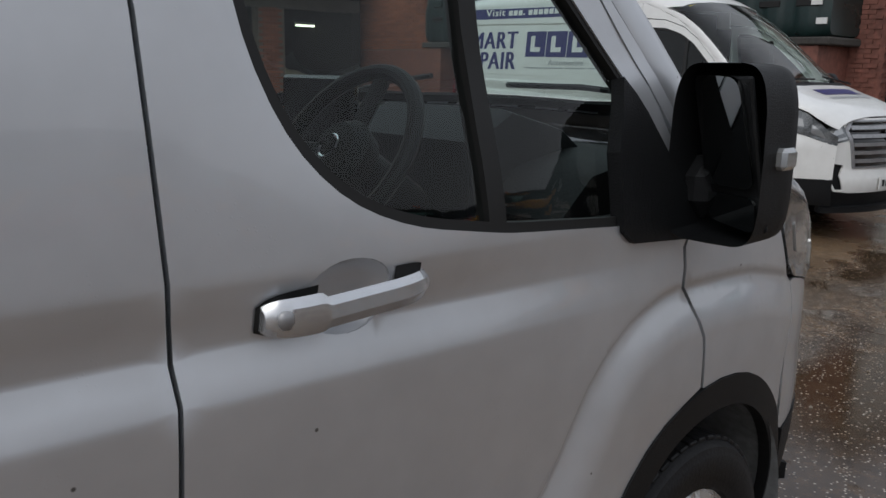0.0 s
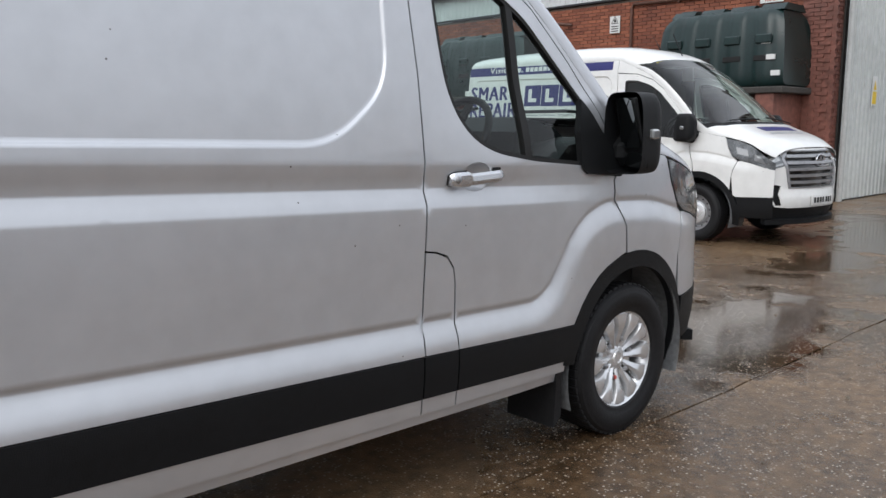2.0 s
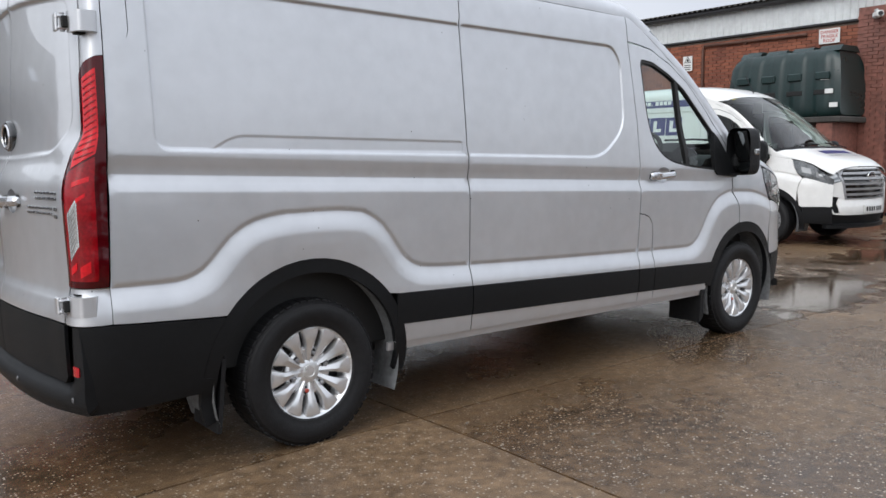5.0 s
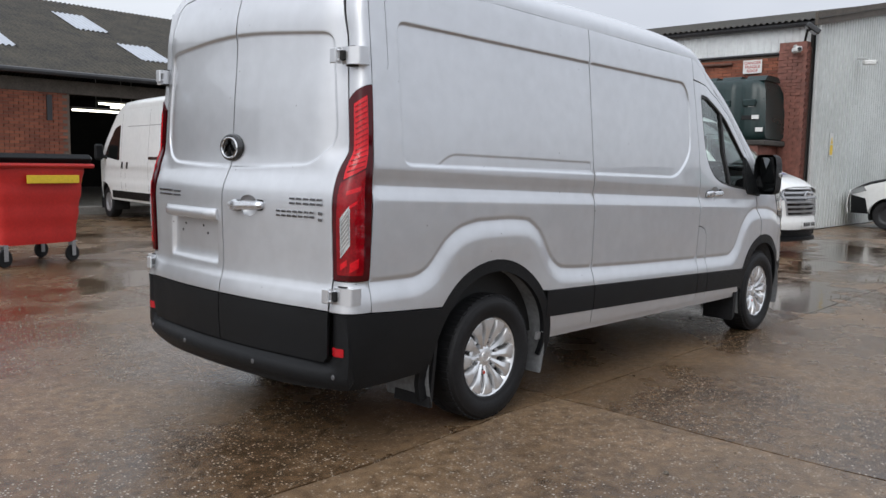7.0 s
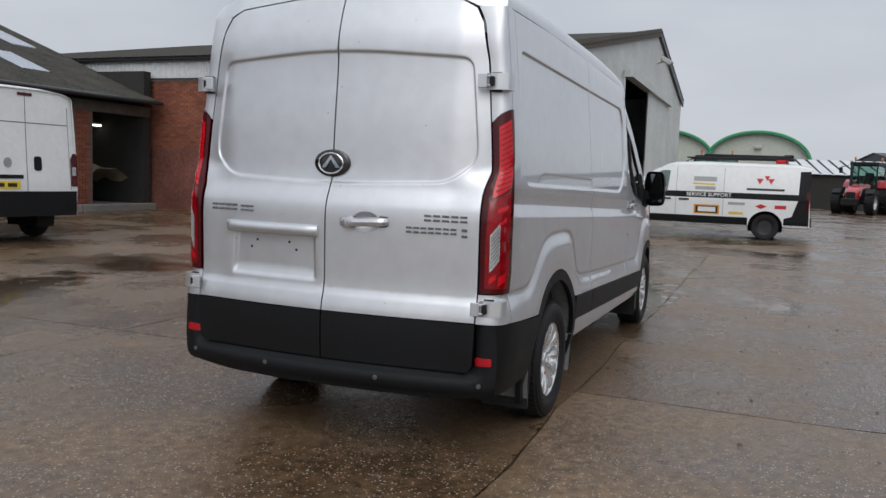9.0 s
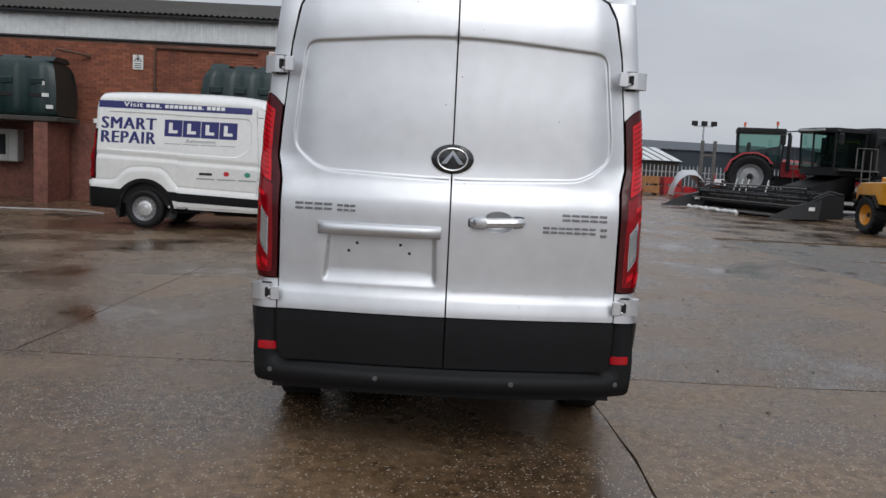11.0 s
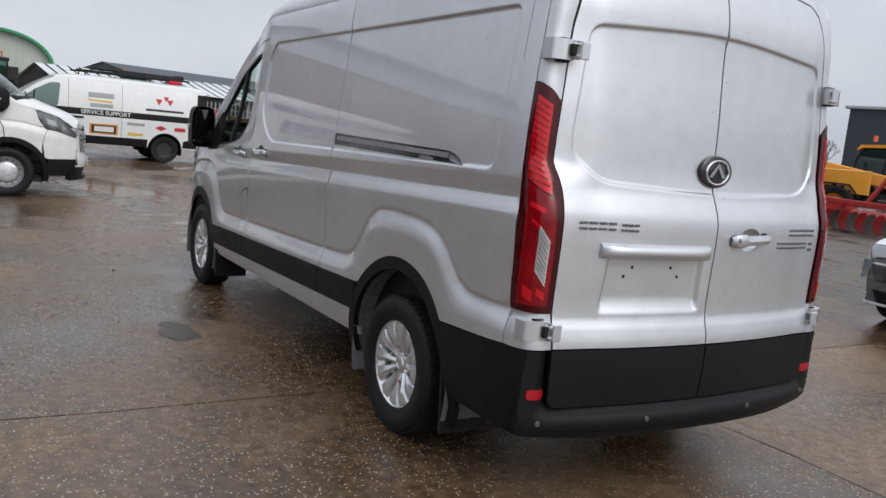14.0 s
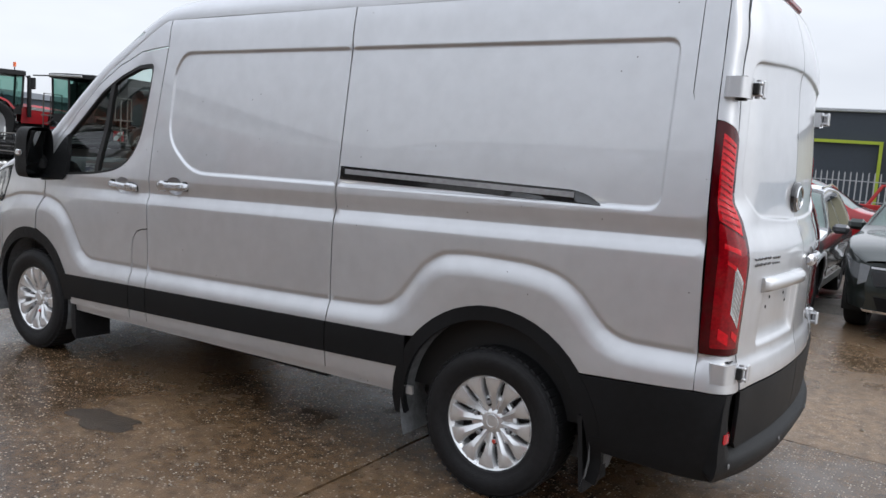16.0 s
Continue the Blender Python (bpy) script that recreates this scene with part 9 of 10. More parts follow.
def tractor(label, place, bonnet, size=1.0):
    t = thing("tractor", label, "tractor", place @ Matrix.Diagonal((size, size, size, 1)), "tractors across the yard")
    for s in (1, -1):
        lug_wheel(t, 0.0, s * 0.95, 1.0, 0.62, s, RIMGREY, "rear_wheel")
        lug_wheel(t, 2.95, s * 0.92, 0.74, 0.50, s, RIMGREY, "front_wheel")
        fen = [(r * math.cos(radians(a)), 1.0 + r * math.sin(radians(a))) for r, a in [(1.10, 170), (1.12, 140), (1.12, 110), (1.12, 80), (1.12, 55), (1.10, 35), (1.02, 35), (1.04, 55), (1.05, 80), (1.05, 110), (1.05, 140), (1.02, 170)]]
        part("rear_fender", Shape().prism(fen, s * 0.60, s * 1.24, "y"), bonnet, t)
        part("front_fender", Shape().prism([(2.95 + r * math.cos(radians(a)), 0.74 + r * math.sin(radians(a))) for r, a in [(0.84, 150), (0.84, 110), (0.84, 70), (0.84, 40), (0.80, 40), (0.80, 70), (0.80, 110), (0.80, 150)]], s * 0.68, s * 1.14, "y"), FARMBLACK, t)
        part("stripe", Shape().prism([(1.5, 1.75), (3.2, 1.62), (3.75, 1.10), (3.62, 1.10), (3.12, 1.52), (1.5, 1.63)], s * 0.43, s * 0.45, "y"), RIMGREY, t, "pale grey bonnet stripe")
        part("side_grille", Shape().prism([(2.3, 1.15), (3.3, 1.05), (3.25, 1.42), (2.35, 1.52)], s * 0.43, s * 0.447, "y"), FARMBLACK, t)
        part("cab_step", Shape().box(0.9, s * 0.95, 0.75, 0.5, 0.35, 0.06).box(0.9, s * 1.0, 0.45, 0.45, 0.3, 0.05).box(0.68, s * 1.0, 0.8, 0.04, 0.3, 0.75), FARMBLACK, t)
        part("door_mirror", Shape().tube([(1.35, s * 0.85, 2.95), (1.45, s * 1.25, 2.85)], 0.02, 6).box(1.45, s * 1.27, 2.65, 0.08, 0.2, 0.36, 0.03), FARMBLACK, t)
        part("work_lamp", Shape().box(1.28, s * 0.62, 3.06, 0.1, 0.2, 0.12, 0.02), CLEARLENS, t)
    bon = Shape()
    secs = [(1.30, 0.44, 1.05, 1.85), (2.2, 0.44, 1.05, 1.80), (3.1, 0.42, 1.0, 1.68), (3.6, 0.38, 0.95, 1.52), (3.85, 0.30, 0.95, 1.35)]
    vs, fs = [], []
    for x, w, z0, z1 in secs:
        vs += [(x, -w, z0), (x, -w, z1 - 0.12), (x, -w * 0.7, z1), (x, w * 0.7, z1), (x, w, z1 - 0.12), (x, w, z0)]
    for i in range(len(secs) - 1):
        for j in range(6):
            k = (j + 1) % 6
            fs.append((i * 6 + j, i * 6 + k, (i + 1) * 6 + k, (i + 1) * 6 + j)[::-1])
    e = (len(secs) - 1) * 6
    fs.append(tuple(range(e, e + 6))[::-1])
    bon.add(vs, fs)
    part("bonnet", bon, bonnet, t)
    part("nose_grille", Shape().box(3.87, 0, 1.15, 0.04, 0.5, 0.36, 0.02), FARMBLACK, t)
    part("chassis", Shape().box(1.4, 0, 0.85, 4.4, 0.6, 0.5, 0.08).box(0, 0, 1.0, 0.9, 1.3, 0.5, 0.1).cyl((2.95, -0.8, 0.74), (2.95, 0.8, 0.74), 0.12, 10).box(3.95, 0, 0.75, 0.5, 0.9, 0.45, 0.06), FARMBLACK, t)
    cab_box(t, [(-0.55, -0.75), (1.25, -0.72), (1.25, 0.72), (-0.55, 0.75)], 1.75, 2.95, 1.08, FARMBLACK, CABGLASS, FARMBLACK)
    part("exhaust", Shape().tube([(1.55, -0.62, 1.3), (1.55, -0.62, 2.85), (1.5, -0.62, 3.0)], [0.09, 0.09, 0.07], 10), FARMBLACK, t)
    for x, y in ((-0.3, 0.6), (1.0, -0.6)):
        b_ = part("beacon", Shape().cyl((x, y, 3.30), (x, y, 3.48), 0.06, 10), ORANGELENS, t, "orange beacon")
        part("beacon_stem", Shape().cyl((x, y, 3.05), (x, y, 3.32), 0.02, 6), FARMBLACK, b_)
    part("linkage", Shape().tube([(-0.5, 0.4, 0.9), (-1.2, 0.45, 0.6)], 0.05, 6).tube([(-0.5, -0.4, 0.9), (-1.2, -0.45, 0.6)], 0.05, 6).box(-1.1, 0, 0.75, 0.1, 0.8, 0.1), FARMBLACK, t)
    return t


def telehandler(label, place, dark):
    body = FARMBLACK if dark else FARMYELLOW
    t = thing("telehandler", label, "loader", place, "telescopic loaders across the yard")
    for s in (1, -1):
        for x in (0.0, 2.75):
            lug_wheel(t, x, s * 0.92, 0.60, 0.44, s, FARMYELLOW, "wheel", 16, 0.55)
            part("fender", Shape().prism([(x + r * math.cos(radians(a)), 0.60 + r * math.sin(radians(a))) for r, a in [(0.74, 165), (0.74, 120), (0.74, 60), (0.74, 20), (0.70, 20), (0.70, 60), (0.70, 120), (0.70, 165)]], s * 0.66, s * 1.15, "y"), FARMBLACK, t)
        part("step", Shape().box(1.4, s * 0.95, 0.55, 0.5, 0.3, 0.05).box(1.4, s * 0.95, 0.85, 0.5, 0.25, 0.05), STEELBAR, t)
    part("chassis", Shape().box(1.35, 0, 0.80, 3.6, 0.9, 0.45, 0.06).cyl((0, -0.8, 0.6), (0, 0.8, 0.6), 0.14, 10).cyl((2.75, -0.8, 0.6), (2.75, 0.8, 0.6), 0.14, 10), FARMBLACK, t)
    eng = Shape().prism([(-0.75, 0.95), (-0.75, 1.45), (-0.45, 1.62), (0.9, 1.66), (0.9, 0.95)], -1.05, -0.15, "y", inset=0.06)
    part("engine_cover", eng, FARMYELLOW, t)
    part("rear_counterweight", Shape().box(-0.55, 0.4, 1.1, 0.6, 1.1, 0.6, 0.08), FARMYELLOW, t)
    part("side_tank", Shape().box(1.45, 0.75, 0.85, 1.3, 0.45, 0.5, 0.06), body, t)
    side = rounded([(0.42, 1.12), (0.36, 1.95), (0.55, 2.36), (1.45, 2.42), (1.72, 2.30), (2.28, 1.40), (2.20, 1.12)], 0.08, 3)
    for y in (0.10, 1.02):
        part("cab_pane", Shape().add([(x, y, z) for x, z in side], [tuple(range(len(side)))]), CABGLASS, t)
        part("cab_frame", Shape().tube([(x, y, z) for x, z in side + side[:1]], 0.05, 6), FARMBLACK, t)
        part("door_post", Shape().tube([(1.12, y, 1.12), (1.20, y, 2.40)], 0.04, 6), FARMBLACK, t)
    part("windscreen", Shape().add([(1.72, 0.10, 2.30), (1.72, 1.02, 2.30), (2.28, 1.02, 1.40), (2.28, 0.10, 1.40)], [(0, 1, 2, 3)]), CABGLASS, t)
    part("rear_pane", Shape().add([(0.36, 0.10, 1.95), (0.36, 1.02, 1.95), (0.42, 1.02, 1.12), (0.42, 0.10, 1.12)], [(0, 1, 2, 3)]), CABGLASS, t)
    part("cab_roof", Shape().prism(rounded([(0.34, 2.24), (0.44, 2.42), (1.45, 2.50), (1.80, 2.36), (1.70, 2.30), (1.44, 2.40), (0.52, 2.34)], 0.03, 2), 0.02, 1.10, "y"), FARMYELLOW, t, "yellow roof edge")
    part("cab_base", Shape().prism([(0.42, 0.85), (0.42, 1.22), (2.24, 1.22), (2.24, 0.95)], 0.12, 1.0, "y"), FARMBLACK, t)
    part("operator_seat", Shape().box(0.85, 0.55, 1.35, 0.5, 0.5, 0.2, 0.05).box(0.65, 0.55, 1.65, 0.15, 0.5, 0.6, 0.05), DARK, t)
    part("steering_column", Shape().tube([(1.75, 0.55, 1.2), (1.55, 0.55, 1.65)], 0.05, 6).tube([(1.55, 0.35, 1.68), (1.55, 0.75, 1.68)], 0.02, 6), DARK, t)
    part("wiper", Shape().tube([(2.26, 0.5, 1.45), (1.95, 0.7, 1.95)], 0.012, 5), DARK, t)
    cd = part("cab_door", Shape().box(1.2, 1.05, 1.15, 1.4, 0.05, 0.55, 0.02), body, t)
    part("door_mark", Shape().box(1.25, 1.08, 1.18, 0.42, 0.01, 0.13), WHITEVINYL, cd, "pale maker mark as a plain bar")
    part("boom_mark", Shape().box(1.6, -0.52, 1.36, 0.5, 0.02, 0.16), WHITEVINYL, t)
    part("door_mirror", Shape().tube([(1.95, 1.0, 2.2), (2.1, 1.25, 2.1)], 0.02, 6).box(2.12, 1.25, 1.95, 0.06, 0.16, 0.28, 0.03), FARMBLACK, t)
    part("boom", Shape().box(1.6, -0.32, 1.62, 4.0, 0.34, 0.36, 0.03, Matrix.Translation((0, 0, 0)) @ Matrix.Translation((-0.2, 0, 1.62)) @ Matrix.Rotation(radians(9), 4, "Y") @ Matrix.Translation((0.2, 0, -1.62))), FARMYELLOW, t)
    part("boom_knee", Shape().prism([(3.2, 1.45), (3.6, 1.45), (4.15, 0.75), (4.1, 0.35), (3.85, 0.35), (3.75, 0.7)], -0.52, -0.12, "y"), FARMYELLOW, t)
    part("tilt_ram", Shape().cyl((3.3, -0.32, 1.5), (4.0, -0.32, 0.8), 0.05, 8), CHROME, t)
    car = part("fork_carriage", Shape().box(4.25, -0.1, 0.62, 0.1, 1.5, 0.10, 0.02).box(4.25, -0.1, 0.25, 0.1, 1.5, 0.10, 0.02).box(4.25, 0.6, 0.42, 0.08, 0.1, 0.4).box(4.25, -0.8, 0.42, 0.08, 0.1, 0.4), FARMYELLOW, t)
    for y in (-0.55, 0.3):
        part("fork_tine", Shape().box(4.33, y, 0.35, 0.06, 0.12, 0.7).box(4.85, y, 0.05, 1.1, 0.12, 0.05), STEELBAR, car)
    for i in range(7):
        part("guard_bar", Shape().cyl((4.25, -0.75 + i * 0.22, 0.65), (4.22, -0.75 + i * 0.22, 1.15), 0.02, 6), GOLDVINYL if dark else FARMYELLOW, car)
    part("work_lamp", Shape().box(2.0, 0.9, 1.25, 0.1, 0.16, 0.12, 0.02).box(2.0, 0.2, 2.45, 0.1, 0.16, 0.1, 0.02), CLEARLENS, t)
    part("beacon", Shape().cyl((0.8, 0.6, 2.57), (0.8, 0.6, 2.74), 0.06, 10), ORANGELENS, t, "orange beacon")
    return t


def combine(place):
    t = thing("combine_harvester", "large black combine harvester with a folded unloading auger", "harvester", place)
    for s in (1, -1):
        lug_wheel(t, 0.0, s * 1.45, 0.95, 0.75, s, RIMGREY, "front_wheel", 20, 0.5)
        lug_wheel(t, -4.2, s * 1.2, 0.65, 0.5, s, RIMGREY, "rear_wheel", 16, 0.5)
        part("side_panel", Shape().prism([(0.2, 1.3), (0.2, 3.2), (-5.4, 3.0), (-6.0, 2.2), (-5.6, 1.2), (-1.2, 1.1)], s * 1.40, s * 1.48, "y"), FARMBLACK, t)
        part("lower_panel", Shape().prism([(-1.3, 0.75), (-1.1, 1.5), (-5.2, 1.6), (-5.2, 0.9)], s * 1.45, s * 1.53, "y"), FARMBLACK, t)
        part("side_mark", Shape().box(-1.6, s * 1.49, 1.95, 0.9, 0.015, 0.18), WHITEVINYL, t, "pale maker mark as a plain bar")
        part("hazard_board", Shape().box(0.95, s * 1.45, 1.35, 0.04, 0.42, 0.42), REDVINYL, t, "red and white hazard board")
        part("hazard_stripe", Shape().add([(0.975, s * 1.45 - 0.2, 1.15), (0.975, s * 1.45 - 0.06, 1.15), (0.975, s * 1.45 + 0.2, 1.45), (0.975, s * 1.45 + 0.2, 1.55), (0.975, s * 1.45 + 0.06, 1.55), (0.975, s * 1.45 - 0.2, 1.28)], [(0, 1, 2, 3, 4, 5)]), WHITEVINYL, t)
        for i in range(5):
            part("ladder_rung", Shape().box(1.05, s * 1.62, 0.5 + i * 0.3, 0.4, 0.3, 0.04), STEELBAR, t)
        part("ladder_rail", Shape().tube([(1.25, s * 1.75, 0.4), (1.25, s * 1.75, 2.9)], 0.025, 6).tube([(0.85, s * 1.75, 0.4), (0.85, s * 1.75, 2.9)], 0.025, 6), STEELBAR, t)
        part("cab_mirror", Shape().tube([(1.8, s * 0.9, 3.75), (2.1, s * 1.5, 3.7)], 0.03, 6).box(2.1, s * 1.5, 3.35, 0.1, 0.24, 0.5, 0.04), FARMBLACK, t)
    part("body", Shape().prism([(0.3, 1.2), (0.3, 3.55), (-4.0, 3.6), (-5.6, 3.0), (-6.2, 2.1), (-5.5, 1.1)], -1.4, 1.4, "y", inset=0.03), FARMBLACK, t)
    part("grain_tank", Shape().prism([(0.2, 3.5), (0.1, 3.95), (-3.0, 3.95), (-3.2, 3.5)], -1.3, 1.3, "y", inset=0.03), FARMBLACK, t)
    part("chassis", Shape().box(-2, 0, 0.95, 4.6, 1.6, 0.6, 0.1).cyl((0, -1.2, 0.95), (0, 1.2, 0.95), 0.2, 10).cyl((-4.2, -1.0, 0.65), (-4.2, 1.0, 0.65), 0.14, 10), DARK, t)
    cab_box(t, [(0.4, -0.95), (1.75, -0.88), (1.95, 0.0), (1.75, 0.88), (0.4, 0.95)], 2.15, 3.65, 1.12, FARMBLACK, CABGLASS, FARMBLACK)
    part("roof_lamps", Shape().box(2.15, 0, 3.75, 0.08, 1.4, 0.1, 0.02), CLEARLENS, t)
    part("feeder_house", Shape().prism([(0.6, 1.0), (0.6, 1.9), (2.6, 1.25), (2.6, 0.45)], -0.75, 0.75, "y"), FARMBLACK, t)
    part("platform", Shape().box(0.9, 0, 2.05, 1.3, 3.2, 0.06), STEELBAR, t)
    for sd in (1, -1):
        part("hand_rail", Shape().tube([(0.4, sd * 1.6, 2.1), (0.4, sd * 1.6, 3.0), (1.4, sd * 1.6, 3.0), (1.4, sd * 1.6, 2.1)], 0.025, 6), STEELBAR, t)
    au = part("unloading_auger", Shape().tube([(-0.1, 1.62, 3.25), (-0.5, 1.66, 3.32), (-9.2, 1.5, 3.30)], [0.2, 0.24, 0.22], 14), FARMBLACK, t, "long black unloading auger tube")
    part("auger_spout", Shape().lathe([(0.21, 0.0), (0.25, -0.05), (0.25, -0.35), (0.18, -0.4)], 16, "x", (-9.0, 1.5, 3.3)), RUBBER, au)
    part("auger_brace", Shape().box(-5.5, 1.55, 2.95, 4.0, 0.1, 0.12), FARMBLACK, t)
    part("straw_hood", Shape().prism([(-5.6, 1.1), (-5.6, 2.3), (-6.9, 1.8), (-7.0, 1.2)], -1.2, 1.2, "y"), FARMBLACK, t)
    return t


def crop_header(place, width=7.6):
    """A grain table on the ground: trough, auger, tined reel and end dividers."""
    t = thing("combine_header", "black grain header with a tined reel standing on the yard", "machine", place)
    part("frame_beam", Shape().box(-0.1, 0, 1.12, 0.22, width, 0.22, 0.04).box(0.1, 0, 0.28, 0.4, width, 0.12, 0.03), FARMBLACK, t)
    part("back_sheet", Shape().prism([(-0.1, 0.15), (-0.1, 1.05), (-0.02, 1.05), (0.06, 0.15)], -width / 2, width / 2, "y"), FARMBLACK, t)
    part("trough", Shape().prism([(0.0, 0.22), (0.5, 0.14), (1.5, 0.10), (1.5, 0.06), (0.0, 0.12)], -width / 2, width / 2, "y"), STEELBAR, t, "worn steel trough")
    part("knife_bar", Shape().box(1.56, 0, 0.10, 0.12, width, 0.06, 0.01), STEELBAR, t)
    part("feed_auger", Shape().cyl((0.45, -width / 2 + 0.1, 0.50), (0.45, width / 2 - 0.1, 0.50), 0.16, 14), FARMBLACK, t)
    fl = Shape()
    for i in range(30):
        y = -width / 2 + 0.2 + i * (width - 0.4) / 29
        fl.lathe([(0.16, -0.02), (0.30, 0.0), (0.16, 0.02)], 14, "y", (0.45, y, 0.50))
    tagged(part("auger_flight", fl, FARMBLACK, t), kind="stuff")
    reel = part("reel_shaft", Shape().cyl((1.15, -width / 2 + 0.1, 0.95), (1.15, width / 2 - 0.1, 0.95), 0.09, 12), FARMBLACK, t, "reel with tined bats")
    for k in range(6):
        a = k * math.pi / 3 + 0.3
        bx, bz = 1.15 + 0.48 * math.cos(a), 0.95 + 0.48 * math.sin(a)
        part("reel_bat", Shape().cyl((bx, -width / 2 + 0.12, bz), (bx, width / 2 - 0.12, bz), 0.032, 8), STEELBAR if k % 2 else FARMBLACK, reel)
        tn = Shape()
        for i in range(28):
            y = -width / 2 + 0.25 + i * (width - 0.5) / 27
            tn.tube([(bx, y, bz), (bx - 0.03, y, bz - 0.22)], 0.009, 4)
        tagged(part("reel_tines", tn, FARMBLACK, reel), kind="stuff")
    for i in range(5):
        y = -width / 2 + 0.15 + i * (width - 0.3) / 4
        sp = Shape()
        for k in range(6):
            a = k * math.pi / 3 + 0.3
            sp.tube([(1.15, y, 0.95), (1.15 + 0.48 * math.cos(a), y, 0.95 + 0.48 * math.sin(a))], 0.025, 5)
        part("reel_spider", sp, FARMBLACK, reel)
    for s_ in (1, -1):
        y = s_ * (width / 2 + 0.12)
        part("end_plate", Shape().prism([(-0.15, 0.12), (-0.15, 1.15), (0.55, 1.20), (1.35, 0.75), (1.55, 0.12)], y - 0.06, y + 0.06, "y", inset=0.02), FARMBLACK, t)
        dv = Shape()
        dv.add([(1.0, y - 0.24, 0.10), (1.0, y + 0.24, 0.10), (0.9, y + 0.20, 0.95), (0.9, y - 0.20, 0.95), (2.0, y + 0.16, 0.08), (2.0, y - 0.16, 0.08), (2.0, y, 0.60), (3.0, y, 0.05)],
               [(0, 3, 2, 1), (3, 6, 2), (2, 6, 4, 1), (3, 0, 5, 6), (6, 7, 4), (6, 5, 7), (0, 1, 4, 7, 5)])
        d_ = part("divider", dv, FARMBLACK, t, "long pointed black crop divider")
        part("divider_label", Shape().box(1.3, y - 0.22, 0.55, 0.24, 0.02, 0.16, 0.0).box(1.3, y + 0.22, 0.55, 0.24, 0.02, 0.16, 0.0), WHITEVINYL, d_, "small white label")
        part("reel_arm", Shape().tube([(-0.1, y, 1.20), (0.5, y, 1.32), (1.15, y, 0.98)], 0.06, 8), FARMBLACK, t)
    for y in (-width * 0.40, -width * 0.34, -width * 0.28, -width * 0.1):
        part("hydraulic_hose", Shape().tube([(-0.1, y, 1.15), (-0.2, y + 0.12, 1.5), (0.05, y + 0.42, 1.68), (0.3, y + 0.7, 1.35), (0.5, y + 0.9, 1.1)], 0.03, 6), GREYBOX, t, "pale hydraulic hose")
    part("stand", Shape().box(-0.3, width * 0.3, 0.3, 0.1, 0.1, 0.6).box(-0.3, -width * 0.3, 0.3, 0.1, 0.1, 0.6).box(-0.3, 0, 0.03, 0.4, width * 0.7, 0.06), FARMBLACK, t)
    return t


DECK = 0.42


def low_loader(x, y):
    """A flat transport trailer that carries the tractor behind the header."""
    t = thing("flatbed_trailer", "low dark flatbed trailer under the red tractor", "trailer", heading(x, y, -0.30, -0.954, 0.0))
    part("deck", Shape().box(0, 0, DECK - 0.08, 7.6, 2.9, 0.14, 0.02), STEELBAR, t)
    part("chassis", Shape().box(0, 0.5, DECK - 0.22, 7.4, 0.14, 0.16).box(0, -0.5, DECK - 0.22, 7.4, 0.14, 0.16), FARMBLACK, t)
    for wx in (-2.2, -1.2, 1.2, 2.2):
        for sg in (1, -1):
            part("wheel", Shape().cyl((wx, sg * 0.95, 0.20), (wx, sg * 1.2, 0.20), 0.20, 16), RUBBER, t)
    return t


def ground_strip(x0, y0, x1, y1):
    t = thing("white_strip", "crumpled white plastic strip lying on the yard", "plastic")
    n = 26
    top = []
    for i in range(n + 1):
        k = i / n
        px, py = x0 + (x1 - x0) * k, y0 + (y1 - y0) * k + 0.08 * math.sin(i * 1.3)
        top.append((px, py, rise(px, py) + 0.07 + 0.03 * math.sin(i * 2.1)))
    part("strip", Shape().tube(top, [0.06 + 0.035 * math.sin(i * 1.7) ** 2 for i in range(n + 1)], 8), WHITEBOARD, t)
    return t


def heading(x, y, hx, hy, z=None):
    return pose(x, y, rise(x, y) if z is None else z, 0, 0, math.degrees(math.atan2(hy, hx)))


combine(heading(30.5, -17.7, -0.35, 0.94) @ Matrix.Diagonal((1.12, 1.06, 0.955, 1)))
crop_header(heading(28.3, -13.55, -0.22, 0.975) @ Matrix.Diagonal((1, 1, 0.82, 1)))
tractor("red tractor with pale wheels parked behind the black header", heading(35.1, -15.0, -0.30, -0.954, DECK), FARMRED, 1.08)
low_loader(34.8, -16.4)
ground_strip(31.2, -11.0, 27.0, -11.7)
telehandler("yellow telescopic loader with a fork carriage and black cab", heading(18.75, -13.42, -1.0, -0.02) @ Matrix.Diagonal((0.95, 0.95, 0.92, 1)), False)
telehandler("black and yellow telescopic loader with raised guard", heading(14.15, -19.4, 0.40, 0.916) @ Matrix.Diagonal((0.92, 0.95, 0.90, 1)), True)
tractor("red tractor with grey bonnet stripe facing the yard", heading(18.2, -19.6, 0.02, 1.0), FARMRED, 0.92)
tractor("red tractor parked in the back row", heading(17.9, -25.5, 0.17, 0.97), FARMRED, 0.95)
tractor("red tractor parked far behind the service van", heading(52.0, -7.5, -0.9, 0.3), FARMRED, 1.0)
tractor("dark green tractor parked beside the domed stores", heading(47.0, 1.0, -0.8, 0.5), mat("dark_green_tractor_paint", (0.012, 0.035, 0.02), 0.4), 1.0)
tractor("red tractor with white fenders at the end of the yard", heading(27.0, -31.0, -0.3, 0.95), FARMRED, 0.95)
telehandler("yellow telescopic loader among red implements", heading(11.4, -20.2, -0.87, -0.5), False)


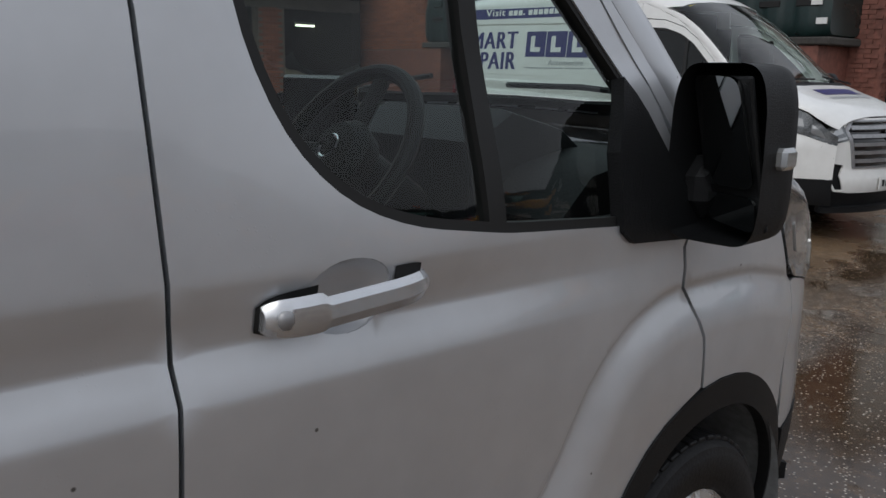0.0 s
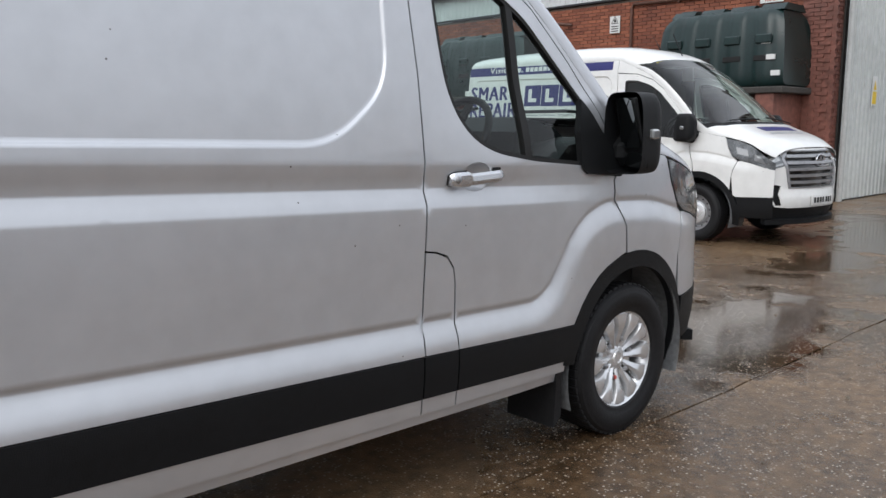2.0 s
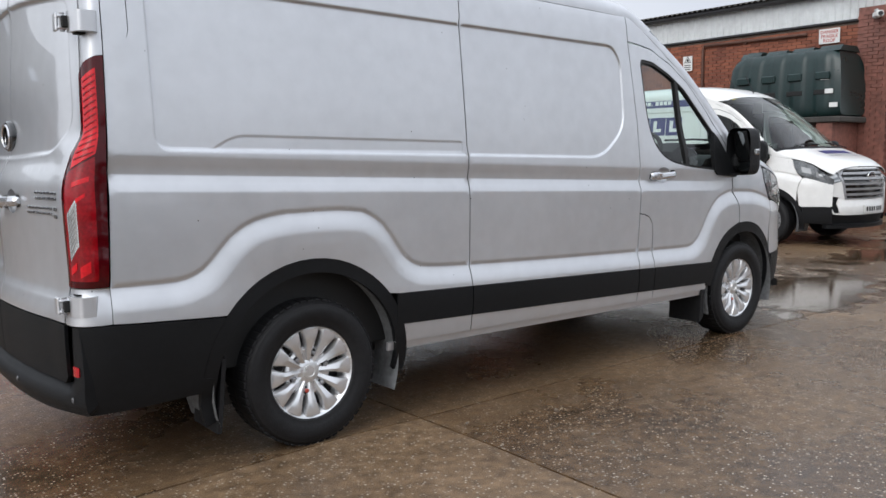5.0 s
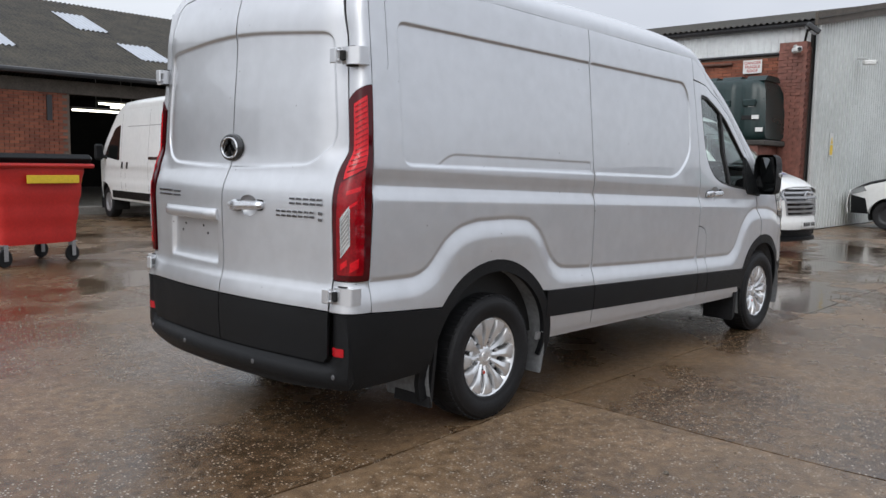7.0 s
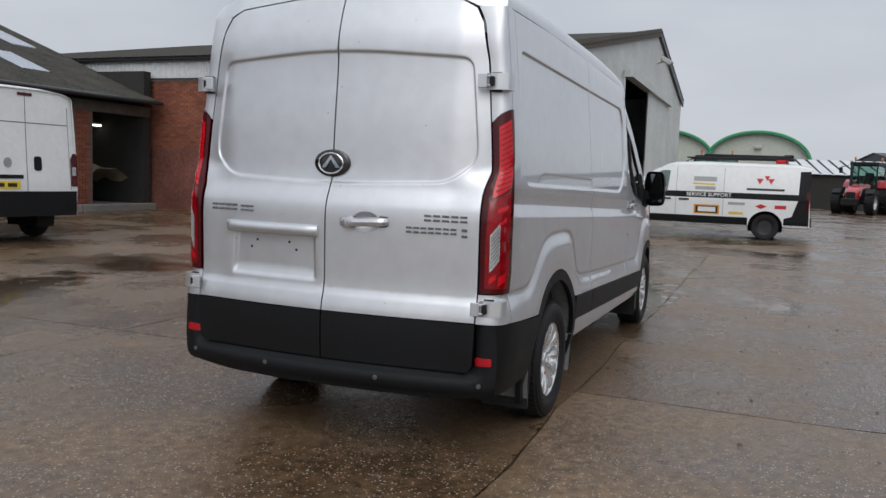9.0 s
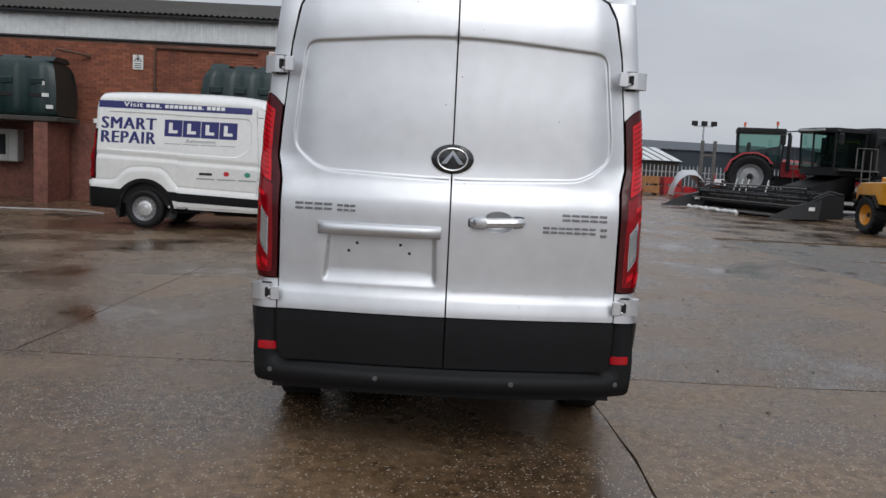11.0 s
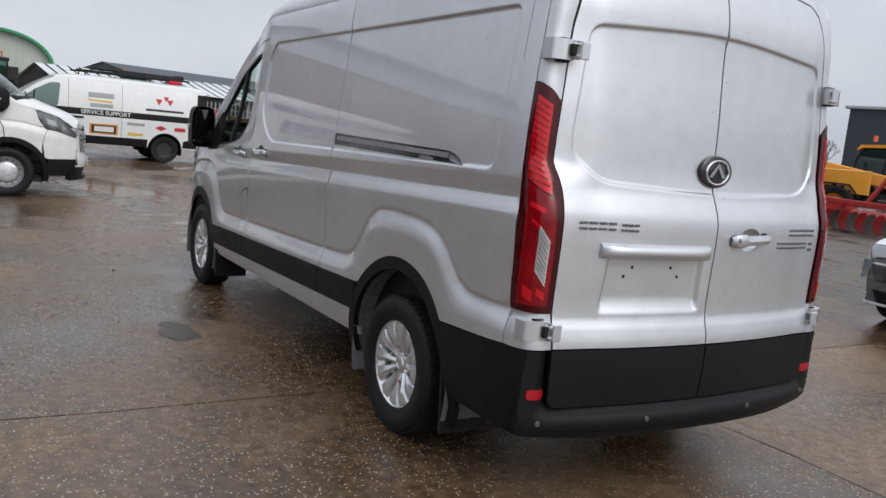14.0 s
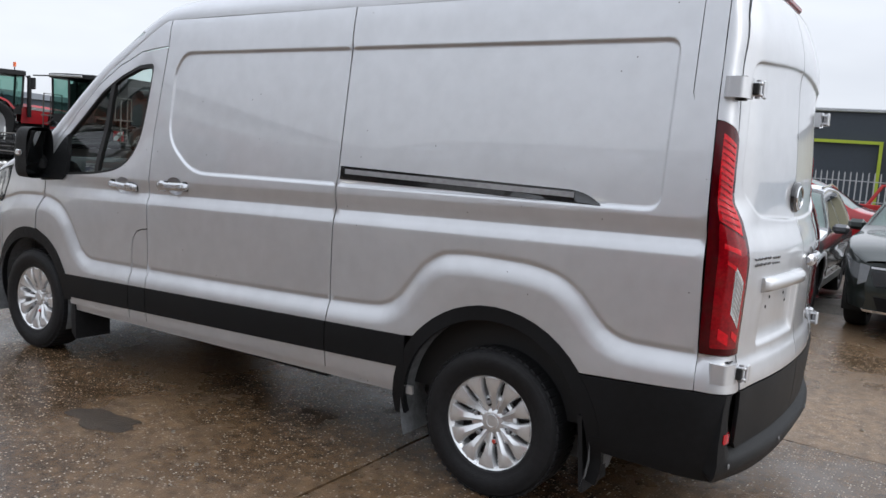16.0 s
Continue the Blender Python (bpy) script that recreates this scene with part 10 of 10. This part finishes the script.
def roller_implement(label, place, width=3.4):
    """A red tillage tool: frame, toothed roller and discs."""
    t = thing("tillage_implement", label, "implement", place, "red implements on the mud")
    part("main_frame", Shape().box(0, 0, 0.78, 0.16, width, 0.16, 0.02).box(-0.9, 0, 0.74, 0.16, width, 0.16, 0.02).box(-0.45, width * 0.3, 0.76, 1.1, 0.12, 0.12).box(-0.45, -width * 0.3, 0.76, 1.1, 0.12, 0.12), SHINYRED, t)
    part("headstock", Shape().tube([(0, -0.45, 0.8), (-0.2, -0.1, 1.5), (-0.2, 0.1, 1.5), (0, 0.45, 0.8)], 0.06, 8), SHINYRED, t)
    for k in range(int(width / 0.26)):
        y = -width / 2 + 0.13 + k * 0.26
        part("disc", Shape().lathe([(0.0, -0.03), (0.15, -0.02), (0.27, 0.03), (0.27, 0.035), (0.15, -0.01)], 16, "y", (-0.15, y, 0.29), m=None), STEELBAR if k % 2 else SHINYRED, t)
        part("roller_ring", Shape().lathe([(0.20, -0.05), (0.29, 0.0), (0.20, 0.05)], 14, "y", (-1.25, y, 0.30)), SHINYRED, t)
    part("roller_shaft", Shape().cyl((-1.25, -width / 2, 0.3), (-1.25, width / 2, 0.3), 0.09, 10), STEELBAR, t)
    part("side_plate", Shape().box(-0.6, width / 2, 0.5, 1.6, 0.04, 0.5, 0.01).box(-0.6, -width / 2, 0.5, 1.6, 0.04, 0.5, 0.01), SHINYRED, t)
    return t


roller_implement("red disc roller implement standing on wet mud", heading(8.3, -17.4, 0.1, 0.99), 3.6)
roller_implement("red tillage implement in the back row", heading(5.2, -19.5, -0.1, 0.99), 3.0)
roller_implement("red folded implement behind the parked cars", heading(4.6, -24.0, 0.2, 0.98), 4.0)
roller_implement("red tillage implement standing before the fence", heading(50.2, -18.2, 0.2, 0.98), 3.6)
roller_implement("red cultivator standing near the wooden crates", heading(48.0, -11.4, 0.3, 0.95), 3.2)
roller_implement("red cultivator behind the parked cars", heading(0.8, -26.0, 0.2, 0.98), 4.0)


def wrapped_machine(x, y):
    t = thing("wrapped_implement", "red implement wrapped in pale plastic sheet", "implement", heading(x, y, 0.2, 1))
    rng = random.Random(3)
    s = Shape()

    def skin(u, v):
        a = v * math.pi
        r = 1 + 0.10 * noise.noise(Vector((u * 4, v * 5, 1.0)))
        return ((0.9 * math.cos(a)) * r, (u - 0.5) * 4.2, 0.25 + 1.55 * math.sin(a) * r * (0.75 + 0.25 * math.sin(u * 3.0)))

    s.grid(skin, np.linspace(0, 1, 22), np.linspace(0, 1, 14))
    part("plastic_sheet", s, mat("pale_plastic_sheet", (0.52, 0.53, 0.55), 0.3, var=0.12), t)
    part("red_frame", Shape().box(0, 0, 0.22, 1.7, 4.4, 0.25, 0.04), SHINYRED, t)
    return t


wrapped_machine(42.6, -14.3)
post = thing("forklift_mast", "grey steel mast standing by the fence", "machine", heading(41.2, -14.9, 1, 0))
part("mast", Shape().box(0, -0.35, 1.7, 0.2, 0.14, 3.4).box(0, 0.35, 1.7, 0.2, 0.14, 3.4).box(0, 0, 1.2, 0.14, 0.6, 0.12).box(0, 0, 2.6, 0.14, 0.6, 0.12).box(0, 0, 0.1, 0.9, 1.2, 0.2, 0.03), STEELBAR, post)

# ---- far surroundings ----
GALV = mat("galvanised_steel", (0.42, 0.43, 0.44), 0.45, metal=0.5, var=0.15)
NAVYCLAD = mat("dark_slate_cladding", (0.032, 0.042, 0.055), 0.5, var=0.12)
CREAMCLAD = mat("cream_cladding", (0.55, 0.52, 0.36), 0.55, var=0.08)
LIMETRIM = mat("lime_trim", (0.36, 0.44, 0.03), 0.5)
GREENTRIM = mat("green_arch_trim", (0.05, 0.27, 0.12), 0.5)
PALECLAD = mat("pale_green_cladding", (0.50, 0.53, 0.46), 0.55, var=0.1)
CRATEWOOD = mat("crate_wood", (0.35, 0.16, 0.06), 0.8, var=0.3, scale=6)
FARHILL = mat("far_hillside", (0.10, 0.15, 0.20), 0.9, var=0.15, scale=0.02)


def palisade(x0, y0, x1, y1):
    """Steel palisade fence of upright pales on two rails."""
    t = thing("palisade_fence", "galvanised steel palisade fence", "fence")
    a, b_ = Vector((x0, y0, 0)), Vector((x1, y1, 0))
    d = (b_ - a)
    n = int(d.length / 0.30)
    u = d.normalized()
    side = Vector((-u.y, u.x, 0))
    proto = Shape().box(0, 0, 1.0, 0.07, 0.02, 2.0).add([(-0.035, 0.01, 2.0), (0.035, 0.01, 2.0), (0.0, 0.01, 2.12)], [(0, 1, 2)]).mesh("pale")
    turn = math.atan2(u.y, u.x)
    for i in range(min(n, 290)):
        p = a + u * (i * 0.30)
        part("pale", proto, GALV, t, "", pose(p.x, p.y, rise(p.x, p.y), 0, 0, math.degrees(turn)))
    for z in (0.5, 1.6):
        part("rail", Shape().box(0, 0, 0, d.length, 0.05, 0.05, 0, Matrix.Translation((a + b_) / 2 + Vector((0, 0, z))) @ Matrix.Rotation(turn, 4, "Z")), GALV, t)
    return t


palisade(54.0, -8.0, 58.0, -44.0)
palisade(-12.0, -46.0, 16.0, -46.0)


def light_mast(x, y, h=6.6, arm=1.0):
    t = thing("floodlight_mast", "grey steel mast with three dark floodlights", "lamp", heading(x, y, 1, 0))
    part("mast", Shape().tube([(0, 0, 0), (0, 0, h)], [0.10, 0.06], 10), GALV, t)
    part("cross_arm", Shape().box(0, 0, h - 0.1, 0.07, 2 * arm, 0.07), GALV, t)
    for y_ in (-arm, 0.0, arm):
        part("floodlight", Shape().box(-0.1, y_, h + 0.12, 0.25, 0.46, 0.38, 0.04), FARMBLACK, t)
    return t


light_mast(61.7, -21.0, 5.5, 0.78)
light_mast(24.0, -62.0)


def long_shed(name, label, place, w, d, h, rise_, wall, roof_mat, bays=0):
    """A plain sheeted shed with a low pitched roof."""
    t = thing(name, label, "building", place, kind="structure")
    part("wall", Shape().box(0, 0, h / 2, w, d, h), wall, t)
    for s in (1, -1):
        r = Shape()
        n = int(w / 0.8)
        for i in range(n):
            x = -w / 2 - 0.2 + i * (w + 0.4) / n
            r.add([(x, s * (d / 2 + 0.3), h - 0.05), (x + 0.72 * (w + 0.4) / n, s * (d / 2 + 0.3), h - 0.05), (x + 0.72 * (w + 0.4) / n, 0, h + rise_), (x, 0, h + rise_), (x + (w + 0.4) / n, s * (d / 2 + 0.3), h - 0.09), (x + (w + 0.4) / n, 0, h + rise_ - 0.04)], [(0, 1, 2, 3) if s < 0 else (3, 2, 1, 0), (1, 4, 5, 2) if s < 0 else (2, 5, 4, 1)])
        part("roof", r, roof_mat, t)
    part("gable_end", Shape().prism([(-d / 2, h), (d / 2, h), (0, h + rise_)], -w / 2, w / 2, "x"), wall, t)
    for i in range(bays):
        # panel in the shade colour where a bay is open
        part("bay_opening", Shape().box(-w / 2 + (i + 0.5) * w / bays, -d / 2 - 0.02, h * 0.4, w / bays * 0.8, 0.1, h * 0.8), INSIDE, t)
    return t


# solid near-black walls stand in for the shade under the open shed
long_shed("silver_roofed_shed", "low shed with a striped silver roof and shade-dark walls", pose(66.3, -10.8, 0.0, 0, 0, -80), 16, 10, 2.55, 1.15, INSIDE, CLAD, 0)
long_shed("dark_shed", "long dark slate farm shed", pose(95, -26, 0.0, 0, 0, -75), 30, 16, 4.2, 1.2, NAVYCLAD, NAVYCLAD, 0)
long_shed("dark_shed", "dark low shed behind the machinery", pose(92, -52, 0.0, 0, 0, -60), 36, 14, 4.0, 1.0, NAVYCLAD, NAVYCLAD, 0)
long_shed("pale_shed", "white roofed shed beyond the tractors", pose(62, -62, 0.0, 0, 0, -45), 34, 14, 3.6, 1.2, NAVYCLAD, CLAD, 0)


def dealer_shed():
    """Large dark showroom with lime and cream trim."""
    t = thing("showroom_building", "large dark slate clad showroom with lime trim", "building", pose(14.0, -68.0, 0, 0, 0, 8), kind="structure")
    part("wall", Shape().box(0, 0, 3.2, 44, 18, 6.4), NAVYCLAD, t)
    part("roof", Shape().box(0, 0, 6.5, 44.6, 18.6, 0.25, 0.05), GALV, t)
    part("cream_wing", Shape().box(-18, 4, 3.0, 12, 16, 6.0), CREAMCLAD, t, "cream clad wing")
    part("wing_trim", Shape().box(-18, 12.2, 6.1, 12.4, 0.4, 0.5).box(-12.0, 12.2, 3.0, 0.4, 0.4, 6.0), NAVYCLAD, t)
    for x in (-6, 0.5, 7):
        part("lime_frame", Shape().box(x, 9.25, 4.3, 5.4, 0.3, 0.22).box(x - 2.6, 9.25, 2.2, 0.22, 0.3, 4.4), LIMETRIM, t, "lime painted frame")
    for x in (12.0, 14.5, 17.0):
        for z in (3.9, 1.6):
            w = part("window", Shape().box(x, 9.05, z, 1.7, 0.15, 1.1), GLOSSBLACK, t)
            part("window_frame", Shape().box(x, 9.14, z + 0.55, 1.8, 0.06, 0.08).box(x, 9.14, z - 0.55, 1.8, 0.06, 0.08).box(x, 9.14, z, 0.07, 0.06, 1.1).box(x - 0.88, 9.14, z, 0.07, 0.06, 1.1).box(x + 0.88, 9.14, z, 0.07, 0.06, 1.1), WHITEBOARD, w)
    part("brick_base", Shape().box(14, 9.08, 0.6, 12, 0.12, 1.2), PAINTEDBRICK, t)
    return t


dealer_shed()


def dome_store(x, y, r, label):
    """An arched store: ribbed end wall under a green-edged curved roof."""
    t = thing("arched_store", label, "building", pose(x, y, 0), "arched stores behind the yard")
    n = 26
    base = 3.5
    ang = [math.pi * i / n for i in range(n + 1)]
    e = 0.62
    pts = [(r * math.cos(a), base + r * e * math.sin(a)) for a in ang]
    part("end_wall", Shape().prism([(r, 0)] + pts + [(-r, 0)], 0.0, 0.3, "x"), PALECLAD, t, "pale ribbed end wall")
    ribs = Shape()
    k = int(2 * r / 0.5)
    for i in range(k):
        yy = -r + 0.25 + i * 0.5
        top_ = base + r * e * math.sqrt(max(0.0, 1 - (yy / r) ** 2)) - 0.1
        ribs.box(-0.02, yy, top_ / 2, 0.05, 0.22, top_)
    part("wall_ribs", ribs, PALECLAD, t)
    roof = Shape()
    o = [(p[0] * 1.01, p[1] + 0.12) for p in pts]
    roof.add([(-0.5, p[0], p[1]) for p in o] + [(26.0, p[0], p[1]) for p in o], [(i, i + 1, i + n + 2, i + n + 1) for i in range(n)])
    part("curved_roof", roof, PALECLAD, t)
    part("green_edge", Shape().tube([(-0.55, p[0], p[1]) for p in o], 0.16, 6), GREENTRIM, t, "green arch edging")
    # flat panel in the shade colour for the open doorway
    part("door_opening", Shape().box(-0.05, 0.0, 1.7, 0.12, r * 0.85, 3.4), INSIDE, t)
    part("floodlight", Shape().box(-0.3, 0, base + r * e - 1.2, 0.3, 0.6, 0.3, 0.05), GREYBOX, t)
    return t


dome_store(74.0, -0.5, 4.3, "pale arched store with a green roof edge")
dome_store(74.0, 7.6, 4.3, "second pale arched store with a green roof edge")


def pallet_stack(x, y, n, material, label, seed):
    t = thing("crate_stack", label, "crate", heading(x, y, 1, 0), "crates by the fence")
    rng = random.Random(seed)
    for i in range(n):
        z = 0.02 + i * 0.62
        part("crate", Shape().box(rng.uniform(-0.05, 0.05), 0, z + 0.35, 1.1, 1.2, 0.5, 0.02).box(0, 0.5, z + 0.05, 1.1, 0.12, 0.1).box(0, -0.5, z + 0.05, 1.1, 0.12, 0.1), material, t)
    return t


pallet_stack(50.0, -13.9, 2, CRATEWOOD, "orange-brown wooden crates stacked by the fence", 1)
pallet_stack(50.4, -15.5, 2, SHINYRED, "red boxed machine parts by the fence", 2)
pallet_stack(51.0, -10.0, 2, CRATEWOOD, "wooden crates stacked near the shed", 4)
pallet_stack(52.5, -17.5, 1, FARMRED, "low red machine beside the fence", 5)
pallet_stack(52.0, -19.2, 2, WRAP, "pale wrapped crates beside the fence", 6)
pallet_stack(51.0, -21.5, 2, FARMYELLOW, "yellow machine parts beside the fence", 7)


def bare_tree(x, y, h, seed):
    """A far winter tree: tapered trunk, forking limbs and fine twigs."""
    rng = random.Random(seed)
    t = thing("bare_tree", "leafless grey winter tree in the distance", "tree", pose(x, y, 0), "far trees")
    s = Shape()
    tw = Shape()

    def grow(p, d, l, r, k):
        q = p + d * l
        (s if k > 2 else tw).tube([p, (p + q) / 2 + Vector((rng.uniform(-0.05, 0.05) * l, rng.uniform(-0.05, 0.05) * l, 0)), q], [r, r * 0.85, r * 0.65], 5 if k > 2 else 3, caps=False)
        if k == 0:
            return
        for _ in range(3):
            nd = (d + Vector((rng.uniform(-0.75, 0.75), rng.uniform(-0.75, 0.75), rng.uniform(-0.1, 0.5)))).normalized()
            grow(q, nd, l * rng.uniform(0.6, 0.8), r * 0.6, k - 1)

    grow(Vector((0, 0, 0)), Vector((0, 0, 1)), h * 0.28, h * 0.025, 5)
    bark = mat("grey_bark", (0.09, 0.085, 0.08), 0.9, var=0.2)
    part("trunk", s, bark, t)
    part("twigs", tw, bark, t)
    return t


for i, (x, y, h) in enumerate(((88, -118, 9), (98, -126, 11), (80, -122, 8), (112, -118, 10), (36, -120, 10), (20, -118, 9))):
    bare_tree(x, y, h, 20 + i)

hill = Shape()
prof = [(a, 5.0 + 3.5 * noise.noise(Vector((a * 0.05, 2.0, 0))) + 2.5 * noise.noise(Vector((a * 0.16, 7.0, 0)))) for a in range(0, 362, 3)]
hill.add([(360 * math.cos(radians(a)), 360 * math.sin(radians(a)), -1) for a, z in prof] + [(372 * math.cos(radians(a)), 372 * math.sin(radians(a)), max(1.5, z)) for a, z in prof], [(i, i + 1, i + len(prof) + 1, i + len(prof)) for i in range(len(prof) - 1)])
tagged(part("backdrop", hill.mesh("backdrop"), FARHILL), "low blue-grey hedges and hills on the horizon", "backdrop", kind="structure")

# things under the barn roof
tarp = thing("covered_heap", "beige tarpaulin thrown over a machine in the barn", "tarpaulin", pose(15.0, 18.2, 0.2))
ts = Shape()
ts.grid(lambda u, v: (1.1 * math.cos(v * math.pi) * (1 + 0.15 * noise.noise(Vector((u * 5, v * 6, 2)))), (u - 0.5) * 1.9, 1.3 * math.sin(v * math.pi) ** 0.8 * (0.8 + 0.35 * noise.noise(Vector((u * 3, v * 4, 5)))) + 0.02), np.linspace(0, 1, 20), np.linspace(0, 1, 20))
part("sheet", ts, mat("beige_tarpaulin", (0.30, 0.25, 0.17), 0.8, var=0.25, bump=0.5, bscale=12), tarp)
rk = thing("storage_rack", "blue steel storage rack against the barn", "rack", pose(1.9, 15.9, rise(1.9, 15.9)))
BLUEP = mat("blue_rack_paint", (0.03, 0.06, 0.32), 0.5)
for x in (-0.8, 0.8):
    for y in (-0.3, 0.3):
        part("upright", Shape().box(x, y, 1.3, 0.07, 0.07, 2.6), BLUEP, rk)
for z in (0.4, 1.0, 1.6, 2.2, 2.55):
    part("shelf_bar", Shape().box(0, -0.3, z, 1.6, 0.06, 0.08).box(0, 0.3, z, 1.6, 0.06, 0.08), BLUEP, rk)
rb = thing("machine_part", "red painted machine standing inside the barn", "machine", pose(16.0 - 0.6, 20.0, 0.2))
part("body", Shape().box(0, 0, 0.5, 0.7, 0.5, 0.3, 0.05).box(0, 0, 0.2, 0.5, 0.4, 0.4), SHINYRED, rb)
kerb = thing("kerb", "concrete kerb along the front of the barn", "kerb", kind="structure")
for i in range(10):
    part("kerb_stone", Shape().box(-12.5 + i * 3.0, 16.35, 0.12, 2.96, 0.3, 0.22, 0.02), CONC, kerb)

# ---- small things ----
part("roof_aerial", Shape().tube([(2.40, 0.15, 2.44), (2.30, 0.15, 2.60), (2.22, 0.15, 2.70)], [0.012, 0.005, 0.003], 6), BLACK, white_van, "thin black roof aerial")


def grit(n, x0, x1, y0, y1, seed):
    """Loose stones and crumbs of mud on the slabs."""
    rng = random.Random(seed)
    s = Shape()
    for _ in range(n):
        x, y = rng.uniform(x0, x1), rng.uniform(y0, y1)
        if -1.4 < x < 5.2 and abs(y) < 1.15:
            continue
        r = 0.004 + 0.013 * rng.random() ** 4
        z = rise(x, y) + 0.001
        k = 6
        ph = rng.uniform(0, 6.28)
        ring = [(x + r * rng.uniform(0.7, 1.2) * math.cos(ph + 2 * math.pi * i / k), y + r * rng.uniform(0.7, 1.2) * math.sin(ph + 2 * math.pi * i / k), z) for i in range(k)]
        top = [(x + (p[0] - x) * 0.55, y + (p[1] - y) * 0.55, z + r * rng.uniform(0.5, 0.9)) for p in ring]
        s.add(ring + top, [(i, (i + 1) % k, k + (i + 1) % k, k + i) for i in range(k)] + [tuple(range(k, 2 * k))])
    me = bpy.data.meshes.new("loose_gravel")
    me.from_pydata(s.v, [], s.f)
    return part("loose_gravel", me, mat("loose_stone", (0.05, 0.038, 0.026), 0.55, color2=(0.28, 0.24, 0.19), scale=14))


tagged(grit(1500, -6.0, 9.0, -5.8, 6.5, 12), "scattered small stones and crumbs on wet concrete", "gravel", kind="stuff")
